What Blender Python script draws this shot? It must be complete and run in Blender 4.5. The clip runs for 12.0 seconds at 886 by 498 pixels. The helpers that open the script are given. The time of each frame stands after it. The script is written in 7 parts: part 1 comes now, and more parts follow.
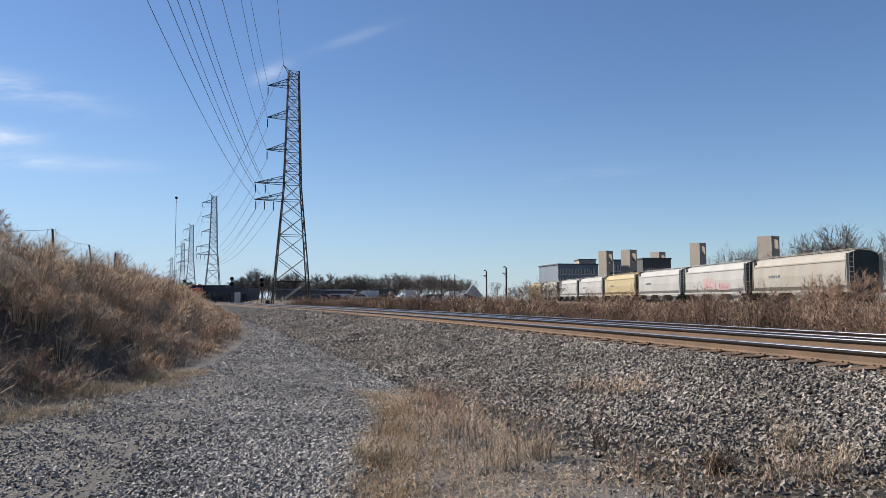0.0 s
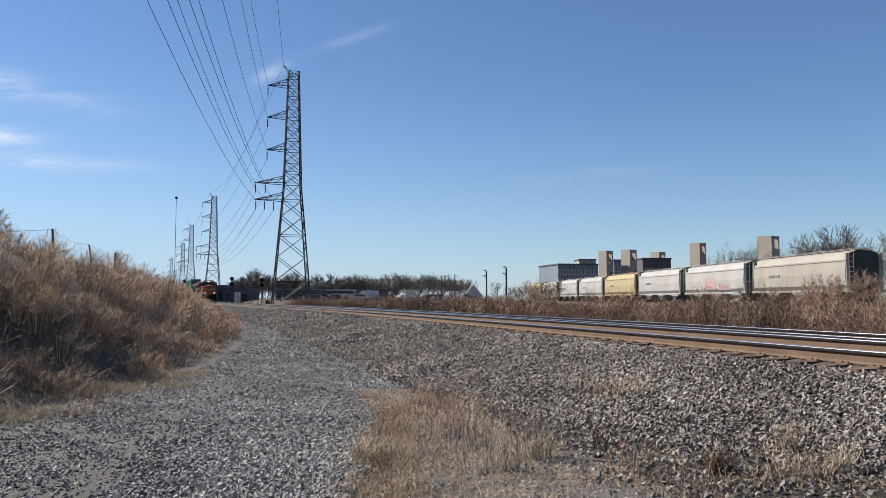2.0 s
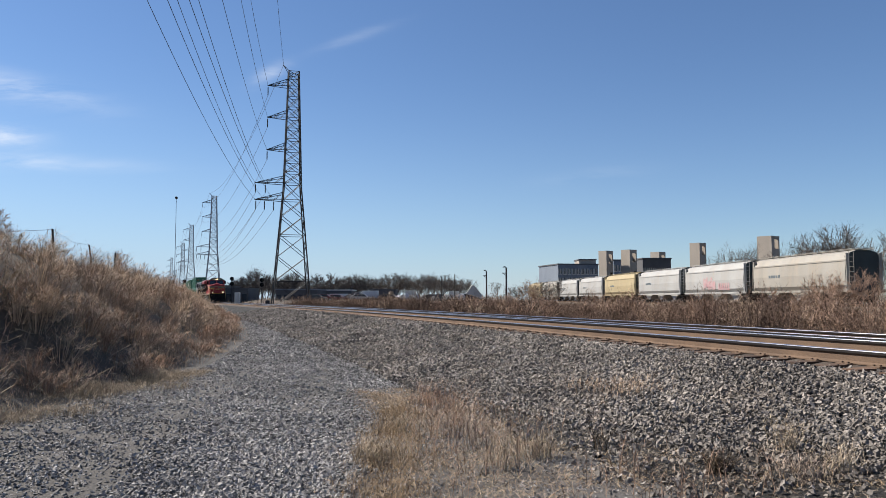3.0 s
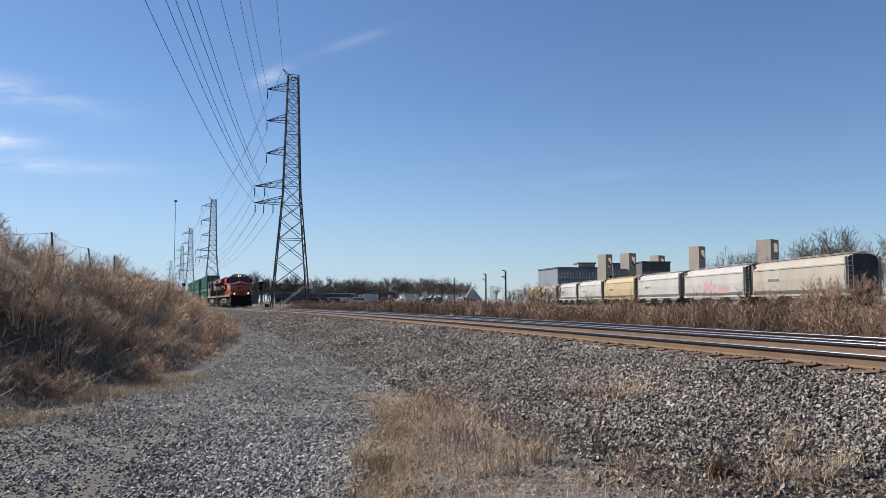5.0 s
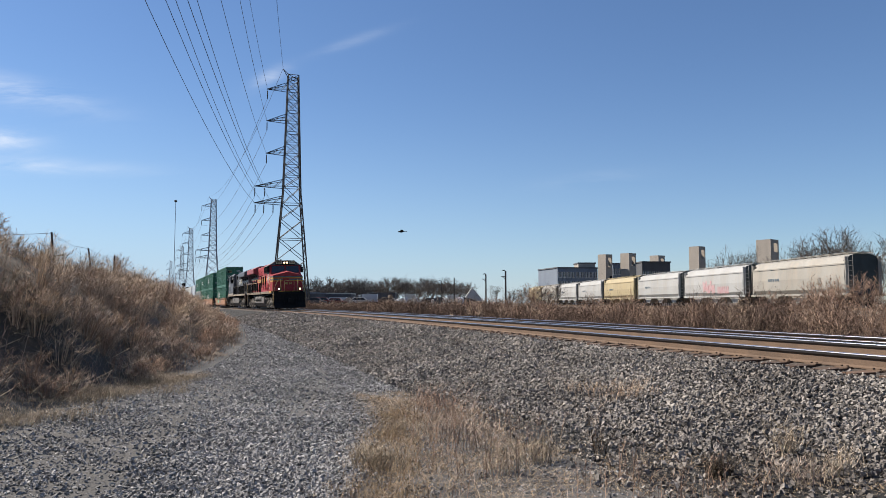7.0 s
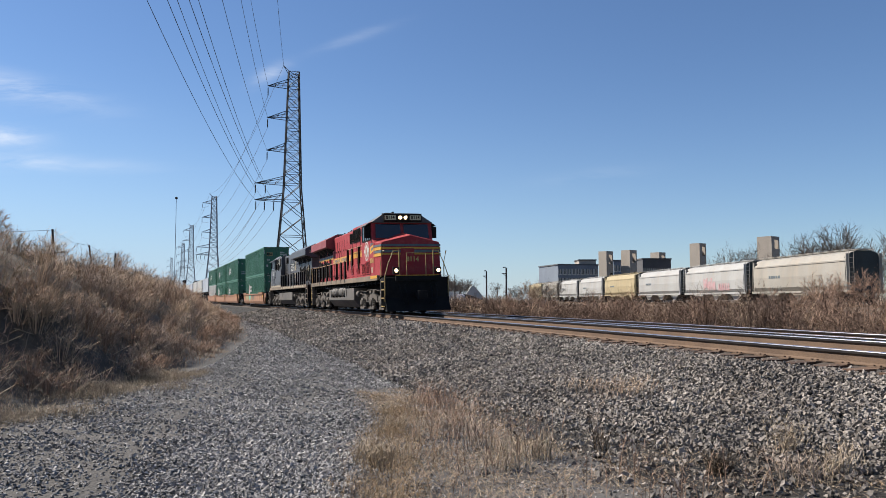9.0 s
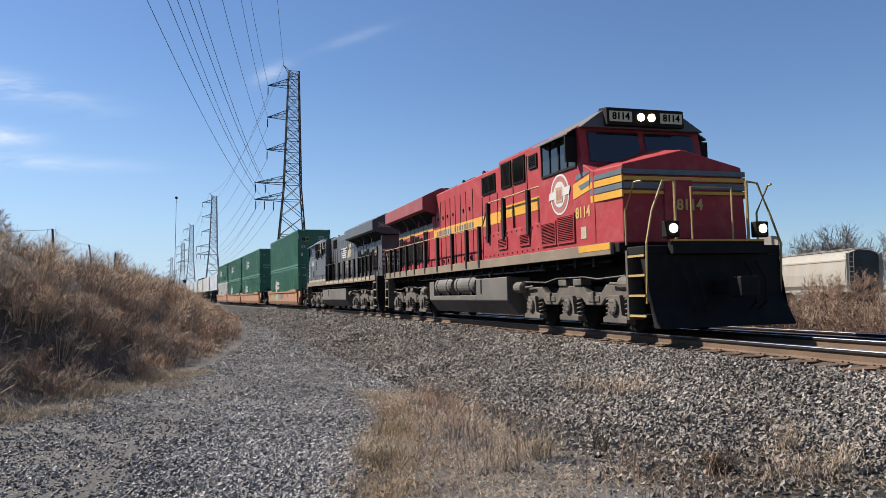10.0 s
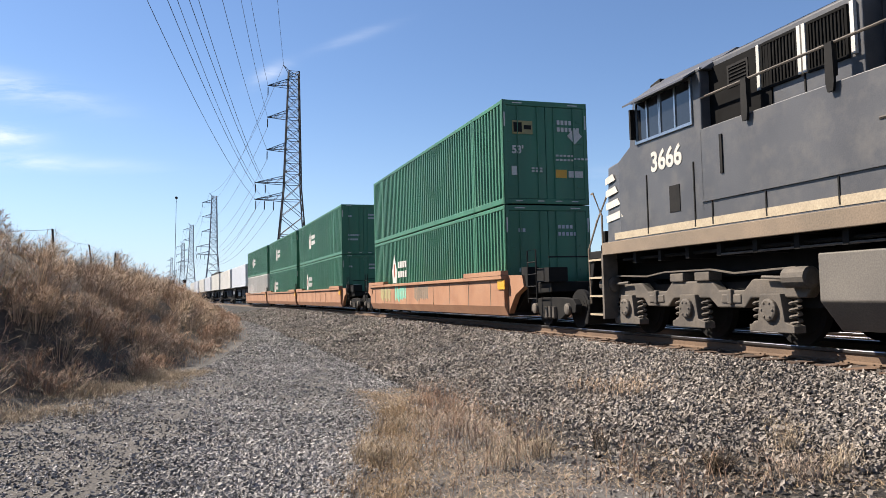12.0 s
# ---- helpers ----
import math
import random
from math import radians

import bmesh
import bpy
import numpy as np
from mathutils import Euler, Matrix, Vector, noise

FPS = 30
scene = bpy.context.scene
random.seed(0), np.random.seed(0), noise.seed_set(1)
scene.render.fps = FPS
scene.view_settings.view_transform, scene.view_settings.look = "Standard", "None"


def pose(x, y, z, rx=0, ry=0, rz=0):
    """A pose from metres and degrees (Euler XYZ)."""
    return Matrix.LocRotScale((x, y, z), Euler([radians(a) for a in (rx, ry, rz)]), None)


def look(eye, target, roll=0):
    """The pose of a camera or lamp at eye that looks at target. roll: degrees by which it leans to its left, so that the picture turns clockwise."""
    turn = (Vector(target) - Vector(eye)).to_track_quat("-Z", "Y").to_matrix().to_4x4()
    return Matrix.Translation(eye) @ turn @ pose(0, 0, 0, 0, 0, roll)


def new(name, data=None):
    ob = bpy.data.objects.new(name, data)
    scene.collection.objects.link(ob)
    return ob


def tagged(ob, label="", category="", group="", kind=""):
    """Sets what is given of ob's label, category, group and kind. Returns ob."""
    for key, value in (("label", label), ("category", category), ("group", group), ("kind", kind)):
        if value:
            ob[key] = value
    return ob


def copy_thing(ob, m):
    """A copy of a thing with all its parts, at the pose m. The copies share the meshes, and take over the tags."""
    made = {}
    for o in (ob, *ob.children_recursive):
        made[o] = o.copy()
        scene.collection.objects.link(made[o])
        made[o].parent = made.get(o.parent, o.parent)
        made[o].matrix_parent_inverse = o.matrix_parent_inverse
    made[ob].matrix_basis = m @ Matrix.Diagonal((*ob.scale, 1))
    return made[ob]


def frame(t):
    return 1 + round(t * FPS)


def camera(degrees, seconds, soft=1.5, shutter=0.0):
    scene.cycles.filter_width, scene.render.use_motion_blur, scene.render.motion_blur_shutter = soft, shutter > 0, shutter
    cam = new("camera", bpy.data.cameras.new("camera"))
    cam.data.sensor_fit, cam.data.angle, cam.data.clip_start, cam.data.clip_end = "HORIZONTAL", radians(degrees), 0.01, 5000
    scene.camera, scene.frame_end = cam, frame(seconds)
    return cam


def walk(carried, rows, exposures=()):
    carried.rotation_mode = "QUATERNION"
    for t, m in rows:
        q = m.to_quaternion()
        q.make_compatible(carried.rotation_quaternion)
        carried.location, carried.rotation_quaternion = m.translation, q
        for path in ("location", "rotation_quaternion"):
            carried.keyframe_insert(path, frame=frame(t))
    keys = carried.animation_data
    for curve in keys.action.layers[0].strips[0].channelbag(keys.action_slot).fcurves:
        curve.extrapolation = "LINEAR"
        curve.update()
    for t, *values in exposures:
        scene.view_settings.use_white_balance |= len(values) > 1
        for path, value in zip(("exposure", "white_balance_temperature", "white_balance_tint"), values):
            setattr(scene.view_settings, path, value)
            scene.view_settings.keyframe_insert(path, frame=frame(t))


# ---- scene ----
# ---------------------------------------------------------------- camera
cam = camera(60.7, 12.0, soft=0.6)
EYE = (0.0, 0.0, 1.6)


def cam_pose(up, left, roll=0.0):
    """The hand's small sway: degrees up and to the left of the resting aim."""
    return pose(*EYE, 90 + 3.79 + up, 0, left) @ pose(0, 0, 0, 0, 0, roll)


SWAY = [(0.0, 0, 0), (3.0, 0, 0), (3.6, 0.05, 0.0), (4.4, 0.2, -0.03), (5.0, 0.265, -0.05), (5.5, 0.33, -0.06), (6.0, 0.365, -0.06),
        (6.5, 0.33, -0.06), (7.0, 0.265, -0.05), (7.6, 0.17, -0.03), (8.3, 0.07, 0), (9.0, 0.03, 0), (9.5, 0.02, 0), (10.0, 0, 0), (12.0, 0, 0)]
walk(cam, [(t, cam_pose(u, l)) for t, u, l in SWAY],
     exposures=[(0, 0.94, 6500, 10), (8.8, 0.94, 6500, 10), (9.5, 0.95, 6500, 10), (10.0, 1.02, 6550, 10), (10.5, 1.24, 6750, 11), (11.0, 1.33, 6850, 12), (12.0, 1.36, 6900, 12)])

# ---------------------------------------------------------------- light
SUN_DIR = Vector((-0.936, 0.351, 0.98)).normalized()
world = bpy.data.worlds.new("sky")
scene.world = world
world.use_nodes = True
wn, wl = world.node_tree.nodes, world.node_tree.links
sky = wn.new("ShaderNodeTexSky")
sky.sky_type, sky.sun_disc = "NISHITA", False
sky.sun_elevation = math.asin(SUN_DIR.z)
sky.sun_rotation = math.atan2(SUN_DIR.x, SUN_DIR.y)
sky.air_density, sky.dust_density, sky.ozone_density = 1.0, 0.1, 3.0
SKY_STRENGTH = 0.052
wn["Background"].inputs[1].default_value = SKY_STRENGTH
sun = new("sun", bpy.data.lights.new("sun", "SUN"))
sun.data.energy, sun.data.angle, sun.data.color = 5.0, radians(0.6), (1.0, 0.93, 0.84)
sun.matrix_world = look(SUN_DIR * 50, (0, 0, 0))

# wisps of high thin cloud over the western sky
sep = wn.new("ShaderNodeSeparateXYZ")
tc = wn.new("ShaderNodeTexCoord")
wl.new(tc.outputs["Generated"], sep.inputs[0])


def wmath(op, a, b=None, c=None, clamp=False):
    nd = wn.new("ShaderNodeMath")
    nd.operation, nd.use_clamp = op, clamp
    for i, v in enumerate((a, b, c)):
        if v is None:
            continue
        if isinstance(v, (int, float)):
            nd.inputs[i].default_value = v
        else:
            wl.new(v, nd.inputs[i])
    return nd.outputs[0]


azim = wmath("DIVIDE", sep.outputs[0], wmath("MAXIMUM", sep.outputs[1], 0.01))
elev = wmath("DIVIDE", sep.outputs[2], wmath("MAXIMUM", sep.outputs[1], 0.01))
comb = wn.new("ShaderNodeCombineXYZ")
wl.new(azim, comb.inputs[0]), wl.new(elev, comb.inputs[1])
mapn = wn.new("ShaderNodeMapping")
mapn.inputs["Rotation"].default_value = (0, 0, radians(-14))
mapn.inputs["Scale"].default_value = (5, 26, 1)
wl.new(comb.outputs[0], mapn.inputs[0])
cn = wn.new("ShaderNodeTexNoise")
cn.inputs["Scale"].default_value, cn.inputs["Detail"].default_value, cn.inputs["Roughness"].default_value = 1.0, 8, 0.62
cn.inputs["Distortion"].default_value = 0.6
wl.new(mapn.outputs[0], cn.inputs[0])
cloud = None
# (azimuth, elevation, half width, half height, strength, slope): the few wisps that the sky holds
for ca, ce, hw, hh, st, sl in ((-0.585, 0.285, 0.10, 0.018, 0.75, -0.2), (-0.6, 0.22, 0.05, 0.014, 0.9, -0.1), (-0.56, 0.183, 0.13, 0.010, 0.6, -0.05),
                              (-0.118, 0.353, 0.05, 0.007, 0.2, 0.34), (-0.232, 0.302, 0.022, 0.011, 0.55, 0.45), (0.21, 0.165, 0.07, 0.01, 0.16, 0.1)):
    da = wmath("SUBTRACT", azim, ca)
    de = wmath("SUBTRACT", wmath("SUBTRACT", elev, ce), wmath("MULTIPLY", da, sl))
    q = wmath("ADD", wmath("POWER", wmath("ABSOLUTE", wmath("DIVIDE", da, hw)), 2.0), wmath("POWER", wmath("ABSOLUTE", wmath("DIVIDE", de, hh)), 2.0))
    m = wmath("MULTIPLY", wmath("POWER", 2.718, wmath("MULTIPLY", q, -1.0)), st)
    cloud = m if cloud is None else wmath("ADD", cloud, m)
wisp = wmath("MULTIPLY", cloud, wmath("MULTIPLY_ADD", cn.outputs[0], 3.2, -1.15, clamp=True), clamp=True)
mixc = wn.new("ShaderNodeMixRGB")
wl.new(wmath("MULTIPLY", wisp, 0.85), mixc.inputs[0])
tint = wn.new("ShaderNodeMixRGB")
tint.blend_type = "MULTIPLY"
tint.inputs[0].default_value, tint.inputs[2].default_value = 1.0, (0.86, 0.98, 1.15, 1)
wl.new(sky.outputs[0], tint.inputs[1])
# pale air over the horizon
haze = wn.new("ShaderNodeMixRGB")
veil = wmath("MULTIPLY_ADD", sep.outputs[0], -0.8, 0.53, clamp=True)
wl.new(wmath("MULTIPLY", wmath("POWER", wmath("MULTIPLY_ADD", sep.outputs[2], -3.0, 1.0, clamp=True), 2.5), veil), haze.inputs[0])
wl.new(tint.outputs[0], haze.inputs[1])
haze.inputs[2].default_value = (4.6, 6.3, 8.6, 1)
wl.new(haze.outputs[0], mixc.inputs[1])
mixc.inputs[2].default_value = (9.0, 9.6, 10.6, 1)
wl.new(mixc.outputs[0], wn["Background"].inputs[0])

# ---------------------------------------------------------------- materials


TONE = 0.75


def mat(name, c1, c2=None, rough=0.7, metal=0.0, scale=3.0, fine=40.0, bump=0.15, dirt=None, island=None, spec=0.4, streak=0.0, dist=0.02, vary=(0.55, 1.5)):
    """Base colour drifting between c1 and c2, fine grain, optional dirt, optional change from piece to piece."""
    m = bpy.data.materials.new(name)
    m.use_nodes = True
    nt = m.node_tree
    n, l = nt.nodes, nt.links
    b = n["Principled BSDF"]
    b.inputs["Roughness"].default_value, b.inputs["Metallic"].default_value = rough, metal
    b.inputs["Specular IOR Level"].default_value = spec
    tcn = n.new("ShaderNodeTexCoord")
    vec = tcn.outputs["Object"]
    if streak:
        mp = n.new("ShaderNodeMapping")
        mp.inputs["Scale"].default_value = (1, 1, streak)
        l.new(vec, mp.inputs[0])
        vec = mp.outputs[0]
    big = n.new("ShaderNodeTexNoise")
    big.inputs["Scale"].default_value, big.inputs["Detail"].default_value = scale, 5
    l.new(vec, big.inputs[0])
    small = n.new("ShaderNodeTexNoise")
    small.inputs["Scale"].default_value, small.inputs["Detail"].default_value = fine, 3
    l.new(tcn.outputs["Object"], small.inputs[0])
    c2 = c2 or tuple(v * 0.75 for v in c1)
    c1, c2 = tuple(v * TONE for v in c1), tuple(v * TONE for v in c2)
    ramp = n.new("ShaderNodeValToRGB")
    ramp.color_ramp.elements[0].position, ramp.color_ramp.elements[1].position = 0.35, 0.65
    ramp.color_ramp.elements[0].color, ramp.color_ramp.elements[1].color = (*c1, 1), (*c2, 1)
    l.new(big.outputs[0], ramp.inputs[0])
    col = ramp.outputs[0]
    if island:
        g = n.new("ShaderNodeNewGeometry") if island == "island" else n.new("ShaderNodeObjectInfo")
        mr = n.new("ShaderNodeMapRange")
        mr.inputs[3].default_value, mr.inputs[4].default_value = vary
        l.new(g.outputs["Random Per Island" if island == "island" else "Random"], mr.inputs[0])
        mx = n.new("ShaderNodeMixRGB")
        mx.blend_type = "MULTIPLY"
        mx.inputs[0].default_value = 1
        l.new(col, mx.inputs[1]), l.new(mr.outputs[0], mx.inputs[2])
        col = mx.outputs[0]
    mr2 = n.new("ShaderNodeMapRange")
    mr2.inputs[1].default_value, mr2.inputs[2].default_value, mr2.inputs[3].default_value, mr2.inputs[4].default_value = 0.3, 0.7, 0.82, 1.15
    l.new(small.outputs[0], mr2.inputs[0])
    mx = n.new("ShaderNodeMixRGB")
    mx.blend_type = "MULTIPLY"
    mx.inputs[0].default_value = 1
    l.new(col, mx.inputs[1]), l.new(mr2.outputs[0], mx.inputs[2])
    col = mx.outputs[0]
    if dirt:
        dn = n.new("ShaderNodeTexNoise")
        dn.inputs["Scale"].default_value, dn.inputs["Detail"].default_value, dn.inputs["Roughness"].default_value = scale * 2.3, 9, 0.7
        l.new(vec, dn.inputs[0])
        dr = n.new("ShaderNodeMapRange")
        dr.inputs[1].default_value, dr.inputs[2].default_value = 0.48, 0.72
        dr.inputs[4].default_value = dirt[3]
        l.new(dn.outputs[0], dr.inputs[0])
        mx = n.new("ShaderNodeMixRGB")
        mx.inputs[2].default_value = (*dirt[:3], 1)
        l.new(dr.outputs[0], mx.inputs[0]), l.new(col, mx.inputs[1])
        col = mx.outputs[0]
    l.new(col, b.inputs["Base Color"])
    if bump:
        bp = n.new("ShaderNodeBump")
        bp.inputs["Strength"].default_value, bp.inputs["Distance"].default_value = bump, dist
        l.new(small.outputs[0], bp.inputs["Height"])
        l.new(bp.outputs[0], b.inputs["Normal"])
    return m


def glow(name, colour, strength):
    m = bpy.data.materials.new(name)
    m.use_nodes = True
    b = m.node_tree.nodes["Principled BSDF"]
    b.inputs["Base Color"].default_value = (*colour, 1)
    b.inputs["Emission Color"].default_value = (*colour, 1)
    b.inputs["Emission Strength"].default_value = strength
    return m


GRIME = (0.16, 0.135, 0.11)
SOIL = mat("dry_soil", (0.13, 0.098, 0.068), (0.075, 0.058, 0.042), 0.95, scale=0.35, fine=9, bump=0.6, dist=0.06)
ROAD = mat("gravel_road", (0.115, 0.106, 0.098), (0.068, 0.064, 0.06), 0.95, scale=0.6, fine=32, bump=0.9, dist=0.03)
# near-black bed: the shade in the gaps between stones is put into its colour
BALLAST_SHADE = mat("ballast_bed", (0.022, 0.02, 0.018), (0.015, 0.0135, 0.012), 0.95, scale=0.8, fine=22, bump=1.0, dist=0.05)
STONE = mat("crushed_stone", (0.30, 0.268, 0.235), (0.18, 0.16, 0.142), 0.85, scale=0.5, fine=60, bump=0.3, vary=(0.35, 1.75), island="island", dirt=(0.22, 0.17, 0.12, 0.35))
PEBBLE = mat("road_gravel", (0.29, 0.277, 0.265), (0.195, 0.187, 0.18), 0.85, scale=0.4, fine=60, bump=0.3, vary=(0.4, 2.0), island="island")
RUST_STEEL = mat("rusty_rail_web", (0.185, 0.12, 0.078), (0.14, 0.092, 0.062), 0.85, 0.1, scale=2, fine=50, bump=0.2)
RAIL_TOP = mat("polished_rail_head", (0.62, 0.62, 0.66), (0.5, 0.5, 0.53), 0.28, 1.0, scale=1.5, fine=30, bump=0.0)
TIE = mat("weathered_tie", (0.075, 0.046, 0.032), (0.13, 0.078, 0.05), 0.9, scale=4, fine=50, bump=0.4, island="object")
STRAW = mat("dry_straw", (0.45, 0.365, 0.265), (0.32, 0.255, 0.18), 0.85, scale=0.7, fine=30, bump=0, island="island", spec=0.15)
BRUSH = mat("dry_brush", (0.60, 0.455, 0.325), (0.46, 0.345, 0.25), 0.9, scale=0.35, fine=20, bump=0, island="island", spec=0.1)
BRUSH_GREY = mat("grey_brush", (0.44, 0.345, 0.27), (0.33, 0.26, 0.21), 0.9, scale=0.3, fine=20, bump=0, island="island", spec=0.1)
BARK = mat("bare_bark", (0.15, 0.125, 0.108), (0.10, 0.082, 0.07), 0.9, scale=1, fine=20, bump=0.2)
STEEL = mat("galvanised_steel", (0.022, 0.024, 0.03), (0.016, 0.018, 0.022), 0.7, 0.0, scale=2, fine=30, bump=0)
# far steel carries the distance haze in its paler, bluer colour
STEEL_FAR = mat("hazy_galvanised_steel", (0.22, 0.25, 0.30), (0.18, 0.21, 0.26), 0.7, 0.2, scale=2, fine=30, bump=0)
WIRE = mat("power_cable", (0.07, 0.07, 0.08), (0.05, 0.05, 0.06), 0.5, 0.6, bump=0)
RED = mat("red_loco_paint", (0.385, 0.043, 0.05), (0.34, 0.038, 0.044), 0.6, 0, scale=1.2, fine=70, bump=0.02, dirt=(0.36, 0.12, 0.10, 0.4), spec=0.2)
RED_DULL = mat("dull_red_paint", (0.30, 0.062, 0.066), (0.25, 0.052, 0.055), 0.6, 0, scale=1.0, fine=60, bump=0.03, dirt=(0.26, 0.11, 0.10, 0.5))
ROOF_GREY = mat("loco_roof_grey", (0.09, 0.09, 0.085), (0.13, 0.125, 0.12), 0.6, 0, scale=1.5, fine=40, bump=0.05)
YELLOW = mat("yellow_stripe_paint", (0.72, 0.37, 0.03), (0.64, 0.32, 0.03), 0.45, 0, scale=1.5, fine=60, bump=0.02)
GREY_STRIPE = mat("dark_grey_stripe", (0.12, 0.15, 0.17), (0.095, 0.12, 0.14), 0.5, 0, bump=0.02)
BLACK = mat("black_loco_paint", (0.092, 0.094, 0.1), (0.07, 0.072, 0.078), 0.42, 0, scale=1.1, fine=60, bump=0.03, dirt=(0.14, 0.13, 0.115, 0.4))
INK = mat("dark_iron", (0.010, 0.010, 0.010), (0.017, 0.016, 0.015), 0.75, 0.0, scale=3, fine=40, bump=0.05, spec=0.15)
SILL_DIRTY = mat("dusty_sill", (0.25, 0.19, 0.135), (0.19, 0.15, 0.11), 0.85, 0, scale=1.5, fine=40, bump=0.1)
TRUCK_DUST = mat("dust_coated_truck", (0.155, 0.132, 0.108), (0.085, 0.074, 0.063), 0.8, 0.1, scale=2.5, fine=45, bump=0.15, dirt=(0.07, 0.065, 0.06, 0.7))
TANK_DUST = mat("dusty_tank", (0.17, 0.155, 0.135), (0.12, 0.11, 0.10), 0.7, 0.1, scale=0.8, fine=45, bump=0.06)
PALE = mat("pale_number_paint", (0.62, 0.60, 0.54), (0.52, 0.50, 0.45), 0.6, 0, scale=3, bump=0.02, dirt=(0.35, 0.32, 0.28, 0.4))
CREAM = mat("cream_paint", (0.48, 0.40, 0.28), (0.40, 0.33, 0.23), 0.5, 0, bump=0.02)
WHITE = mat("white_paint", (0.62, 0.61, 0.57), (0.53, 0.52, 0.48), 0.5, 0, scale=0.7, bump=0.03, dirt=(0.38, 0.33, 0.27, 0.45), streak=0.25)
GOLD = mat("faded_gold_lettering", (0.62, 0.42, 0.14), (0.5, 0.34, 0.12), 0.5, 0, bump=0)
GREEN = mat("green_container_paint", (0.042, 0.19, 0.105), (0.033, 0.145, 0.082), 0.45, 0, scale=0.8, fine=50, bump=0.03, dirt=(0.11, 0.15, 0.10, 0.3), streak=0.3)
ORANGE = mat("faded_orange_well", (0.43, 0.225, 0.125), (0.34, 0.165, 0.09), 0.75, 0, scale=1.2, fine=40, bump=0.06, dirt=(0.26, 0.15, 0.095, 0.6))
GREYBOX = mat("pale_grey_trailer", (0.55, 0.58, 0.63), (0.50, 0.53, 0.58), 0.5, 0, scale=0.6, bump=0.02, dirt=(0.36, 0.34, 0.31, 0.3))
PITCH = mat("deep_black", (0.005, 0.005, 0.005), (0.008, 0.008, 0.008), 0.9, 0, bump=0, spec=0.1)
HEAD_STEEL = mat("dark_rail_head_side", (0.05, 0.042, 0.038), (0.035, 0.03, 0.028), 0.5, 0.5, bump=0)
FOULED = mat("brown_fouled_ballast", (0.095, 0.072, 0.057), (0.065, 0.05, 0.04), 0.95, scale=0.8, fine=25, bump=0.8, dist=0.03)
GLASS = mat("cab_glass", (0.02, 0.022, 0.025), (0.02, 0.022, 0.025), 0.05, 0, bump=0, spec=0.8)
CHROME = mat("bare_metal", (0.6, 0.6, 0.6), (0.5, 0.5, 0.5), 0.3, 1.0, bump=0)
LAMP = glow("lit_headlamp", (1.0, 0.72, 0.40), 2.4)
HOPPER_WHITE = mat("chalky_white_hopper_paint", (0.423, 0.419, 0.401), (0.36, 0.356, 0.338), 0.65, 0, scale=0.5, bump=0.03, dirt=(0.30, 0.26, 0.21, 0.5), streak=0.2)
HOPPER_TAN = mat("tan_hopper_paint", (0.369, 0.347, 0.302), (0.306, 0.284, 0.243), 0.65, 0, scale=0.5, bump=0.03, dirt=(0.33, 0.27, 0.20, 0.5), streak=0.2)
HOPPER_YELLOW = mat("cream_yellow_hopper_paint", (0.423, 0.347, 0.203), (0.369, 0.302, 0.176), 0.65, 0, scale=0.5, bump=0.03, dirt=(0.42, 0.32, 0.18, 0.5), streak=0.2)
# shade on the hopper ends, put into a dark green-grey colour
SHADED_ENDS = mat("shade_dark_hopper_end", (0.06, 0.075, 0.072), (0.045, 0.055, 0.052), 0.75, scale=0.8, bump=0.03)
PINK = mat("pink_spray_paint", (0.5, 0.26, 0.27), (0.47, 0.37, 0.36), 0.7, 0, bump=0)
OLIVE = mat("olive_spray_paint", (0.34, 0.33, 0.14), (0.4, 0.34, 0.18), 0.7, 0, bump=0)
TEAL = mat("teal_spray_paint", (0.12, 0.48, 0.36), (0.25, 0.5, 0.36), 0.7, 0, bump=0)
CONCRETE = mat("raw_concrete", (0.42, 0.37, 0.31), (0.34, 0.30, 0.255), 0.9, 0, scale=0.3, fine=6, bump=0.1, streak=0.3)
BLUEGREY = mat("blue_grey_cladding", (0.20, 0.235, 0.28), (0.17, 0.20, 0.245), 0.8, 0, scale=0.2, fine=4, bump=0)
DARKBLD = mat("dark_cladding", (0.12, 0.12, 0.125), (0.085, 0.087, 0.093), 0.8, 0, scale=0.2, fine=4, bump=0)
WINDOW = mat("far_window_glass", (0.05, 0.06, 0.075), (0.04, 0.05, 0.06), 0.15, 0, bump=0, spec=0.7)
WOOD_POLE = mat("creosoted_pole", (0.075, 0.06, 0.05), (0.05, 0.04, 0.034), 0.9, 0, bump=0.1)

# ---------------------------------------------------------------- mesh helpers


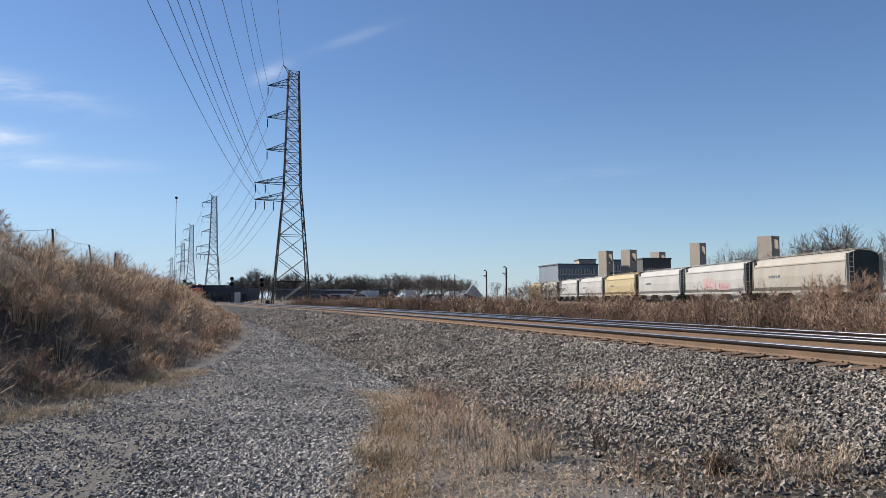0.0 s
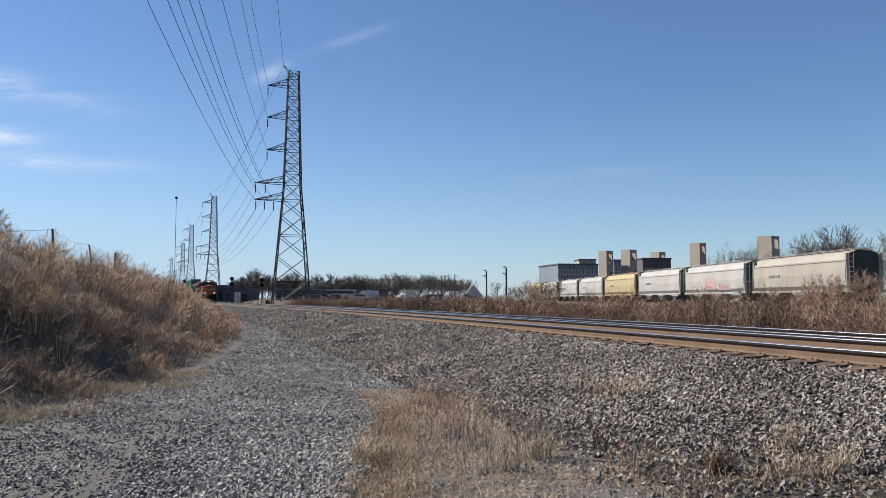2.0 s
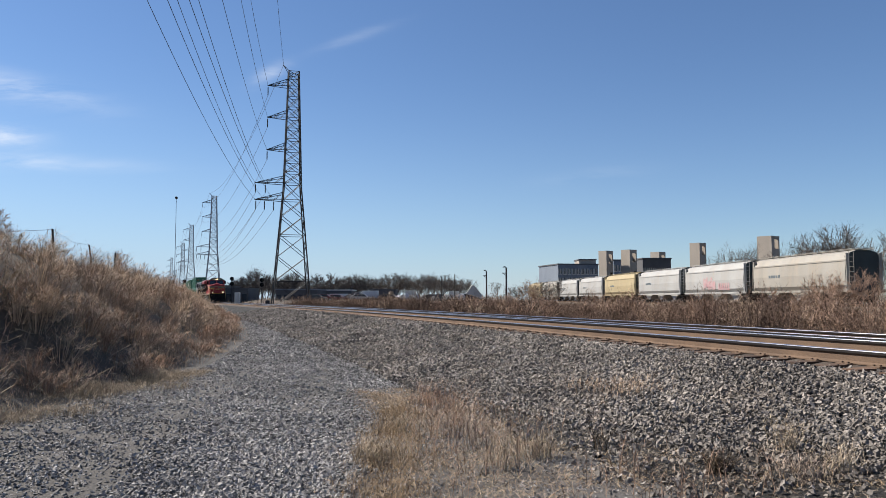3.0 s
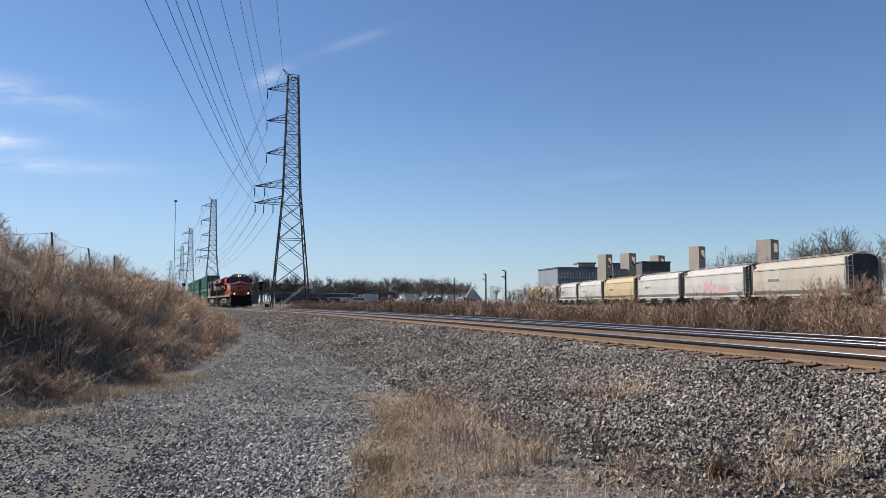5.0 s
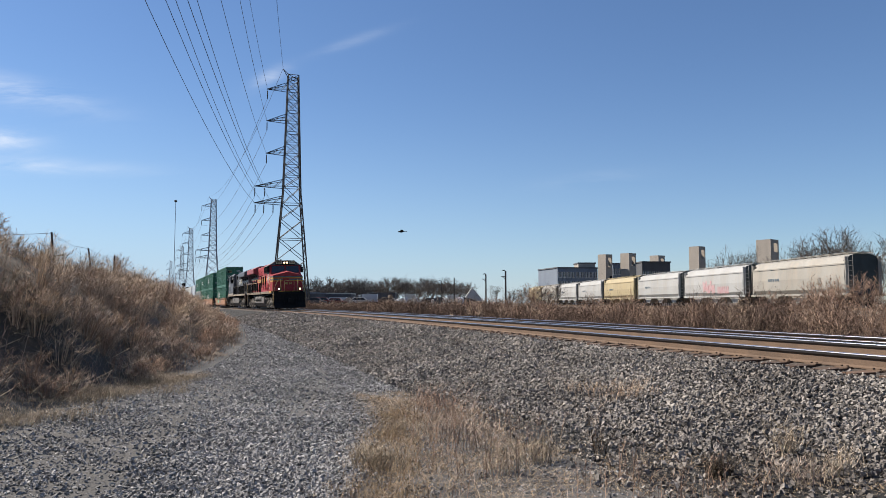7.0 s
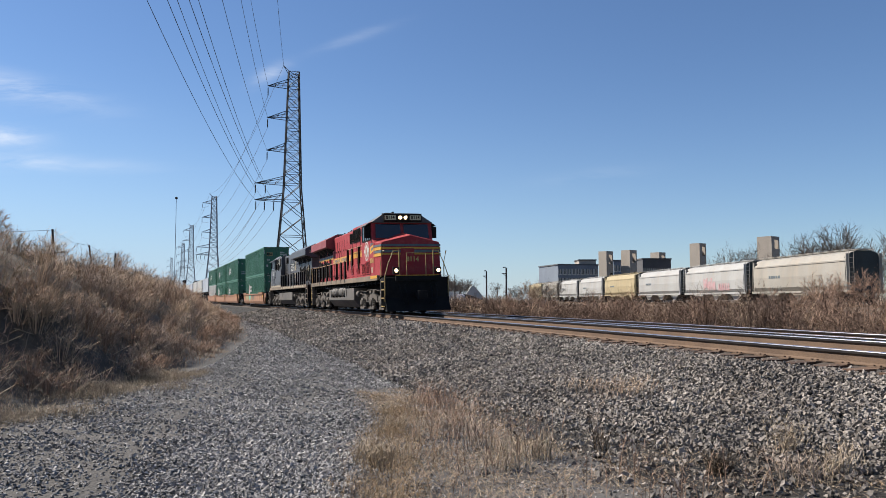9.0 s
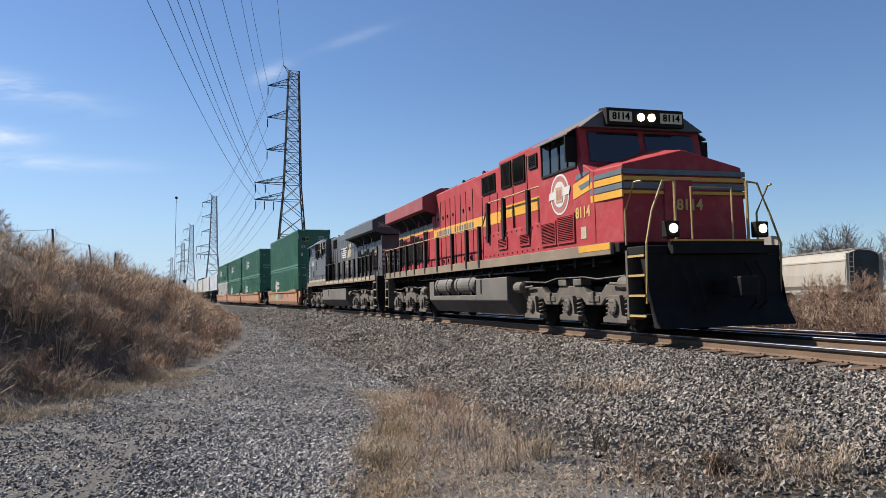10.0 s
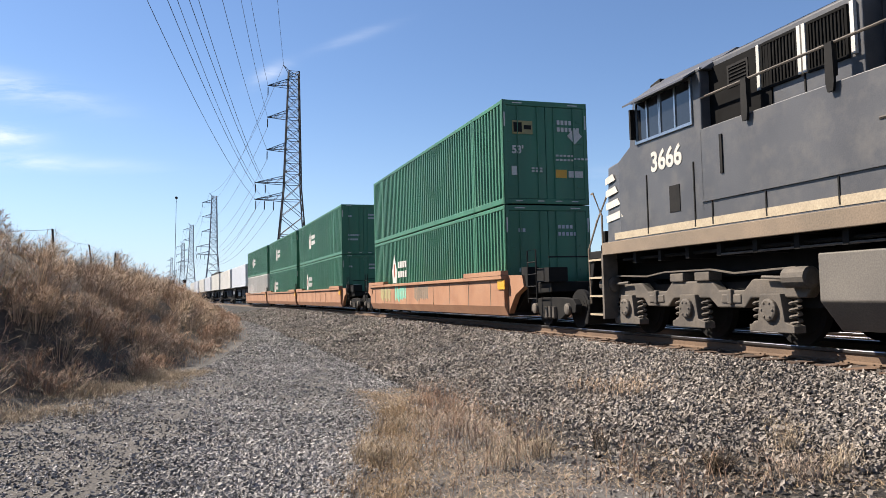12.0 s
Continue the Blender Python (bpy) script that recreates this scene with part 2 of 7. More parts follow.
class Mesh:
    """Collects boxes, prisms, tubes and discs into one mesh."""

    def __init__(self):
        self.v, self.f = [], []

    def add(self, vs, fs):
        o = len(self.v)
        self.v += [tuple(p) for p in vs]
        self.f += [tuple(i + o for i in f) for f in fs]
        return self

    def box(self, x0, x1, y0, y1, z0, z1):
        return self.add([(x, y, z) for z in (z0, z1) for y in (y0, y1) for x in (x0, x1)],
                        [(0, 2, 3, 1), (4, 5, 7, 6), (0, 1, 5, 4), (2, 6, 7, 3), (0, 4, 6, 2), (1, 3, 7, 5)])

    def prism(self, poly, a, b, axis="y"):
        """A closed outline pushed from a to b. Axis y: outline in x, z; axis x: outline in y, z; axis z: outline in x, y."""
        put = {"y": lambda p, d: (p[0], d, p[1]), "x": lambda p, d: (d, p[0], p[1]), "z": lambda p, d: (p[0], p[1], d)}[axis]
        n = len(poly)
        return self.add([put(p, a) for p in poly] + [put(p, b) for p in poly],
                        [tuple(range(n)), tuple(range(2 * n - 1, n - 1, -1))] + [(i, i + n, (i + 1) % n + n, (i + 1) % n) for i in range(n)])

    def tube(self, pts, r, seg=6, r1=None):
        pts = [Vector(p) for p in pts]
        vs, fs, m = [], [], len(pts)
        for i, p in enumerate(pts):
            d = (pts[min(i + 1, m - 1)] - pts[max(i - 1, 0)]).normalized()
            u = d.cross(Vector((0, 0, 1)) if abs(d.z) < 0.9 else Vector((1, 0, 0))).normalized()
            w = d.cross(u)
            rr = r if r1 is None else r + (r1 - r) * i / max(m - 1, 1)
            vs += [p + (u * math.cos(2 * math.pi * k / seg) + w * math.sin(2 * math.pi * k / seg)) * rr for k in range(seg)]
        for i in range(m - 1):
            fs += [(i * seg + k, i * seg + (k + 1) % seg, (i + 1) * seg + (k + 1) % seg, (i + 1) * seg + k) for k in range(seg)]
        fs += [tuple(range(seg))[::-1], tuple(range((m - 1) * seg, m * seg))]
        return self.add(vs, fs)

    def lathe(self, prof, axis_pt, axis="x", seg=16):
        """Profile of (along, radius) turned about an axis through axis_pt."""
        vs, fs = [], []
        ax = {"x": (0, 1, 2), "y": (1, 2, 0), "z": (2, 0, 1)}[axis]
        for al, r in prof:
            for k in range(seg):
                a, p = 2 * math.pi * k / seg, [0, 0, 0]
                p[ax[0]], p[ax[1]], p[ax[2]] = al, r * math.cos(a), r * math.sin(a)
                vs.append([p[i] + axis_pt[i] for i in range(3)])
        for i in range(len(prof) - 1):
            fs += [(i * seg + k, i * seg + (k + 1) % seg, (i + 1) * seg + (k + 1) % seg, (i + 1) * seg + k) for k in range(seg)]
        fs += [tuple(range(seg))[::-1], tuple(range((len(prof) - 1) * seg, len(prof) * seg))]
        return self.add(vs, fs)

    def data(self, name):
        me = bpy.data.meshes.new(name)
        me.from_pydata(self.v, [], self.f)
        bm = bmesh.new()
        bm.from_mesh(me)
        bmesh.ops.recalc_face_normals(bm, faces=bm.faces[:])
        bm.to_mesh(me)
        bm.free()
        return me


def part(name, mesh, material, parent=None, label="", bevel=0.0, m=None):
    me = mesh.data(name) if isinstance(mesh, Mesh) else mesh
    if not me.materials:
        me.materials.append(material)
    ob = new(name, me)
    if m is not None:
        ob.matrix_basis = m
    if parent:
        ob.parent = parent
    if label:
        ob["label"] = label
    if bevel:
        md = ob.modifiers.new("bevel", "BEVEL")
        md.width, md.segments, md.limit_method, md.angle_limit = bevel, 2, "ANGLE", radians(35)
    return ob


def thing(name, label, category, group="", kind="", at=None):
    ob = new(name)
    ob.empty_display_size = 0.3
    if at is not None:
        ob.matrix_basis = at
    return tagged(ob, label, category, group, kind)


def raw_mesh(name, v, f, material):
    me = bpy.data.meshes.new(name)
    v, f = np.asarray(v, dtype=np.float32), np.asarray(f, dtype=np.int32)
    k = f.shape[1]
    me.vertices.add(len(v)), me.loops.add(f.size), me.polygons.add(len(f))
    me.vertices.foreach_set("co", v.ravel())
    me.loops.foreach_set("vertex_index", f.ravel())
    me.polygons.foreach_set("loop_start", np.arange(len(f), dtype=np.int32) * k)
    me.polygons.foreach_set("use_smooth", np.zeros(len(f), dtype=bool))
    me.update(calc_edges=True)
    me.materials.append(material)
    return me


# ---------------------------------------------------------------- the line of the tracks
X0, A0, K0, S1 = 9.218, 1.2927, 0.00107, -88.1
CANT, RAIL_Z = 0.0243, 0.948
CX, CY, RAD = X0 - math.sin(A0) / K0, -math.cos(A0) / K0, 1 / K0
TH1 = A0 + K0 * S1
P1 = np.array((CX + RAD * math.sin(TH1), CY + RAD * math.cos(TH1)))
D1, N1 = np.array((math.cos(TH1), -math.sin(TH1))), np.array((math.sin(TH1), math.cos(TH1)))
TRACK_2 = 4.25


def on_line(s, n=0.0):
    """Plan place at s along the near track (growing with the train's way) and n across it, away from the path; and the heading."""
    if s >= S1:
        th = A0 + K0 * s
        return CX + (RAD + n) * math.sin(th), CY + (RAD + n) * math.cos(th), th
    q = P1 + D1 * (s - S1) + N1 * n
    return q[0], q[1], TH1


def line_coords(x, y):
    """s and n of plan places (arrays)."""
    dx, dy = x - CX, y - CY
    th = np.arctan2(dx, dy)
    s, n = (th - A0) / K0, np.hypot(dx, dy) - RAD
    s2 = S1 + (x - P1[0]) * D1[0] + (y - P1[1]) * D1[1]
    n2 = (x - P1[0]) * N1[0] + (y - P1[1]) * N1[1]
    far = s2 < S1
    return np.where(far, s2, s), np.where(far, n2, n)


def from_line(s, n):
    s, n = np.broadcast_arrays(np.asarray(s, float), np.asarray(n, float))
    th = A0 + K0 * np.maximum(s, S1)
    e = np.minimum(0, s - S1)
    return CX + (RAD + n) * np.sin(th) + np.cos(th) * e, CY + (RAD + n) * np.cos(th) - np.sin(th) * e


def toe(s):
    """Where the bank begins on the path's far side."""
    return np.interp(s, [-150, -90, -60, -34, -23, -18.7, -16.5, -13.5, -8, 10], [-5.3, -5.3, -6.0, -7.5, -8.9, -9.7, -10.7, -11.7, -13.2, -15.0])


def smooth(a):
    a = np.clip(a, 0, 1)
    return a * a * (3 - 2 * a)


def ripple(x, y, w):
    return (np.sin(x * 1.7 / w + 1.3 * np.sin(y * 1.1 / w)) + np.sin(y * 2.3 / w + 1.7 * np.sin(x * 0.9 / w + 2)) + np.sin((x + y) * 3.1 / w)) / 3


def hopper_side(x, y):
    return (x - (39.1 - 0.07 * y)) / 1.00245


BED = 0.73


TRACK_2_Z = 0.84


def crown(n):
    """Rise of the formation over the near track's middle: canted there, lower under the second track."""
    return np.interp(n, [-8.0, 1.3, 3.1, 12.0], [-8.0 * CANT, 1.3 * CANT, TRACK_2_Z - RAIL_Z, TRACK_2_Z - RAIL_Z])


def height(x, y):
    x, y = np.asarray(x, float), np.asarray(y, float)
    s, n = line_coords(x, y)
    z = np.zeros_like(x)
    top = BED + crown(n) - 0.12
    near = np.interp(n, [-5.3, -1.7], [0.0, 1.0])
    far = np.interp(n, [TRACK_2 + 1.9, TRACK_2 + 4.5], [1.0, 0.0])
    z = top * near * far
    t = toe(s)
    bank = smooth((t - n) / np.interp(s, [-100, -40], [9.0, 5.0])) * np.interp(s, [-300, -120, -45, -28, -18, 12], [2.3, 2.4, 2.15, 2.35, 2.75, 2.7]) * np.interp(t - n, [12, 40], [1, 0.3])
    z = z + bank + np.where(n < t, ripple(x, y, 1.6) * 0.22 * smooth((t - n) / 2), 0)
    h = hopper_side(x, y)
    emb = smooth((6.5 - np.abs(h)) / 3.5) * 0.95
    z = z + np.where((n > TRACK_2 + 4) & (y > 20), emb, 0)
    z = z + 1.2 * smooth((y - 105) / 30) * smooth((n - 12) / 8) * smooth((-h - 6) / 6)
    z = z + np.where((n > 9.5) & (np.abs(h) > 4), ripple(x, y, 3.0) * 0.12, 0)
    z = z + np.where((n > -6) & (n < 9), 0, ripple(x, y, 0.5) * 0.015)
    return z


# ---------------------------------------------------------------- ground
def build_ground():
    az = np.radians(np.concatenate([np.arange(-180, -36, 6), np.arange(-36, 36, 0.2), np.arange(36, 180, 6)]))
    r = np.concatenate([[0.4], 1.2 * 1.028 ** np.arange(290)])
    r = r[r < 3600]
    rr, aa = np.meshgrid(r, az, indexing="ij")
    x, y = rr * np.sin(aa), rr * np.cos(aa)
    v = np.stack([x, y, height(x, y)], -1).reshape(-1, 3)
    nr, na = rr.shape
    i, j = np.meshgrid(np.arange(nr - 1), np.arange(na), indexing="ij")
    jj = (j + 1) % na
    f = np.stack([i * na + j, i * na + jj, (i + 1) * na + jj, (i + 1) * na + j], -1).reshape(-1, 4)
    me = raw_mesh("ground", v, f[:, ::-1], SOIL)
    me.polygons.foreach_set("use_smooth", np.ones(len(f), dtype=bool))
    tagged(new("ground", me), "dry brown earth with a brushy bank beside the line", "ground", kind="structure")


def strip(name, s_rows, n_rows, lift, material, label, category):
    """A surface laid along the line. n_rows: for each s, the places across."""
    ss = np.repeat(np.asarray(s_rows, float)[:, None], n_rows.shape[1], 1)
    x, y = from_line(ss, n_rows)
    z = height(x, y) + lift
    v = np.stack([x, y, z], -1).reshape(-1, 3)
    a, b = n_rows.shape
    i, j = np.meshgrid(np.arange(a - 1), np.arange(b - 1), indexing="ij")
    f = np.stack([i * b + j, i * b + j + 1, (i + 1) * b + j + 1, (i + 1) * b + j], -1).reshape(-1, 4)
    return tagged(new(name, raw_mesh(name, v, f, material)), label, category, kind="structure")


def build_road_and_bed():
    s = np.arange(14, -130, -0.5)
    wob = 0.25 * np.sin(s * 0.9) + 0.15 * np.sin(s * 2.3 + 1)
    rows = np.stack([toe(s) - 0.3 + wob + (-5.15 - toe(s) + 0.5) * k / 14 for k in range(15)], 1)
    strip("road", s, rows, 0.012, ROAD, "grey gravel access road curving beside the railway", "road")
    s = np.concatenate([np.arange(30, -130, -0.5), np.arange(-130, -620, -8)])
    wob = 0.2 * np.sin(s * 1.3) + 0.12 * np.sin(s * 3.1)
    inner = np.array([-5.35, -4.4, -3.4, -2.5, -1.75, -1.2, -0.74, 0, 0.8, 2.1, 3, TRACK_2, 5.4, TRACK_2 + 1.9, TRACK_2 + 3.2])
    rows = np.repeat(inner[None], len(s), 0)
    rows[:, 0] += wob
    ob = strip("ballast_bed", s, rows, 0.0, BALLAST_SHADE, "ballast bed under two railway tracks, near-black as shade between stones", "ballast")
    z = np.array([v.co.z for v in ob.data.vertices]).reshape(rows.shape)
    z += np.where((inner > -2) & (inner < TRACK_2 + 2), 0.10, 0.03)[None]
    z += np.where((inner > -0.8) & (inner < TRACK_2 + 0.8), 0.055, 0.0)[None]
    co = np.array([v.co for v in ob.data.vertices]).reshape(-1, 3)
    co[:, 2] = z.ravel()
    ob.data.vertices.foreach_set("co", co.astype(np.float32).ravel())
    # fine brown dirt fills the stone between the rails
    ob.data.materials.append(FOULED)
    k = len(inner) - 1
    ob.data.polygons.foreach_set("material_index", np.array([1 if 3 < i % k < k - 1 else 0 for i in range(len(ob.data.polygons))], dtype=np.int32))


build_ground()
build_road_and_bed()


# ---------------------------------------------------------------- rails and ties
def railz(n):
    return RAIL_Z + n * CANT if n < 2 else TRACK_2_Z


def build_track(n0, label):
    track = thing("railway_track", label, "railway track", "railway tracks", "structure")
    s = np.concatenate([np.arange(40, -130, -2.0), np.arange(-130, -640, -15)])
    web = [(-0.075, -0.185), (0.075, -0.185), (0.075, -0.17), (0.012, -0.15), (0.012, -0.05), (-0.012, -0.05), (-0.012, -0.15), (-0.075, -0.17)]
    head = [(-0.030, -0.056), (0.030, -0.056), (0.038, -0.044), (0.038, -0.012), (-0.038, -0.012), (-0.038, -0.044)]
    cap = [(-0.038, -0.012), (0.038, -0.012), (0.034, -0.004), (0.02, 0.0), (-0.02, 0.0), (-0.034, -0.004)]
    for side in (-0.76, 0.76):
        rail = None
        for name, prof, material in (("rail", web, RUST_STEEL), ("rail_head", head, HEAD_STEEL), ("running_surface", cap, RAIL_TOP)):
            m, k = Mesh(), len(prof)
            for a in s:
                for dn, dz in prof:
                    x, y, _ = on_line(a, n0 + side + dn)
                    m.v.append((x, y, railz(n0 + side) + dz))
            for i in range(len(s) - 1):
                m.f += [(i * k + q, i * k + (q + 1) % k, (i + 1) * k + (q + 1) % k, (i + 1) * k + q) for q in range(k)]
            ob = part(name, m, material, rail or track, "polished bright running surface" if name == "running_surface" else "")
            rail = rail or ob
    return track


TRACK_A = build_track(0.0, "near main railway track with rusty rails on wooden ties")
TRACK_B = build_track(TRACK_2, "second main railway track with rusty rails on wooden ties")
# ---------------------------------------------------------------- the train
WHEELS = []     # turning wheelsets: object, radius, resting pose, sense
ROLLING = []    # vehicles: object, place in the train, half wheelbase, sense


def letters(text, size, material, parent, m, label="", depth=0.004, name="lettering"):
    cu = bpy.data.curves.new(name, "FONT")
    cu.body, cu.size, cu.extrude, cu.align_x, cu.align_y = text, size, depth, "CENTER", "CENTER"
    cu.offset = size * 0.03
    ob = new("lettering_curve", cu)
    me = bpy.data.meshes.new_from_object(ob.evaluated_get(bpy.context.evaluated_depsgraph_get()))
    bpy.data.objects.remove(ob)
    me.materials.clear()
    return part(name, me, material, parent, label, m=m)


def side_face(y):
    """Pose that lays flat lettering on a vehicle's side, read from outside."""
    return pose(0, 0, 0, 90, 0, 0) if y < 0 else pose(0, 0, 0, 90, 0, 180)


def wheelset(parent, x, r, sense=1):
    m = Mesh()
    for sd in (-1, 1):
        y = sd * 0.72
        m.lathe([(y - 0.065, r), (y - 0.065 + 0.02, r), (y + 0.05, r * 0.985), (y + 0.065, r * 0.97)] if sd < 0 else
                [(y - 0.065, r * 0.97), (y - 0.05, r * 0.985), (y + 0.045, r), (y + 0.065, r)], (0, 0, 0), "y", 28)
        m.lathe([(y + sd * 0.066 - 0.01, r * 0.8), (y + sd * 0.066 + 0.01, r * 0.8)], (0, 0, 0), "y", 20)
        for k in range(4):
            a = k * math.pi / 2
            m.box(math.cos(a) * r * 0.5 - 0.04, math.cos(a) * r * 0.5 + 0.04, y + sd * 0.07 - 0.012, y + sd * 0.07 + 0.012, math.sin(a) * r * 0.5 - 0.04, math.sin(a) * r * 0.5 + 0.04)
    m.lathe([(-0.85, 0.085), (0.85, 0.085)], (0, 0, 0), "y", 10)
    ob = part("wheelset", m, INK, parent, "dark steel wheels on an axle", m=pose(x, 0, r))
    WHEELS.append((ob, r, x, sense))
    return ob


def loco_truck(loco, xc):
    for dx in (-2.0, 0, 2.0):
        wheelset(loco, xc + dx, 0.535)
        # black box at the motor's place fills the wheel gap as shade
        part("motor_gap_shade", Mesh().box(xc + dx + 0.1, xc + dx + 1.05, -0.62, 0.62, 0.16, 0.95), PITCH, loco)
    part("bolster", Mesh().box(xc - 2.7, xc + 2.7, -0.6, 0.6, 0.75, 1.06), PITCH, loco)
    for sd in (-1, 1):
        y0, y1 = (sd * 1.02, sd * 1.2) if sd > 0 else (sd * 1.2, sd * 1.02)
        f = Mesh()
        beam = [(-2.75, 0.86), (-2.6, 0.98), (-1.55, 0.98), (-1.35, 0.82), (-0.75, 0.82), (-0.55, 0.98), (0.55, 0.98), (0.75, 0.82), (1.35, 0.82), (1.55, 0.98), (2.6, 0.98), (2.75, 0.86),
                (2.62, 0.7), (1.5, 0.7), (1.35, 0.55), (0.7, 0.55), (0.5, 0.7), (-0.5, 0.7), (-0.7, 0.55), (-1.35, 0.55), (-1.5, 0.7), (-2.62, 0.7)]
        f.prism([(xc + a, b) for a, b in beam], y0, y1)
        for dx in (-1.05, 1.05):
            f.box(xc + dx - 0.24, xc + dx + 0.24, y0 - 0.02, y1 + 0.02, 0.62, 0.76)
            f.box(xc + dx - 0.05, xc + dx + 0.05, sd * 1.2 - 0.05, sd * 1.2 + 0.05, 0.60, 0.84)
        for dx in (-0.3, 0.3):
            f.box(xc + dx * 1.2 - 0.2, xc + dx * 1.2 + 0.2, y0 - 0.04, y1 + 0.04, 0.98, 1.13)
        frame_ob = part("truck_frame", f, TRUCK_DUST, loco, "cast truck side frame coated in pale dust", bevel=0.02)
        for dx in (-2.0, 0, 2.0):
            b = Mesh()
            x = xc + dx
            b.prism([(x - 0.21, 0.76), (x + 0.21, 0.76), (x + 0.28, 0.36), (x + 0.46, 0.31), (x + 0.46, 0.21), (x - 0.46, 0.21), (x - 0.46, 0.31), (x - 0.28, 0.36)], sd * 1.08, sd * 1.28)
            b.lathe([(sd * 1.27, 0.165), (sd * 1.33, 0.165), (sd * 1.345, 0.13)], (x, 0, 0.53), "y", 16)
            for k in range(6):
                a = k * math.pi / 3
                b.lathe([(sd * 1.33, 0.022), (sd * 1.36, 0.022)], (x + 0.11 * math.cos(a), 0, 0.53 + 0.11 * math.sin(a)), "y", 6)
            part("axle_box", b, TRUCK_DUST, frame_ob, bevel=0.012)
            for ex in (-0.37, 0.37):
                sp = Mesh()
                pts = [(x + ex + 0.075 * math.cos(a * 0.9), sd * 1.16 + 0.075 * math.sin(a * 0.9), 0.32 + 0.38 * a / 28) for a in range(29)]
                sp.tube(pts, 0.022, 5)
                part("coil_spring", sp, TRUCK_DUST, frame_ob)
        for dx, up in ((-2.6, 0), (2.6, 0)):
            c = Mesh()
            c.lathe([(xc + dx - 0.24, 0.10), (xc + dx - 0.22, 0.15), (xc + dx + 0.2, 0.15), (xc + dx + 0.24, 0.09)], (0, sd * 1.28, 0.98), "x", 14)
            c.tube([(xc + dx + (0.24 if dx < 0 else -0.24), sd * 1.28, 0.98), (xc + dx * 0.72, sd * 1.28, 1.0)], 0.03, 6)
            part("brake_cylinder", c, TRUCK_DUST, frame_ob)
        p = Mesh()
        p.tube([(xc - 2.5, sd * 1.24, 1.12), (xc - 1.2, sd * 1.24, 1.08), (xc - 0.6, sd * 1.24, 1.16), (xc + 0.7, sd * 1.24, 1.16), (xc + 1.3, sd * 1.24, 1.1), (xc + 2.4, sd * 1.24, 1.14)], 0.018, 5)
        part("brake_pipe", p, TRUCK_DUST, frame_ob)
        d = Mesh()
        d.box(xc - 2.7, xc + 2.7, sd * 0.95 - 0.04, sd * 0.95 + 0.04, 0.55, 0.95)
        part("inner_frame", d, INK, frame_ob)


def louvre(loco, x0, x1, z0, z1, y, material, slats=10, vertical=False):
    """A framed grille: dark well, slats proud of it."""
    s = 1 if y > 0 else -1
    g = Mesh().box(x0, x1, min(y, y + s * 0.012), max(y, y + s * 0.012), z0, z1)
    ob = part("grille", g, INK, loco, "dark grille opening")
    fr = Mesh()
    for a, b, c, d in ((x0 - 0.04, x1 + 0.04, z0 - 0.04, z0), (x0 - 0.04, x1 + 0.04, z1, z1 + 0.04), (x0 - 0.04, x0, z0, z1), (x1, x1 + 0.04, z0, z1)):
        fr.box(a, b, min(y, y + s * 0.035), max(y, y + s * 0.035), c, d)
    for i in range(slats):
        if vertical:
            xx = x0 + (i + 0.5) * (x1 - x0) / slats
            fr.box(xx - 0.012, xx + 0.012, min(y + s * 0.01, y + s * 0.03), max(y + s * 0.01, y + s * 0.03), z0, z1)
        else:
            zz = z0 + (i + 0.5) * (z1 - z0) / slats
            w = (z1 - z0) / slats * 0.3
            fr.prism([(min(y, y + s * 0.04), zz - w), (max(y, y + s * 0.04), zz - w)][::s] + [(y + s * 0.04, zz - w * 0.3), (y, zz + w)], x0, x1, "x")
    part("louvre_slats", fr, material, ob)


def seams(loco, xs, z0, z1, y, material):
    s = 1 if y > 0 else -1
    for x in xs:
        part("door_seam", Mesh().box(x - 0.012, x + 0.012, min(y, y + s * 0.014), max(y, y + s * 0.014), z0, z1), material, loco)


def latches(loco, spots, y, material):
    s = 1 if y > 0 else -1
    for x, z in spots:
        part("door_latch", Mesh().box(x - 0.035, x + 0.035, min(y, y + s * 0.03), max(y, y + s * 0.03), z - 0.055, z + 0.055), material, loco)


EMBLEM_RED = mat("emblem_red", (0.42, 0.16, 0.13), (0.36, 0.13, 0.11), 0.5, bump=0)
EMBLEM_TAN = mat("emblem_tan", (0.45, 0.30, 0.19), (0.4, 0.26, 0.16), 0.5, bump=0)
OCHRE = mat("ochre_rail_paint", (0.50, 0.35, 0.13), (0.42, 0.29, 0.11), 0.5, bump=0)


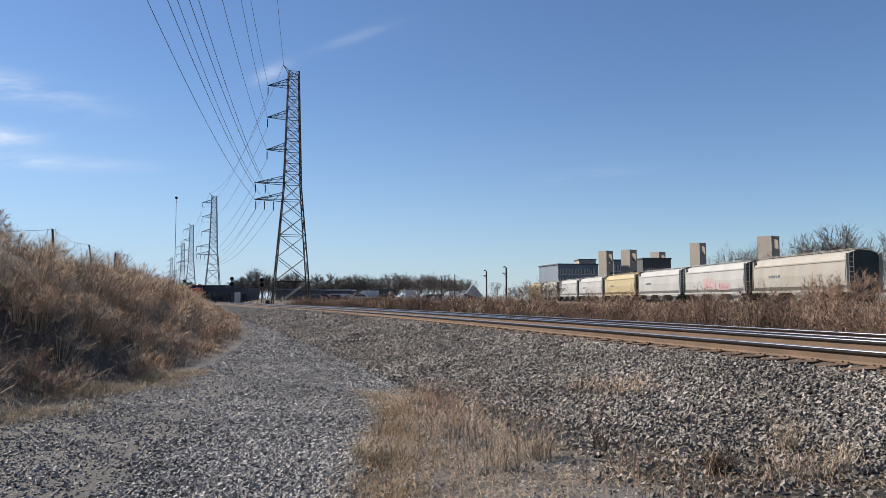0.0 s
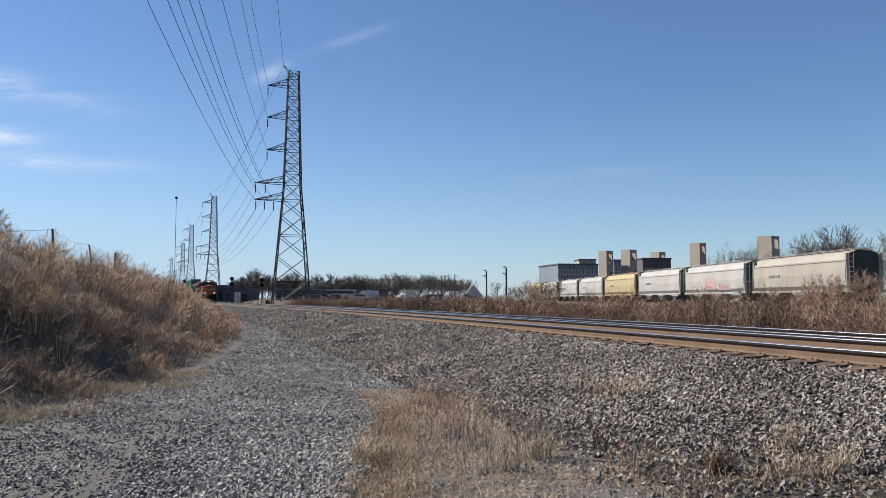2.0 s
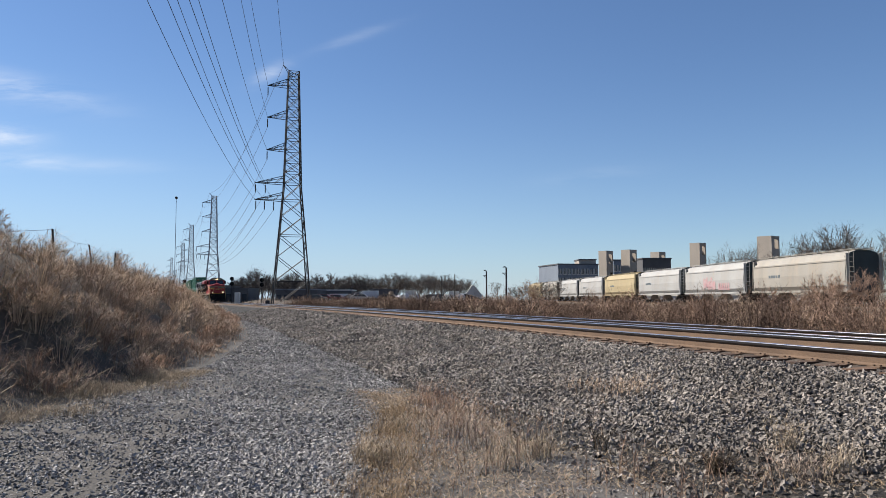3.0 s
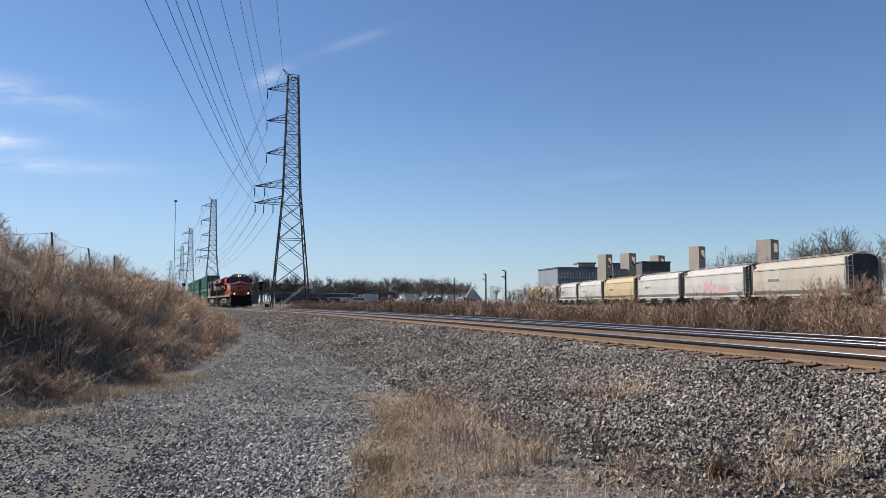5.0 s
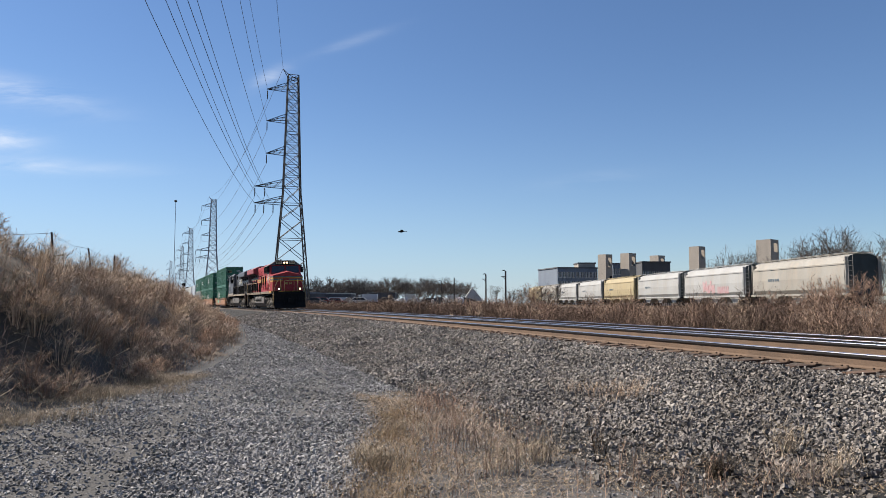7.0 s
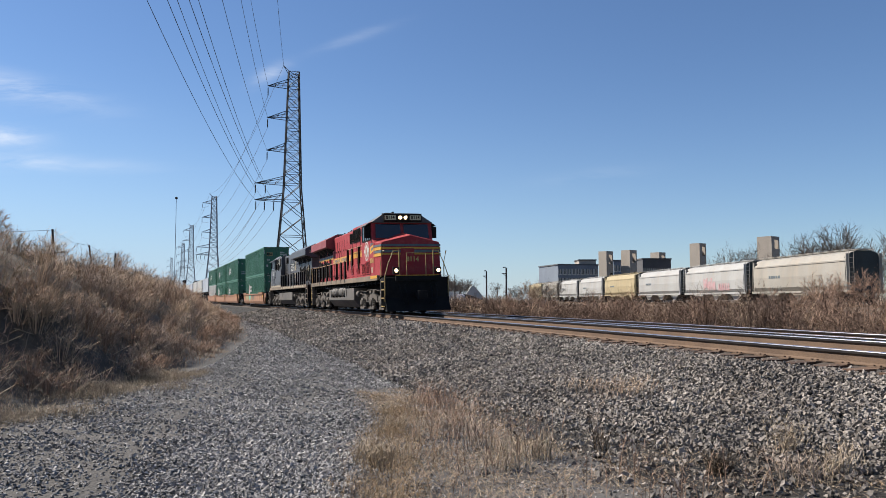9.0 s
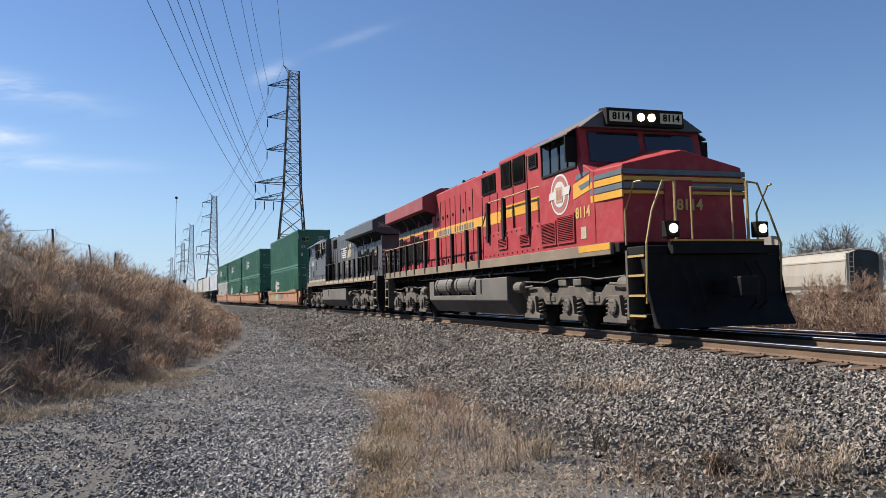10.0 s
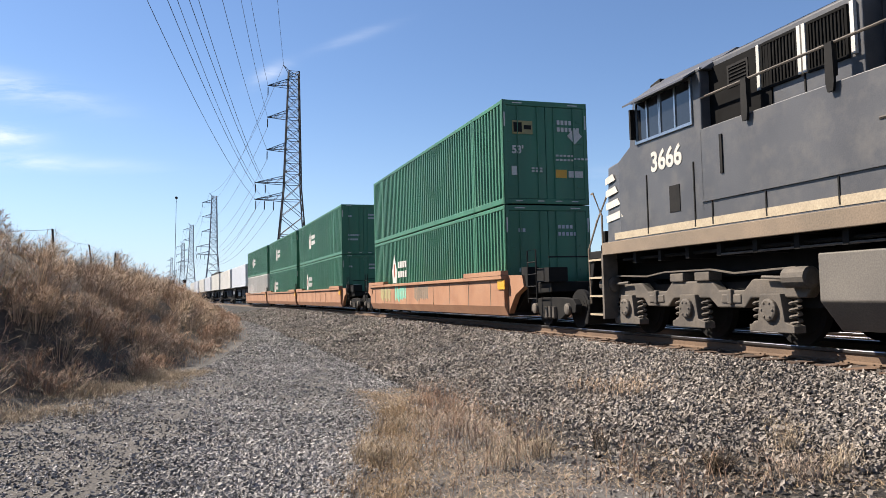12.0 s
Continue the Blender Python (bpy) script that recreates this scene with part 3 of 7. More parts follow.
def locomotive(red):
    body = RED if red else BLACK
    kind = "red locomotive with yellow stripe, lit headlamps and dusty trucks" if red else "black locomotive with white stripes and dusty trucks, running cab last"
    L = thing("locomotive", kind, "locomotive", "locomotives")
    cam_side = -1 if red else 1
    xf, xr = (10.5, -10.05) if red else (10.05, -10.85)
    re = -9.75 if red else -10.35      # rear of the radiator wings
    # frame, sill and pilots
    part("frame", Mesh().box(-9.9, 9.9, -0.75, 0.75, 1.05, 1.6), INK, L, "black underframe")
    for sd in (-1, 1):
        y0, y1 = sorted((sd * 1.55, sd * 1.47))
        part("side_sill", Mesh().box(xr + 0.1, 9.4, y0, y1, 1.56, 1.8), SILL_DIRTY, L, "sill coated in brown dust", bevel=0.01)
        if not red:
            part("sill_stripe", Mesh().box(-9.7, 2.25, *sorted((sd * 1.55, sd * 1.556)), 1.62, 1.74), CREAM, L, "cream stripe along the sill")
            part("sill_stripe", Mesh().box(2.3, 8.95, *sorted((sd * 1.5, sd * 1.508)), 1.83, 1.96), CREAM, L, "cream stripe along the cab side")
        for i in range(22):
            x = -9.0 + i * 0.83
            part("floor_bearer", Mesh().box(x - 0.05, x + 0.05, sd * 1.1 - 0.3, sd * 1.1 + 0.3, 1.36, 1.56), INK, L)
        part("underfloor_pipe", Mesh().tube([(-9, sd * 1.3, 1.45), (9, sd * 1.3, 1.45)], 0.03, 6), INK, L)
        part("underfloor_pipe", Mesh().tube([(-5, sd * 1.38, 1.38), (6, sd * 1.38, 1.38)], 0.02, 6), TRUCK_DUST, L)
    part("deck", Mesh().box(xr + 0.1, 9.6, -1.47, 1.47, 1.6, 1.77), INK, L, bevel=0.01)
    # hood in three widths, with a shallow peaked roof
    for nm, x0, x1, w, zt, pk in (("engine_hood", -4.2, 3.1, 1.0, 4.5, 4.62), ("radiator_hood", re + 0.3, -4.2, 1.0, 4.3, 4.34), ("blower_hood", 3.1, 6.1, 1.3, 4.5, 4.64)):
        h = Mesh().prism([(-w, 1.77), (w, 1.77), (w, zt - 0.05), (w - 0.06, zt), (0.4, pk), (-0.4, pk), (-w + 0.06, zt), (-w, zt - 0.05)], x0, x1, "x")
        part(nm, h, body, L, bevel=0.015)
    top = Mesh().prism([(-1.26, 4.49), (1.26, 4.49), (0.45, 4.68), (-0.45, 4.68)], 3.1, 6.1, "x")
    part("hood_roof", top, ROOF_GREY, L, "grey roof sheets")
    part("exhaust_stack", Mesh().box(-2.4, -1.2, -0.45, 0.45, 4.6, 4.74), INK, L)
    part("roof_hatch", Mesh().box(-0.9, 0.0, -0.3, 0.3, 4.6, 4.68), INK, L)
    for x in (-3.6, -3.2, -2.8, 0.3, 1.4, 2.3):
        part("roof_vent", Mesh().lathe([(4.5, 0.11), (4.66, 0.11), (4.69, 0.05)], (x, -0.5, 0), "z", 10), INK, L)
    for x in (-2.9, -1.0, 0.9, 2.6, 4.6):
        for sd in (-1, 1):
            part("lifting_eye", Mesh().lathe([(sd * 0.9 - 0.03, 0.07), (sd * 0.9 + 0.03, 0.07)], (x, 0, 4.53), "y", 10), INK, L)
    # radiator wings
    zl, zu, zp = 3.94, 4.40, 4.72
    wing = Mesh().prism([(-1.52, zl), (-1.52, zu), (-0.85, zp), (0.85, zp), (1.52, zu), (1.52, zl), (1.0, 3.75), (-1.0, 3.75)], re, -3.85, "x")
    part("radiator_wing", wing, RED_DULL if red else BLACK, L, "wide overhanging radiator housing", bevel=0.015)
    und = Mesh().prism([(-1.46, zl - 0.012), (-1.02, 3.72), (1.02, 3.72), (1.46, zl - 0.012)], re + 0.1, -3.95, "x")
    part("radiator_core", und, INK, L, "dark radiator underside")
    fan = Mesh().prism([(-0.8, zp + 0.004), (0.8, zp + 0.004), (0.75, zp + 0.05), (-0.75, zp + 0.05)], re + 0.3, -4.1, "x")
    part("radiator_screen", fan, INK, L)
    for sd in (-1, 1):
        for x in (-8.8, -7.4, -6.1, -4.9):
            part("wing_bracket", Mesh().tube([(x, sd * 1.4, 3.93), (x, sd * 1.02, 3.45)], 0.025, 5), TRUCK_DUST, L)
        y = sd * 1.0
        # hood doors and grilles
        seams(L, [-3.9, -3.3, -2.75, -2.2, -1.65, -1.1, -0.55, 0.1], 1.85, 4.15, y, INK)
        latches(L, [(x, z) for x in (-3.6, -3.02, -2.5, -1.9, -0.8, -0.2) for z in (2.0, 3.55)], y, INK)
        for k, x in enumerate((-9.0, -8.4, -7.75, -7.2, -6.5, -5.95, -5.2)):
            if re + 0.4 < x - 0.2:
                louvre(L, x - 0.2, x + 0.2, 2.1 + 0.06 * (k % 2), 3.2 - 0.1 * (k % 3), y, INK, 7, True)
        seams(L, [-8.7, -8.05, -7.45, -6.85, -6.2, -5.55, -4.8], 1.85, 3.5, y, INK)
        # black panels paint the wing's shade over the intakes on the hood side
        for x0, x1 in ((re + 0.5, -8.1), (-7.9, -6.3), (-6.1, -4.4)):
            part("shaded_intake_panel", Mesh().box(x0, x1, *sorted((y, y + sd * 0.008)), 3.5, 3.85), PITCH, L, "black panel standing in for shaded intakes under the wing")
        if not red:
            bw = Mesh().tube([(-9.15 + 0.2 * math.cos(k * 0.3927), sd * 1.09, 3.0 + 0.2 * math.sin(k * 0.3927)) for k in range(17)], 0.014, 5)
            for k in range(5):
                bw.tube([(-9.15, sd * 1.09, 3.0), (-9.15 + 0.2 * math.cos(k * 1.257), sd * 1.09, 3.0 + 0.2 * math.sin(k * 1.257))], 0.014, 4)
            bw.tube([(-9.15, sd * 1.0, 3.0), (-9.15, sd * 1.1, 3.0)], 0.04, 8)
            part("brake_wheel", bw, CREAM, L, "pale round brake hand wheel")
        else:
            part("sill_stripe", Mesh().box(8.1, 9.38, *sorted((sd * 1.55, sd * 1.556)), 1.66, 1.79), YELLOW, L, "yellow stripe at the sill end")
        # blower hood grilles
        yb = sd * 1.3
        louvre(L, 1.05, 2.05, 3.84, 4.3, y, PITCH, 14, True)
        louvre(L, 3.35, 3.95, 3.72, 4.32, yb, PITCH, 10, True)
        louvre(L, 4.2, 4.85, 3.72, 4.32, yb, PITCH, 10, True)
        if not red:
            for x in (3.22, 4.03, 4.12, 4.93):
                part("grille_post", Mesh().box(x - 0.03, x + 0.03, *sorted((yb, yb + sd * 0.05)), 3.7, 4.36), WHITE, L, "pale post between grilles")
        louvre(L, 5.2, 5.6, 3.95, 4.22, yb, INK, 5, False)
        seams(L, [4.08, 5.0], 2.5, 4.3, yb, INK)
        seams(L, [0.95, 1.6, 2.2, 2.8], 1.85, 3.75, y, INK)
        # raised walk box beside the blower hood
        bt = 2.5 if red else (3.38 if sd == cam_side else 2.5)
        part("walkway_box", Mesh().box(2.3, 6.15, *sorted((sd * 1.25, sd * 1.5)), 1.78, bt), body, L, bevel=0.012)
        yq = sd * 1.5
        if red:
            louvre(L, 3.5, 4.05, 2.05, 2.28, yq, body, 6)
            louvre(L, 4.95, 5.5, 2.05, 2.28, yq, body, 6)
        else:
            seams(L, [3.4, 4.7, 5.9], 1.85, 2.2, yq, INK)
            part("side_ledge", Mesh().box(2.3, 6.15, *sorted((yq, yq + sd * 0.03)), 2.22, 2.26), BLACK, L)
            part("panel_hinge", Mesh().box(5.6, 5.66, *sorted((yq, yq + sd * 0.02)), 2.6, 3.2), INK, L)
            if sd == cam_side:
                # no real hollow: a pitch-black sheet gives the bay its shade
                part("bay_shade_sheet", Mesh().box(4.7, 6.25, *sorted((sd * 1.28, sd * 1.325)), 3.4, 4.36), PITCH, L, "black sheet painted as the shaded inside of an equipment bay")
        for i in range(12 if red else 0):
            for zb in (1.86, bt - 0.1):
                part("bolt", Mesh().box(2.45 + i * 0.32, 2.49 + i * 0.32, *sorted((yq, yq + sd * 0.012)), zb, zb + 0.04), INK, L)
        # handrails and wide dark stanchions
        hr = Mesh()
        hz = bt + 0.86 if not red else 3.36
        hr.tube([(-9.8, sd * 1.5, 2.78), (2.25, sd * 1.5, 2.78), (2.75, sd * 1.5, hz if red else 2.78)] + ([(5.9, sd * 1.5, hz), (6.2, sd * 1.47, hz)] if red else []), 0.022, 6)
        if not red:
            hr.tube([(2.3, sd * 1.5, bt + 0.1), (2.4, sd * 1.5, bt + 0.5), (6.2, sd * 1.48, bt + 0.5)], 0.02, 6)
        rail_mat = YELLOW if red else TRUCK_DUST
        part("handrail", hr, mat("handrail_paint", (0.45, 0.27, 0.12), (0.40, 0.22, 0.10), 0.5, bump=0) if red else rail_mat, L, "thin hand railing")
        for x in ([-9.75, -8.9, -8.1, -7.2, -6.2, -5.0, -3.6, -2.1, -0.5, 0.9, 2.0] + ([2.75, 3.9, 5.5] if red else [3.4, 5.0])):
            low, high = (1.6, 2.78) if x < 2.3 else (2.25, 3.36) if red else (bt - 0.12, bt + 0.5)
            stn = Mesh().prism([(x - 0.045, low), (x + 0.045, low), (x + 0.07, low + 0.12), (x + 0.06, high), (x - 0.06, high), (x - 0.07, low + 0.12)], *sorted((sd * 1.53, sd * 1.565)))
            stn.box(x - 0.035, x + 0.035, *sorted((sd * 1.46, sd * 1.54)), low + 0.2, high)
            part("stanchion", stn, INK, L)
    if red:
        for sd in (-1, 1):
            for x0, x1, w in ((-9.35, -4.25, 1.003), (-4.15, 3.08, 1.003), (3.12, 6.1, 1.303)):
                y = sd * w
                part("stripe", Mesh().box(x0, x1, *sorted((y, y + sd * 0.006)), 2.86 if x1 > -4 else 3.2, 3.19 if x1 > -4 else 3.32), YELLOW, L, "yellow stripe")
            part("stripe", Mesh().box(-9.35, -4.25, *sorted((sd * 1.003, sd * 1.008)), 3.32, 3.46), GREY_STRIPE, L, "dark grey stripe")
            bars = Mesh()
            for k in range(16):       # unread lettering on the stripe
                if k != 7:
                    bars.box(-3.75 + k * 0.25, -3.6 + k * 0.25, *sorted((sd * 1.009, sd * 1.012)), 2.93, 3.11)
            part("lettering_bars", bars, GREY_STRIPE, L, "small dark lettering on the stripe")
    else:
        for sd in (-1, 1):
            for k in range(5):
                x0, z0 = -0.5 + 0.05 * k, 3.08 + k * 0.125
                part("white_bar", Mesh().prism([(x0, z0), (x0 - 1.1 - 0.14 * k, z0), (x0 - 1.2 - 0.14 * k, z0 + 0.075), (x0 - 0.04, z0 + 0.075)], *sorted((sd * 1.003, sd * 1.01))), WHITE, L, "white slanted speed bar")
            part("emblem_panel", Mesh().prism([(-2.0, 3.05), (-2.9, 3.05), (-3.1, 3.8), (-2.55, 3.8)], *sorted((sd * 1.003, sd * 1.009))), mat("worn_gold_emblem", (0.5, 0.41, 0.24), (0.36, 0.33, 0.27), 0.6, scale=3, bump=0), L, "worn gold and white emblem")
            w = Mesh()
            for row, k in ((0, 7), (1, 8)):
                for q in range(k):
                    w.box(-1.75 - q * 0.19, -1.62 - q * 0.19, *sorted((sd * 1.003, sd * 1.009)), 2.72 - row * 0.24, 2.88 - row * 0.24)
            part("lettering_bars", w, CREAM, L, "two rows of small pale lettering")
    # cab
    cab = Mesh().prism([(6.1, 1.77), (8.75, 1.77), (8.75, 3.3), (8.3, 3.52), (8.12, 4.38), (6.1, 4.38)], -1.5, 1.5)
    part("cab", cab, body, L, bevel=0.02)
    roof = Mesh().add([(6.0, -1.52, 4.32), (8.3, -1.52, 4.32), (8.3, 1.52, 4.32), (6.0, 1.52, 4.32), (6.0, -0.85, 4.72), (8.22, -0.85, 4.78), (8.22, 0.85, 4.78), (6.0, 0.85, 4.72)],
                      [(0, 1, 5, 4), (1, 2, 6, 5), (2, 3, 7, 6), (3, 0, 4, 7), (4, 5, 6, 7), (0, 3, 2, 1)])
    part("cab_roof", roof, ROOF_GREY if red else BLACK, L, "dark sloped cab roof", bevel=0.015)
    bits = Mesh()
    for x, y in ((6.5, -0.5), (7.0, -0.4), (7.3, 0.3), (7.7, -0.6)):
        bits.box(x - 0.12, x + 0.12, y - 0.12, y + 0.12, 4.7, 4.84)
    bits.lathe([(4.7, 0.06), (4.95, 0.05)], (6.8, -0.2, 0), "z", 8).tube([(7.2, -0.3, 4.84), (7.75, -0.3, 4.86)], 0.05, 8)
    part("horn_and_antennas", bits, INK, L)
    brow = Mesh().prism([(8.06, 4.36), (8.42, 4.36), (8.4, 4.74), (8.06, 4.79)], -0.95, 0.95)
    part("number_board_housing", brow, INK, L, bevel=0.02)
    for sy in (-0.62, 0.62):
        part("number_board", Mesh().box(8.41, 8.43, sy - 0.27, sy + 0.27, 4.44, 4.66), glow("number_board_glass", (0.3, 0.31, 0.22), 0.06), L, "pale lit number board")
        letters("8114" if red else "3666", 0.21, PITCH, L, Matrix.Translation((8.434, sy, 4.55)) @ pose(0, 0, 0, 90, 0, 90))
    for sy in (-0.13, 0.13):
        part("headlamp", Mesh().lathe([(8.40, 0.085), (8.445, 0.085), (8.45, 0.06)], (0, sy, 4.55), "x", 16), LAMP if red else GLASS, L, "lit round headlamp" if red else "unlit headlamp")
    # windscreen, side windows
    for y0, y1 in ((-1.32, -0.08), (0.08, 1.32)):
        part("windscreen", Mesh().add([(8.30, y0, 3.58), (8.30, y1, 3.58), (8.15, y1 * 0.98, 4.26), (8.15, y0 * 0.98, 4.26), (8.325, y0, 3.58), (8.325, y1, 3.58), (8.175, y1 * 0.98, 4.26), (8.175, y0 * 0.98, 4.26)],
                                      [(0, 1, 2, 3), (4, 5, 6, 7), (0, 1, 5, 4), (1, 2, 6, 5), (2, 3, 7, 6), (3, 0, 4, 7)]), GLASS, L, "dark windscreen pane")
    for sd in (-1, 1):
        for x0, x1 in ((6.35, 7.2), (7.26, 8.0)):
            w = part("side_window", Mesh().box(x0, x1, *sorted((sd * 1.495, sd * 1.51)), 3.55, 4.24), GLASS, L, "dark cab side window")
            fr = Mesh()
            for a, b, c, d in ((x0 - 0.04, x1 + 0.04, 3.5, 3.55), (x0 - 0.04, x1 + 0.04, 4.24, 4.28), (x0 - 0.04, x0, 3.55, 4.24), (x1, x1 + 0.04, 3.55, 4.24), ((x0 + x1) / 2 - 0.02, (x0 + x1) / 2 + 0.02, 3.55, 4.24)):
                fr.box(a, b, *sorted((sd * 1.5, sd * 1.53)), c, d)
            part("window_frame", fr, CHROME if not red else INK, w)
        part("sunshade", Mesh().add([(6.2, sd * 1.5, 4.36), (8.1, sd * 1.5, 4.36), (8.1, sd * 1.74, 4.22), (6.2, sd * 1.74, 4.22), (6.2, sd * 1.5, 4.33), (8.1, sd * 1.5, 4.33), (8.1, sd * 1.74, 4.19), (6.2, sd * 1.74, 4.19)],
                                    [(0, 1, 2, 3), (4, 5, 6, 7), (0, 1, 5, 4), (1, 2, 6, 5), (2, 3, 7, 6), (3, 0, 4, 7)]), ROOF_GREY if red else BLACK, L, "tilted awning over the cab windows")
        part("mirror", Mesh().box(8.03, 8.08, *sorted((sd * 1.52, sd * (1.78 if red else 1.62))), 3.6, 4.15), INK, L)
        if red:
            louvre(L, 6.25, 6.95, 1.95, 2.42, sd * 1.5, body, 14)
            louvre(L, 7.1, 7.85, 1.95, 2.5, sd * 1.5, body, 14)
            part("round_emblem", Mesh().lathe([(sd * 1.5, 0.46), (sd * 1.508, 0.46)], (7.2, 0, 3.02), "y", 32), WHITE, L, "round white emblem")
            part("emblem_ring", Mesh().lathe([(sd * 1.508, 0.41), (sd * 1.512, 0.41)], (7.2, 0, 3.02), "y", 32), EMBLEM_RED, L, "faded red ring")
            part("emblem_disc", Mesh().lathe([(sd * 1.512, 0.29), (sd * 1.516, 0.29)], (7.2, 0, 3.02), "y", 28), WHITE, L)
            part("emblem_ribbon", Mesh().prism([(6.66, 2.93), (7.68, 2.98), (7.74, 3.16), (6.72, 3.10)], *sorted((sd * 1.517, sd * 1.521))), WHITE, L, "white ribbon across the emblem")
            part("emblem_centre", Mesh().box(7.04, 7.36, *sorted((sd * 1.521, sd * 1.525)), 2.84, 3.18), EMBLEM_TAN, L, "tan square in the emblem")
            part("emblem_mark", Mesh().box(7.09, 7.17, *sorted((sd * 1.525, sd * 1.528)), 2.91, 3.11).box(7.22, 7.31, *sorted((sd * 1.525, sd * 1.528)), 2.91, 3.11), EMBLEM_RED, L)
            part("stripe", Mesh().prism([(7.85, 2.82), (8.58, 2.94), (8.58, 3.26), (7.85, 3.14)], *sorted((sd * 1.502, sd * 1.508))), YELLOW, L, "yellow stripe")
            part("stripe", Mesh().prism([(7.95, 3.2), (8.58, 3.3), (8.58, 3.34), (8.0, 3.33)], *sorted((sd * 1.502, sd * 1.508))), GREY_STRIPE, L, "dark grey stripe")
            part("stripe", Mesh().prism([(8.2, 2.98), (8.58, 3.04), (8.58, 3.14), (8.1, 3.08)], *sorted((sd * 1.509, sd * 1.513))), GREY_STRIPE, L, "dark grey stripe")
            letters("8114", 0.32, GOLD, L, Matrix.Translation((8.25, sd * 1.506, 2.5)) @ side_face(sd), "gold running number")
            part("placard", Mesh().box(8.15, 8.38, *sorted((sd * 1.5, sd * 1.508)), 1.95, 2.2), CREAM, L)
        else:
            letters("3666", 0.47, PALE, L, Matrix.Translation((7.12, sd * 1.506, 3.08)) @ side_face(sd), "cream running number")
            part("access_door", Mesh().box(6.75, 7.05, *sorted((sd * 1.5, sd * 1.51)), 2.15, 2.6), INK, L)
            seams(L, [6.35, 7.75], 1.85, 2.9, sd * 1.5, INK)
    # nose: tapered, with a ridge in the middle
    n, nf = Mesh(), (9.7 if red else 9.4)
    n.add([(8.6, -1.5, 1.77), (8.6, 1.5, 1.77), (8.6, 1.5, 3.32), (8.3, 0, 3.85), (8.6, -1.5, 3.32),
           (nf, -1.42, 1.77), (nf, 1.42, 1.77), (nf - 0.05, 1.38, 3.3), (nf - 0.05, 0, 3.62), (nf - 0.05, -1.38, 3.3)],
          [(0, 4, 9, 5), (1, 6, 7, 2), (5, 9, 8, 7, 6), (4, 3, 8, 9), (3, 2, 7, 8), (0, 5, 6, 1), (0, 1, 2, 3, 4)])
    part("nose", n, body, L, bevel=0.03)
    if red:
        for z0, z1, m_ in ((3.1, 3.2, GREY_STRIPE), (2.98, 3.06, YELLOW), (2.82, 2.94, GREY_STRIPE), (2.72, 2.78, YELLOW)):
            part("nose_stripe", Mesh().box(nf - 0.06, nf + 0.012, -1.4, 1.4, z0, z1), m_, L, "stripe wrapped round the nose")
        for sd in (-1, 1):
            for z0, z1, m_ in ((3.1, 3.2, GREY_STRIPE), (2.95, 3.08, YELLOW), (2.82, 2.93, GREY_STRIPE), (2.66, 2.8, YELLOW)):
                part("nose_stripe", Mesh().add([(x, sd * (1.506 - (x - 8.6) * 0.073), z) for z in (z0, z1) for x in (8.6, nf)] + [(x, sd * (1.47 - (x - 8.6) * 0.073), z) for z in (z0, z1) for x in (8.6, nf)],
                                               [(0, 1, 3, 2), (4, 5, 7, 6), (0, 1, 5, 4), (2, 3, 7, 6), (0, 2, 6, 4), (1, 3, 7, 5)]), m_, L, "stripe wrapped round the nose")
        letters("8114", 0.3, GOLD, L, Matrix.Translation((nf + 0.05, 0.05, 2.5)) @ pose(0, 0, 0, 90, 0, 90), "faded gold number")
    else:
        for k in range(4):
            part("nose_stripe", Mesh().box(nf - 0.05, nf + 0.01, -1.38, 1.38, 2.25 + k * 0.25, 2.37 + k * 0.25), WHITE, L, "white bar on the nose")
            for sd in (-1, 1):
                z0, xa = 2.25 + k * 0.25, nf - 0.78 + 0.1 * k
                edge = [(xa, z0), (nf - 0.01, z0 - 0.05), (nf - 0.01, z0 + 0.08), (xa + 0.12, z0 + 0.13)]
                part("nose_stripe", Mesh().add([(x, sd * (1.5 - max(0, x - 8.6) * 0.1 + o), z) for o in (0.0, 0.008) for x, z in edge], [(0, 1, 2, 3), (4, 5, 6, 7), (0, 1, 5, 4), (1, 2, 6, 5), (2, 3, 7, 6), (3, 0, 4, 7)]), PALE, L, "pale slanted bar on the nose side")
    part("nose_door", Mesh().box(nf - 0.02, nf + 0.03, -0.5, 0.15, 1.85, 3.0), body, L, bevel=0.015)
    # front and rear platforms, pilots, steps, rails, couplers
    for e in (1, -1):
        xe = xf if e > 0 else xr
        part("platform", Mesh().box(*sorted((xe - e * 0.6, xe)), -1.5, 1.5, 1.5, 1.66), INK, L, bevel=0.02)
        part("anticlimber", Mesh().box(*sorted((xe, xe + e * 0.16)), -1.0, 1.0, 1.5, 1.72), INK, L)
        if e > 0 and red:
            part("anticlimber_edge", Mesh().box(xe + 0.05, xe + 0.17, -1.0, 1.0, 1.725, 1.76), YELLOW, L, "yellow edge of the anticlimber")
        pil = Mesh().prism([(xe, 1.5), (xe + e * 0.02, 0.75), (xe + e * 0.38, 0.16), (xe + e * 0.2, 0.16), (xe - e * 0.2, 1.5)], -1.48, 1.48)
        part("pilot_plough", pil, INK, L, "black plough under the end platform", bevel=0.02)
        c = Mesh().box(*sorted((xe, xe + e * 0.75)), -0.12, 0.12, 0.75, 1.0)
        c.box(*sorted((xe + e * 0.6, xe + e * 0.95)), -0.2, 0.2, 0.7, 1.06)
        part("coupler", c, INK, L, "black knuckle coupler", bevel=0.03)
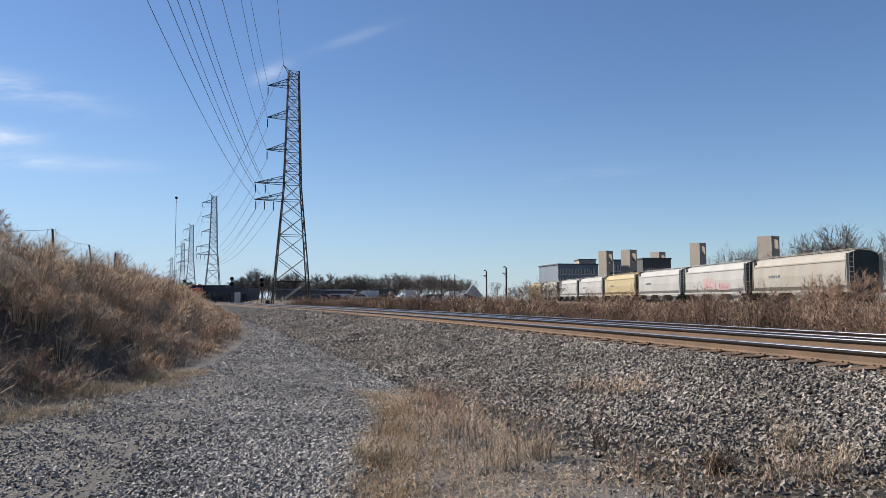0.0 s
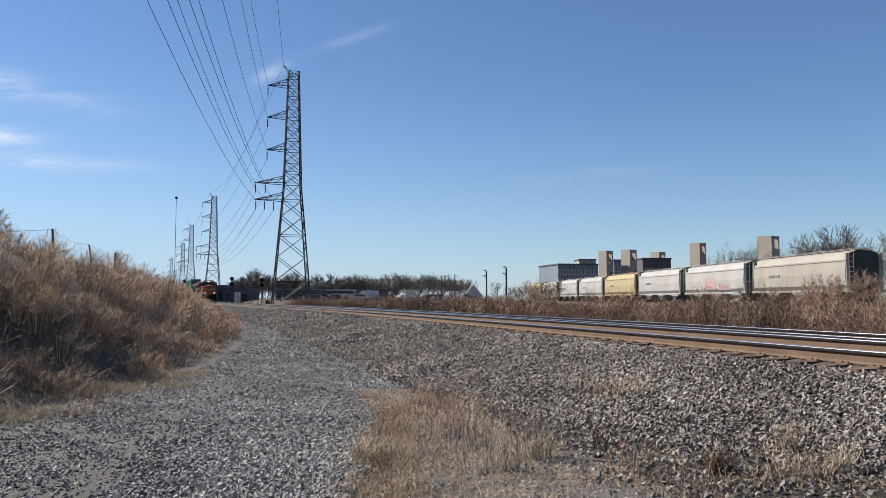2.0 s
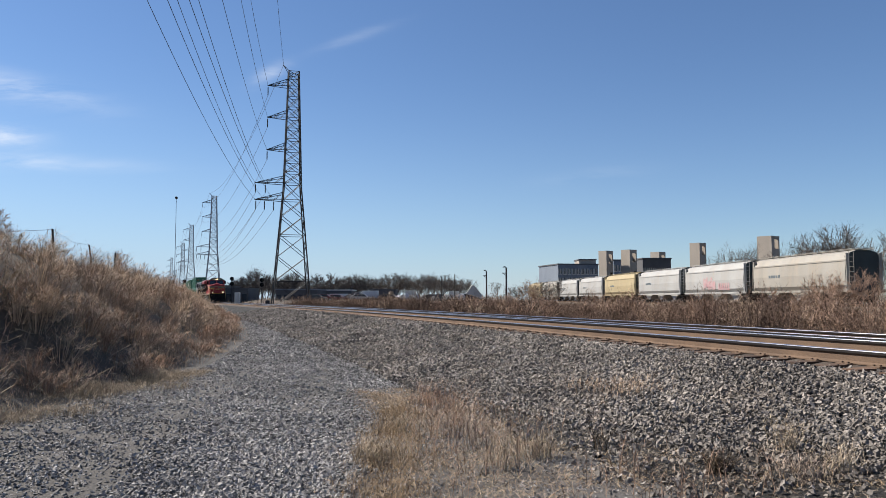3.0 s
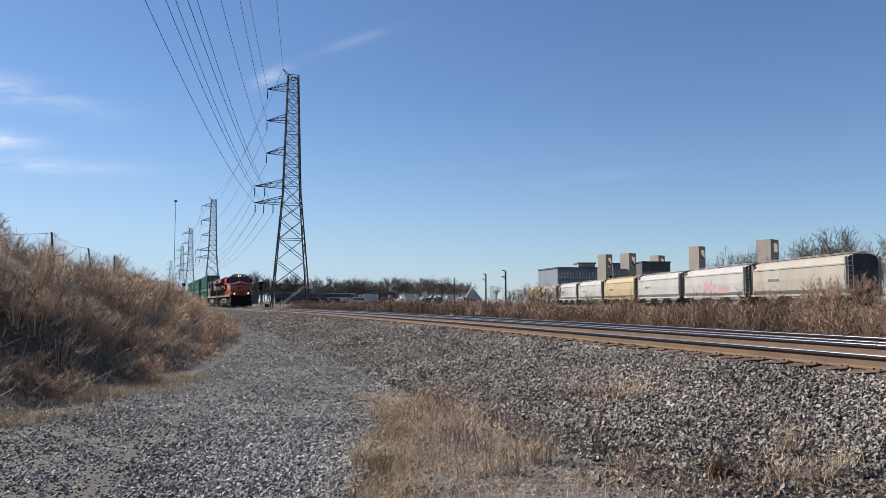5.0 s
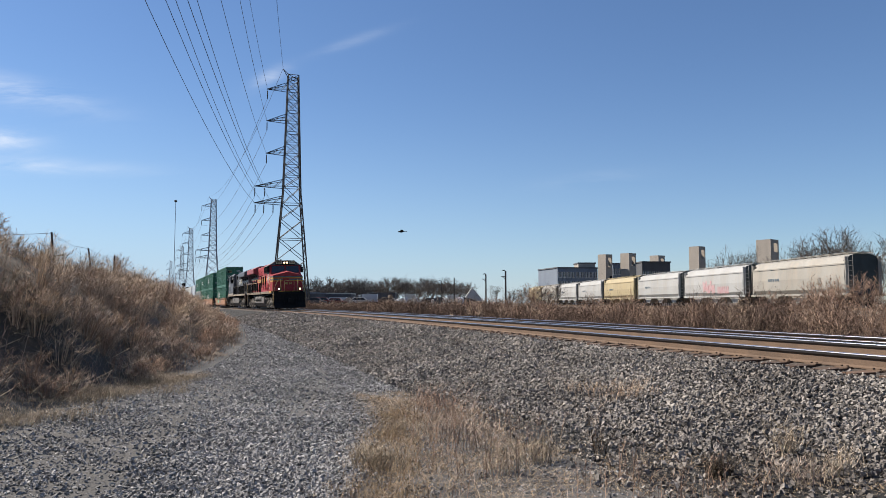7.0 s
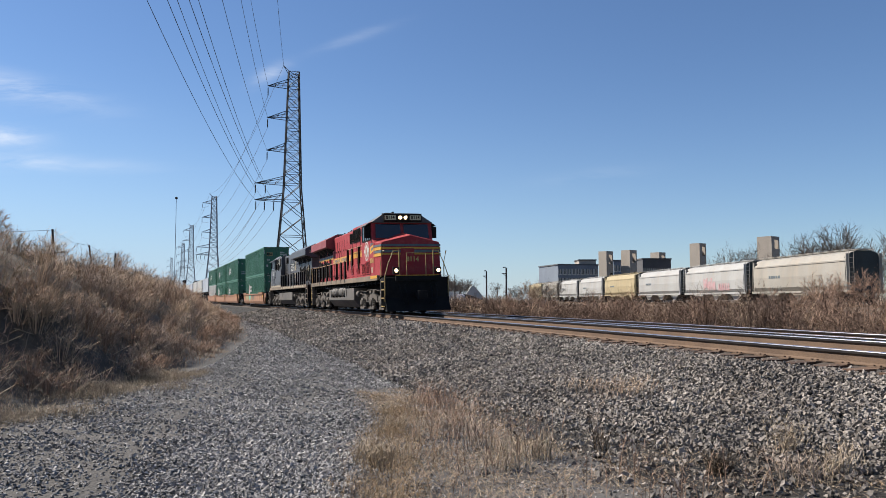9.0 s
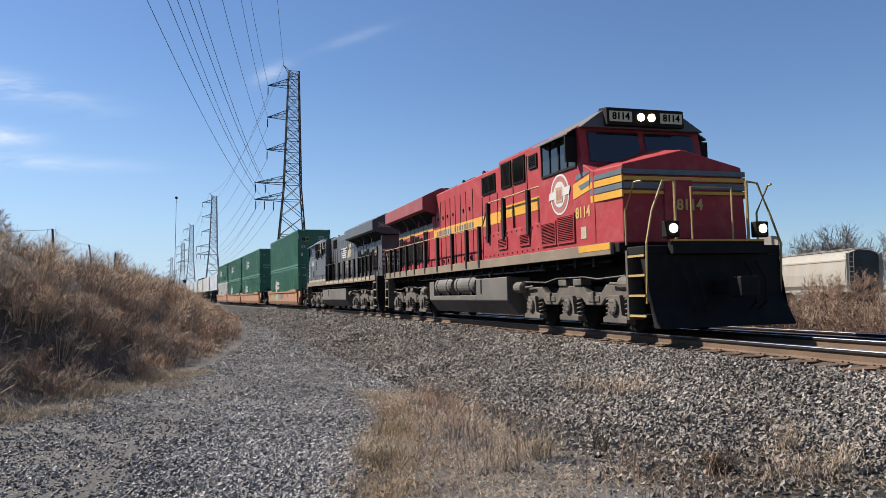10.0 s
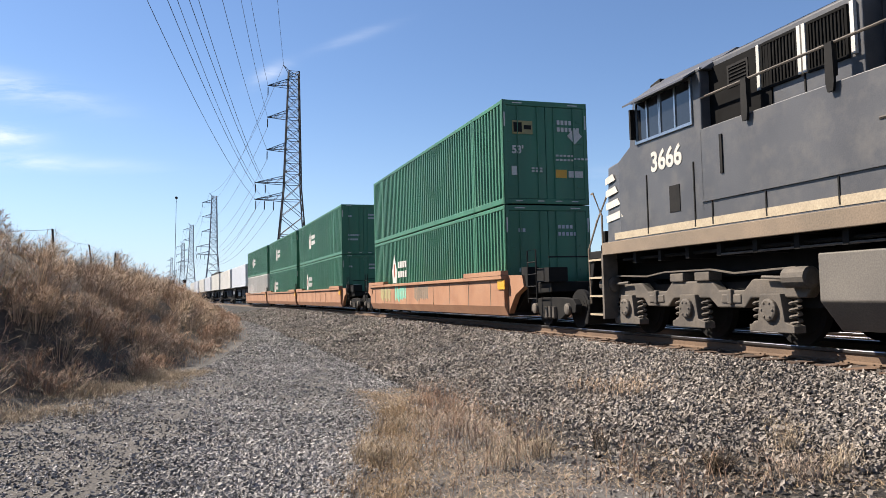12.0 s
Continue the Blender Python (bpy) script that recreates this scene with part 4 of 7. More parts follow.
        for sy in (-0.85, -0.6, 0.6, 0.85):
            hs = Mesh().tube([(xe + e * 0.1, sy, 1.35), (xe + e * 0.35, sy, 1.0), (xe + e * 0.42, sy * 0.9, 0.6), (xe + e * 0.3, sy * 0.8, 0.45)], 0.03, 6)
            part("brake_hose", hs, INK, L)
        for sd in (-1, 1):
            ob = part("step_well", Mesh().box(*sorted((xe - e * 0.62, xe - e * 0.55)), *sorted((sd * 1.2, sd * 1.52)), 0.3, 1.6), TRUCK_DUST, L, "dusty steel step side")
            for z in (0.38, 0.75, 1.12, 1.48):
                st = part("step", Mesh().box(*sorted((xe - e * 0.55, xe + e * 0.02)), *sorted((sd * 1.18, sd * 1.5)), z - 0.025, z + 0.025), INK, ob, "black step with a pale edge")
                part("step_edge", Mesh().box(*sorted((xe - e * 0.55, xe)), *sorted((sd * 1.5, sd * 1.515)), z - 0.02, z + 0.02), OCHRE if red else CREAM, L, "painted step edge")
            g = Mesh()
            g.tube([(xe - e * 0.6, sd * 1.5, 1.7), (xe - e * 0.6, sd * 1.5, 2.35), (xe - e * 0.25, sd * 1.5, 2.85), (xe - e * 0.1, sd * 1.45, 2.85)], 0.022, 6)
            g.tube([(xe, sd * 1.48, 0.6), (xe + e * 0.05, sd * 1.48, 1.7), (xe - e * 0.02, sd * 1.3, 2.3), (xe - e * 0.02, sd * 1.05, 2.85), (xe - e * 0.02, sd * 0.8, 2.88)], 0.022, 6)
            g.tube([(xe - e * 0.02, sd * 0.8, 1.6), (xe - e * 0.02, sd * 0.8, 2.88)], 0.03, 6)
            g.tube([(xe - e * 0.02, sd * 0.45, 1.6), (xe - e * 0.02, sd * 0.45, 2.75), (xe - e * 0.02, -sd * 0.1, 2.75)], 0.02, 6)
            part("end_handrail", g, OCHRE if red else SILL_DIRTY, L, "worn yellow end handrails" if red else "dusty end handrails")
            if e > 0:
                dl = part("ditch_light_housing", Mesh().box(xf, xf + 0.16, sd * 0.98 - 0.14, sd * 0.98 + 0.14, 1.8, 2.1), INK, L, bevel=0.02)
                part("ditch_light", Mesh().lathe([(xf + 0.15, 0.085), (xf + 0.185, 0.085), (xf + 0.2, 0.06)], (0, sd * 0.98, 1.96), "x", 14), LAMP if red else GLASS, dl, "lit ditch light" if red else "unlit ditch light")
    # hood end
    if not red:
        for sd in (-1, 1):
            part("running_number", Mesh().box(re - 0.008, re, sd * 0.9 - 0.32, sd * 0.9 + 0.32, 4.1, 4.11), BLACK, L)
            letters("3666", 0.3, CREAM, L, Matrix.Translation((re - 0.01, sd * 0.95, 4.18)) @ pose(0, 0, 0, 90, 0, -90), "cream running number")
        for k in range(4):
            part("end_bar", Mesh().box(re + 0.285, re + 0.3, -0.98, 0.98, 2.3 + k * 0.22, 2.4 + k * 0.22), WHITE, L, "white bar across the hood end")
    # fuel tank
    tk = Mesh()
    prof = [(-1.42, 1.28), (-1.42, 0.66), (-1.1, 0.27), (1.1, 0.27), (1.42, 0.66), (1.42, 1.28)]
    if red:
        low = [(-1.42, 0.80), (-1.42, 0.66), (-1.1, 0.27), (1.1, 0.27), (1.42, 0.66), (1.42, 0.80)]
        tk.prism(prof, -3.5, -2.95, "x").prism(prof, 1.35, 3.75, "x").prism(low, -2.96, 1.36, "x")
        tk.prism([(-0.85, 0.7), (-0.85, 1.25), (0.85, 1.25), (0.85, 0.7)], -2.96, 1.36, "x")
        for sd in (-1, 1):
            for x0, x1 in ((-2.85, -1.0), (-0.75, 1.25)):
                at = Mesh().lathe([(x0, 0.12), (x0 + 0.06, 0.25), (x0 + 0.16, 0.3), (x1 - 0.16, 0.3), (x1 - 0.06, 0.25), (x1, 0.12)], (0, sd * 1.17, 1.12), "x", 22)
                ob = part("air_tank", at, TANK_DUST, L, "dusty round air reservoir")
                for x in (x0 + 0.4, x1 - 0.4):
                    part("tank_strap", Mesh().lathe([(x - 0.03, 0.31), (x + 0.03, 0.31)], (0, sd * 1.17, 1.12), "x", 22).box(x - 0.06, x + 0.06, *sorted((sd * 1.3, sd * 1.4)), 0.78, 0.9), INK, ob)
    else:
        tk.prism(prof, -3.5, 3.9, "x")
    part("fuel_tank", tk, TANK_DUST, L, "dust-grey fuel tank with chamfered lower side", bevel=0.02)
    fl = Mesh()
    for sd in (-1, 1):
        fl.lathe([(1.27, 0.07), (1.42, 0.07)], (1.9, sd * 1.25, 0), "z", 10).lathe([(sd * 1.4, 0.06), (sd * 1.47, 0.06)], (2.6, 0, 1.36), "y", 10)
        fl.box(1.75, 1.82, *sorted((sd * 1.42, sd * 1.435)), 0.85, 1.25)
    part("filler_and_gauge", fl, INK, L)
    loco_truck(L, 7.0)
    loco_truck(L, -7.0)
    return L


def container(material, w2, label, end_marks=False, length=16.15):
    c = thing("shipping_container", label, "container", "shipping containers")
    h, w, a, b = 2.896, 2.59, -length / 2, length / 2
    fr = Mesh()
    for x in (a, b):
        for sd in (-1, 1):
            xx = sorted((x, x - math.copysign(0.12, x)))
            fr.box(*xx, *sorted((sd * w / 2, sd * (w / 2 - 0.12))), 0, h)
    for x in (a, b, a + 1.75, b - 2.4):
        xx = (x - 0.05, x + 0.05) if abs(abs(x) - length / 2) > 0.1 else sorted((x, x - math.copysign(0.1, x)))
        for sd in (-1, 1):
            fr.box(*xx, *sorted((sd * w / 2, sd * (w / 2 - 0.05))), 0.01, h - 0.01)
    for sd in (-1, 1):
        fr.box(a + 0.1, b - 0.1, *sorted((sd * w / 2, sd * (w / 2 - 0.1))), 0.01, 0.17)
        fr.box(a + 0.1, b - 0.1, *sorted((sd * w / 2, sd * (w / 2 - 0.1))), h - 0.12, h - 0.01)
    for x in (a, b):
        xx = sorted((x, x - math.copysign(0.1, x)))
        fr.box(*xx, -w / 2 + 0.1, w / 2 - 0.1, 0.01, 0.15).box(*xx, -w / 2 + 0.1, w / 2 - 0.1, h - 0.15, h - 0.005)
    part("frame", fr, material, c, bevel=0.012)
    # corrugated sides
    for sd in (-1, 1):
        sk, pitch = Mesh(), 0.24
        x, k, line = a + 0.12, 0, []
        while x < b - 0.12:
            for dx, d in ((0, 0.0), (0.09, 0.0), (0.12, 0.06), (0.21, 0.06)):
                line.append((min(x + dx, b - 0.12), d))
            x += pitch
        for px, d in line:
            for z in (0.17, h - 0.12):
                sk.v.append((px, sd * (w / 2 - 0.012 - d), z))
        sk.f += [(2 * i, 2 * i + 1, 2 * i + 3, 2 * i + 2) for i in range(len(line) - 1)]
        part("side_panel", sk, material, c)
    part("roof_panel", Mesh().box(a + 0.1, b - 0.1, -w / 2 + 0.08, w / 2 - 0.08, h - 0.06, h - 0.02), material, c)
    part("floor_panel", Mesh().box(a + 0.1, b - 0.1, -w / 2 + 0.08, w / 2 - 0.08, 0.03, 0.12), INK, c)
    # doors at the leading end
    for sd in (-1, 1):
        d = part("door", Mesh().box(b - 0.06, b - 0.02, *sorted((sd * 0.01, sd * (w / 2 - 0.12))), 0.16, h - 0.16), material, c)
        for y in (0.25, 0.85):
            part("lock_rod", Mesh().tube([(b + 0.0, sd * y, 0.15), (b + 0.0, sd * y, h - 0.15)], 0.018, 6), material, d)
        for z in (0.5, 1.1, 1.75, 2.35):
            part("hinge", Mesh().box(b - 0.02, b - 0.005, *sorted((sd * 0.95, sd * 1.17)), z - 0.03, z + 0.03), material, d)
    part("end_panel", Mesh().box(a + 0.02, a + 0.06, -w / 2 + 0.12, w / 2 - 0.12, 0.15, h - 0.15), material, c)
    mk = Mesh()
    for z, wd, y in ((h - 0.08, 0.3, -0.85), (h - 0.08, 0.3, 0.85), (0.09, 0.2, -0.85), (0.09, 0.2, -0.2), (0.09, 0.2, 0.35), (0.09, 0.2, 0.85)):
        mk.box(b, b + 0.004, y - wd / 2, y + wd / 2, z - 0.015, z + 0.015)
    for y in (-1.235, 1.235):
        mk.box(b, b + 0.004, y - 0.02, y + 0.02, h - 0.75, h - 0.35)
    part("reflective_tape", mk, WHITE, c, "white reflective strips")
    if end_marks:
        # camera side of the leading end is -y
        part("square_emblem", Mesh().box(b - 0.02, b + 0.006, -1.0, -0.4, 1.95, 2.32), mat("mustard_paint", (0.36, 0.30, 0.12), (0.3, 0.26, 0.12), 0.6, bump=0), c, "mustard square emblem")
        part("emblem_shape", Mesh().box(b + 0.006, b + 0.01, -0.97, -0.72, 2.0, 2.27).box(b + 0.006, b + 0.01, -0.66, -0.44, 2.08, 2.2), INK, c)
        letters("53'", 0.3, WHITE, c, Matrix.Translation((b + 0.004, -0.86, 1.5)) @ pose(0, 0, 0, 90, 0, 90), "white length mark")
        tx = Mesh()
        for row, k, y in ((2.32, 4, 0.36), (2.12, 6, 0.36), (1.38, 5, 0.3), (1.26, 5, 0.3), (1.3, 4, 0.85), (1.0, 3, -0.45), (0.92, 3, -0.45)):
            hgt = 0.12 if row > 2 else 0.05
            for q in range(k):
                tx.box(b - 0.018, b + 0.003, y + q * 0.12, y + q * 0.12 + 0.08, row - hgt / 2, row + hgt / 2)
        part("lettering_bars", tx, WHITE, c, "rows of small white marks")
        part("diamond_placard", Mesh().prism([(0.9, 1.72), (1.13, 1.95), (0.9, 2.18), (0.67, 1.95)][::-1], b - 0.018, b + 0.005, "x"), WHITE, c, "white diamond placard")
        part("yellow_placard", Mesh().box(b - 0.018, b + 0.005, 0.28, 0.62, 0.75, 0.98), YELLOW, c)
        part("white_placard", Mesh().box(b - 0.018, b + 0.005, 0.68, 1.12, 0.77, 0.95).box(b - 0.018, b + 0.005, -1.05, -0.9, 0.8, 1.05), WHITE, c)
    else:
        tx = Mesh()
        for row, k, y in ((2.3, 4, 0.3), (2.1, 5, 0.3), (1.1, 6, -0.9), (0.85, 5, -0.9), (2.2, 2, -0.9)):
            for q in range(k):
                tx.box(b - 0.018, b + 0.003, y + q * 0.12, y + q * 0.12 + 0.08, row - 0.05, row + 0.05)
        part("lettering_bars", tx, GREYBOX, c, "rows of small pale marks")
    for sd in (-1, 1):
        if w2:
            yy = sorted((sd * (w / 2 - 0.012), sd * (w / 2 + 0.004)))
            part("side_emblem", Mesh().prism([(w2 - 0.3, 1.0), (w2 + 0.3, 1.0), (w2 + 0.42, 1.5), (w2, 2.2), (w2 - 0.42, 1.5)], *yy), WHITE, c, "white emblem shape")
            part("emblem_core", Mesh().box(w2 - 0.1, w2 + 0.1, yy[0] - 0.003, yy[1] + 0.003, 1.25, 1.8), mat("emblem_rust", (0.4, 0.1, 0.06), None, 0.6, bump=0), c)
            tb = Mesh()
            for row in (1.75, 1.35):
                for q in range(4):
                    tb.box(w2 + 0.6 + q * 0.36, w2 + 0.86 + q * 0.36, *yy, row - 0.13, row + 0.13)
            part("lettering_bars", tb, WHITE, c, "large white lettering bars")
    return c


def freight_truck(car, xc, n=2):
    for dx in (-0.89, 0.89):
        wheelset(car, xc + dx, 0.45)
    for sd in (-1, 1):
        f = Mesh().prism([(xc - 1.25, 0.55), (xc - 1.1, 0.68), (xc - 0.5, 0.72), (xc + 0.5, 0.72), (xc + 1.1, 0.68), (xc + 1.25, 0.55), (xc + 1.2, 0.36), (xc + 0.8, 0.36), (xc + 0.45, 0.2), (xc - 0.45, 0.2), (xc - 0.8, 0.36), (xc - 1.2, 0.36)], *sorted((sd * 0.92, sd * 1.08)))
        fo = part("truck_frame", f, INK, car, "dark cast truck frame", bevel=0.015)
        for k in (-0.2, 0, 0.2):
            part("coil_spring", Mesh().lathe([(0.24, 0.07), (0.5, 0.07)], (xc + k, sd * 1.1, 0), "z", 8), TRUCK_DUST, fo)
        for dx in (-0.89, 0.89):
            part("bearing_cap", Mesh().lathe([(sd * 1.06, 0.13), (sd * 1.14, 0.13), (sd * 1.16, 0.08)], (xc + dx, 0, 0.45), "y", 12), TRUCK_DUST, fo)


def well_unit(length, lead_truck, tail_truck, label, tags):
    """One well of a double-stack car, floor low between its trucks; x = 0 at the middle of the well."""
    c = thing("well_car", label, "well car", "well cars")
    a, b = -length / 2, length / 2
    for sd in (-1, 1):
        side = Mesh().prism([(sd * 1.36, 0.24), (sd * 1.47, 0.5), (sd * 1.47, 1.22), (sd * 1.55, 1.22), (sd * 1.55, 1.32), (sd * 1.34, 1.32), (sd * 1.34, 0.24)], a + 0.2, b - 0.2, "x")
        so = part("side_sill", side, ORANGE, c, "faded orange side with grime", bevel=0.01)
        for e, xe in ((1, b), (-1, a)):
            part("end_gusset", Mesh().prism([(xe - e * 0.2, 0.3), (xe - e * 0.2, 1.32), (xe + e * 0.75, 1.3), (xe + e * 0.85, 1.0), (xe + e * 0.3, 0.8)], *sorted((sd * 1.2, sd * 1.36))), ORANGE, so, "orange end gusset")
        cap = Mesh().box(b - 3.2, b - 0.2, *sorted((sd * 1.34, sd * 1.56)), 1.325, 1.45).box(a + 0.2, a + 3.2, *sorted((sd * 1.34, sd * 1.56)), 1.325, 1.45)
        part("reinforced_cap", cap, ORANGE, so)
        ribs = Mesh()
        for i in range(9):
            x = a + 1.2 + i * (length - 2.4) / 8
            ribs.box(x - 0.012, x + 0.012, *sorted((sd * 1.47, sd * 1.478)), 0.5, 1.22)
        part("panel_joint", ribs, SILL_DIRTY, so)
        if tags:
            for x0, mt, lb in ((-3.6, TEAL, "teal spray lettering"), (-6.2, OLIVE, "faded olive spray lettering"), (-0.6, SILL_DIRTY, "faded tan spray lettering")):
                g = Mesh()
                rnd = random.Random(int(x0 * 10))
                for k in range(7):
                    xx, zz = x0 + k * 0.26, 0.62 + rnd.random() * 0.15
                    g.prism([(xx, zz), (xx + 0.2, zz - 0.06), (xx + 0.26, zz + 0.42 + rnd.random() * 0.1), (xx + 0.05, zz + 0.45 + rnd.random() * 0.1)], *sorted((sd * 1.471, sd * 1.476)))
                part("spray_tag", g, mt, so, lb)
        for x, e in ((b, 1), (a, -1)):
            part("end_ladder", Mesh().box(*sorted((x - e * 0.1, x - e * 0.6)), *sorted((sd * 1.48, sd * 1.5)), 0.95, 1.2), YELLOW if e > 0 else ORANGE, so)
    part("well_floor", Mesh().box(a + 0.2, b - 0.2, -1.3, 1.3, 0.24, 0.34), INK, c)
    for e, tr in ((1, lead_truck), (-1, tail_truck)):
        x = e * length / 2
        part("end_platform", Mesh().prism([(x - e * 0.3, 0.3), (x - e * 0.05, 1.1), (x + e * 1.9, 1.1), (x + e * 1.9, 0.85), (x + e * 0.4, 0.8)], -1.1, 1.1), INK if tr else ORANGE, c, bevel=0.02)
        if tr:
            xt = x + e * 1.85
            freight_truck(c, xt)
            part("coupler", Mesh().box(*sorted((xt, xt + e * 2.0)), -0.1, 0.1, 0.75, 0.98).box(*sorted((xt + e * 1.8, xt + e * 2.1)), -0.18, 0.18, 0.7, 1.03), TRUCK_DUST, c, bevel=0.02)
            lad = Mesh()
            for sd in (-1, 1):
                lad.tube([(x + e * 1.1, sd * 1.35, 0.6), (x + e * 1.1, sd * 1.35, 1.9), (x + e * 1.6, sd * 1.35, 1.9), (x + e * 1.6, sd * 1.35, 0.6)], 0.02, 6)
                for z in (0.7, 1.0, 1.3, 1.6):
                    lad.tube([(x + e * 1.1, sd * 1.35, z), (x + e * 1.6, sd * 1.35, z)], 0.015, 5)
                lad.box(*sorted((x + e * 0.6, x + e * 1.0)), *sorted((sd * 1.0, sd * 1.3)), 1.0, 1.5)
                lad.box(*sorted((x + e * 1.3, x + e * 2.0)), *sorted((sd * 0.7, sd * 1.2)), 1.1, 1.45)
            lad.tube([(x + e * 2.0, -1.2, 1.7), (x + e * 2.0, 1.2, 1.7)], 0.02, 6)
            lad.lathe([(x + e * 1.2, 0.14), (x + e * 1.9, 0.14)], (0, 0.5, 1.3), "x", 10)
            part("brake_rigging", lad, INK, c, "dark ladders and brake gear")
    return c


def trailer(material, label, dark_top=False):
    t = thing("semi_trailer", label, "trailer", "trailers on flat cars")
    a, b, h = -8.0, 8.0, 2.75
    part("box", Mesh().box(a, b, -1.29, 1.29, 2.3, 2.3 + h), material, t, bevel=0.03)
    for sd in (-1, 1):
        for i in range(14):
            part("side_post", Mesh().box(a + 0.3 + i * 1.18, a + 0.36 + i * 1.18, *sorted((sd * 1.29, sd * 1.305)), 2.42, 2.3 + h - 0.08), material, t)
        part("base_rail", Mesh().box(a, b, *sorted((sd * 1.29, sd * 1.31)), 2.3, 2.42), material, t)
    part("chassis", Mesh().box(a + 0.5, b - 0.3, -0.5, 0.5, 2.05, 2.29), INK, t)
    for x in (a + 1.6, a + 2.9):
        for sd in (-1, 1):
            w = part("tyre", Mesh().lathe([(sd * 0.95, 0.42), (sd * 1.0, 0.5), (sd * 1.2, 0.5), (sd * 1.25, 0.42)], (x, 0, 1.55), "y", 16), INK, t)
            part("rim", Mesh().lathe([(sd * 1.2, 0.26), (sd * 1.252, 0.24)], (x, 0, 1.55), "y", 12), CHROME, w)
    part("landing_gear", Mesh().box(b - 3, b - 2.85, -0.7, -0.55, 1.1, 2.1).box(b - 3, b - 2.85, 0.55, 0.7, 1.1, 2.1), INK, t)
    if dark_top:
        part("roof_rack", Mesh().box(a, b, -1.3, 1.3, 2.3 + h, 2.3 + h + 0.3), INK, t, "dark raised roof")
    return t


def spine_car():
    c = thing("spine_car", "dark flat spine car carrying a trailer", "flat car", "spine cars")
    part("spine", Mesh().box(-8.6, 8.6, -0.4, 0.4, 0.7, 1.02), INK, c, bevel=0.02)
    part("wheel_tray", Mesh().box(-7.6, -4.0, -1.35, 1.35, 0.92, 1.04).box(4.6, 5.6, -1.2, 1.2, 0.95, 1.09), INK, c)
    part("end_sill", Mesh().box(8.2, 8.6, -1.3, 1.3, 0.8, 1.05).box(-8.6, -8.2, -1.3, 1.3, 0.8, 1.05), INK, c)
    freight_truck(c, 8.0)
    return c


def build_train():
    ROLLING.append((locomotive(True), -15.1, 7.0, 1))
    ROLLING.append((locomotive(False), -37.8, 7.0, -1))
    # place, upper and lower box, trucks
    for i, (r, emblem, lead, tail, tag) in enumerate(((-61.0, 1, True, True, True), (-85.3, 1, True, True, False), (-102.9, 1, False, True, False), (-120.7, 1, False, True, False))):
        w = well_unit(17.0, lead, tail, ("faded orange double-stack well car with spray tags" if tag else "faded orange double-stack well car"), tag)
        ROLLING.append((w, r, 7.5, 1))
        up = container(GREEN, -3.0 if i else 0, "green corrugated container stacked on another", end_marks=(i == 0))
        lowc = container(WHITE if i == 3 else GREEN, -4.3, ("white" if i == 3 else "green") + " corrugated container in an orange well car")
        for ob, z in ((up, 0.36 + 2.92), (lowc, 0.36)):
            ROLLING.append((ob, r, 7.5, 1, z))
    for k in range(7):
        r = -139.2 - k * 18.6
        ROLLING.append((spine_car(), r, 7.0, 1))
        t = trailer((GREYBOX, WHITE, WHITE, GREYBOX, WHITE, GREYBOX, WHITE)[k], ("pale grey" if k in (0, 3, 5) else "white") + " box trailer riding on a flat car", k == 2)
        ROLLING.append((t, r, 7.0, 1, 0.0))


build_train()
# ---------------------------------------------------------------- plants
def ground_at(x, y):
    return float(height(np.array([x]), np.array([y]))[0])


def stems(rng, base, h, lean, width, twigs, spread, droop=0.25, upto=1.0):
    """Ribbon stems with small side sprigs, all in one go. base (N,3); h, lean (N,)."""
    n = len(base)
    a = rng.uniform(0, 2 * np.pi, n)
    d = np.stack([np.cos(a), np.sin(a), np.zeros(n)], -1)
    b = rng.uniform(0, 2 * np.pi, n)
    wv = np.stack([np.cos(b), np.sin(b), np.zeros(n)], -1) * (width / 2)
    up = np.array([0, 0, 1.0])
    p1 = base + d * (h * lean * 0.35)[:, None] + up * (h * 0.55)[:, None]
    p2 = base + d * (h * lean)[:, None] + up * (h * (1 - droop * lean))[:, None]
    v = np.stack([base - wv, base + wv, p1 - wv * 0.75, p1 + wv * 0.75, p2], 1)
    o = np.arange(n)[:, None] * 5
    f = np.concatenate([np.stack([o + 0, o + 1, o + 3], -1), np.stack([o + 0, o + 3, o + 2], -1), np.stack([o + 2, o + 3, o + 4], -1)], 1).reshape(-1, 3)
    vs, fs, off = [v.reshape(-1, 3)], [f], n * 5
    for k in range(twigs):
        t = rng.uniform(0.3, 1.0, n) * upto
        q = np.where((t < 0.55)[:, None], base + (p1 - base) * (t / 0.55)[:, None], p1 + (p2 - p1) * ((t - 0.55) / 0.45)[:, None])
        a = rng.uniform(0, 2 * np.pi, n)
        e = np.stack([np.cos(a), np.sin(a), rng.uniform(0.2, 1.3, n)], -1)
        ln = h * spread * rng.uniform(0.5, 1.2, n)
        tip = q + e * ln[:, None]
        sd = np.stack([-np.sin(a), np.cos(a), rng.uniform(-0.4, 0.4, n)], -1) * width * 0.8
        vs.append(np.stack([q - sd * 0.5, q + sd * 0.5, tip], 1).reshape(-1, 3))
        oo = off + np.arange(n)[:, None] * 3
        fs.append(np.concatenate([oo, oo + 1, oo + 2], 1))
        off += n * 3
    return np.concatenate(vs), np.concatenate(fs)


def stuff(name, pieces, material, label, category):
    vs, fs, o = [], [], 0
    for v, f in pieces:
        vs.append(v), fs.append(f + o)
        o += len(v)
    return tagged(new(name, raw_mesh(name, np.concatenate(vs), np.concatenate(fs), material)), label, category, kind="stuff")


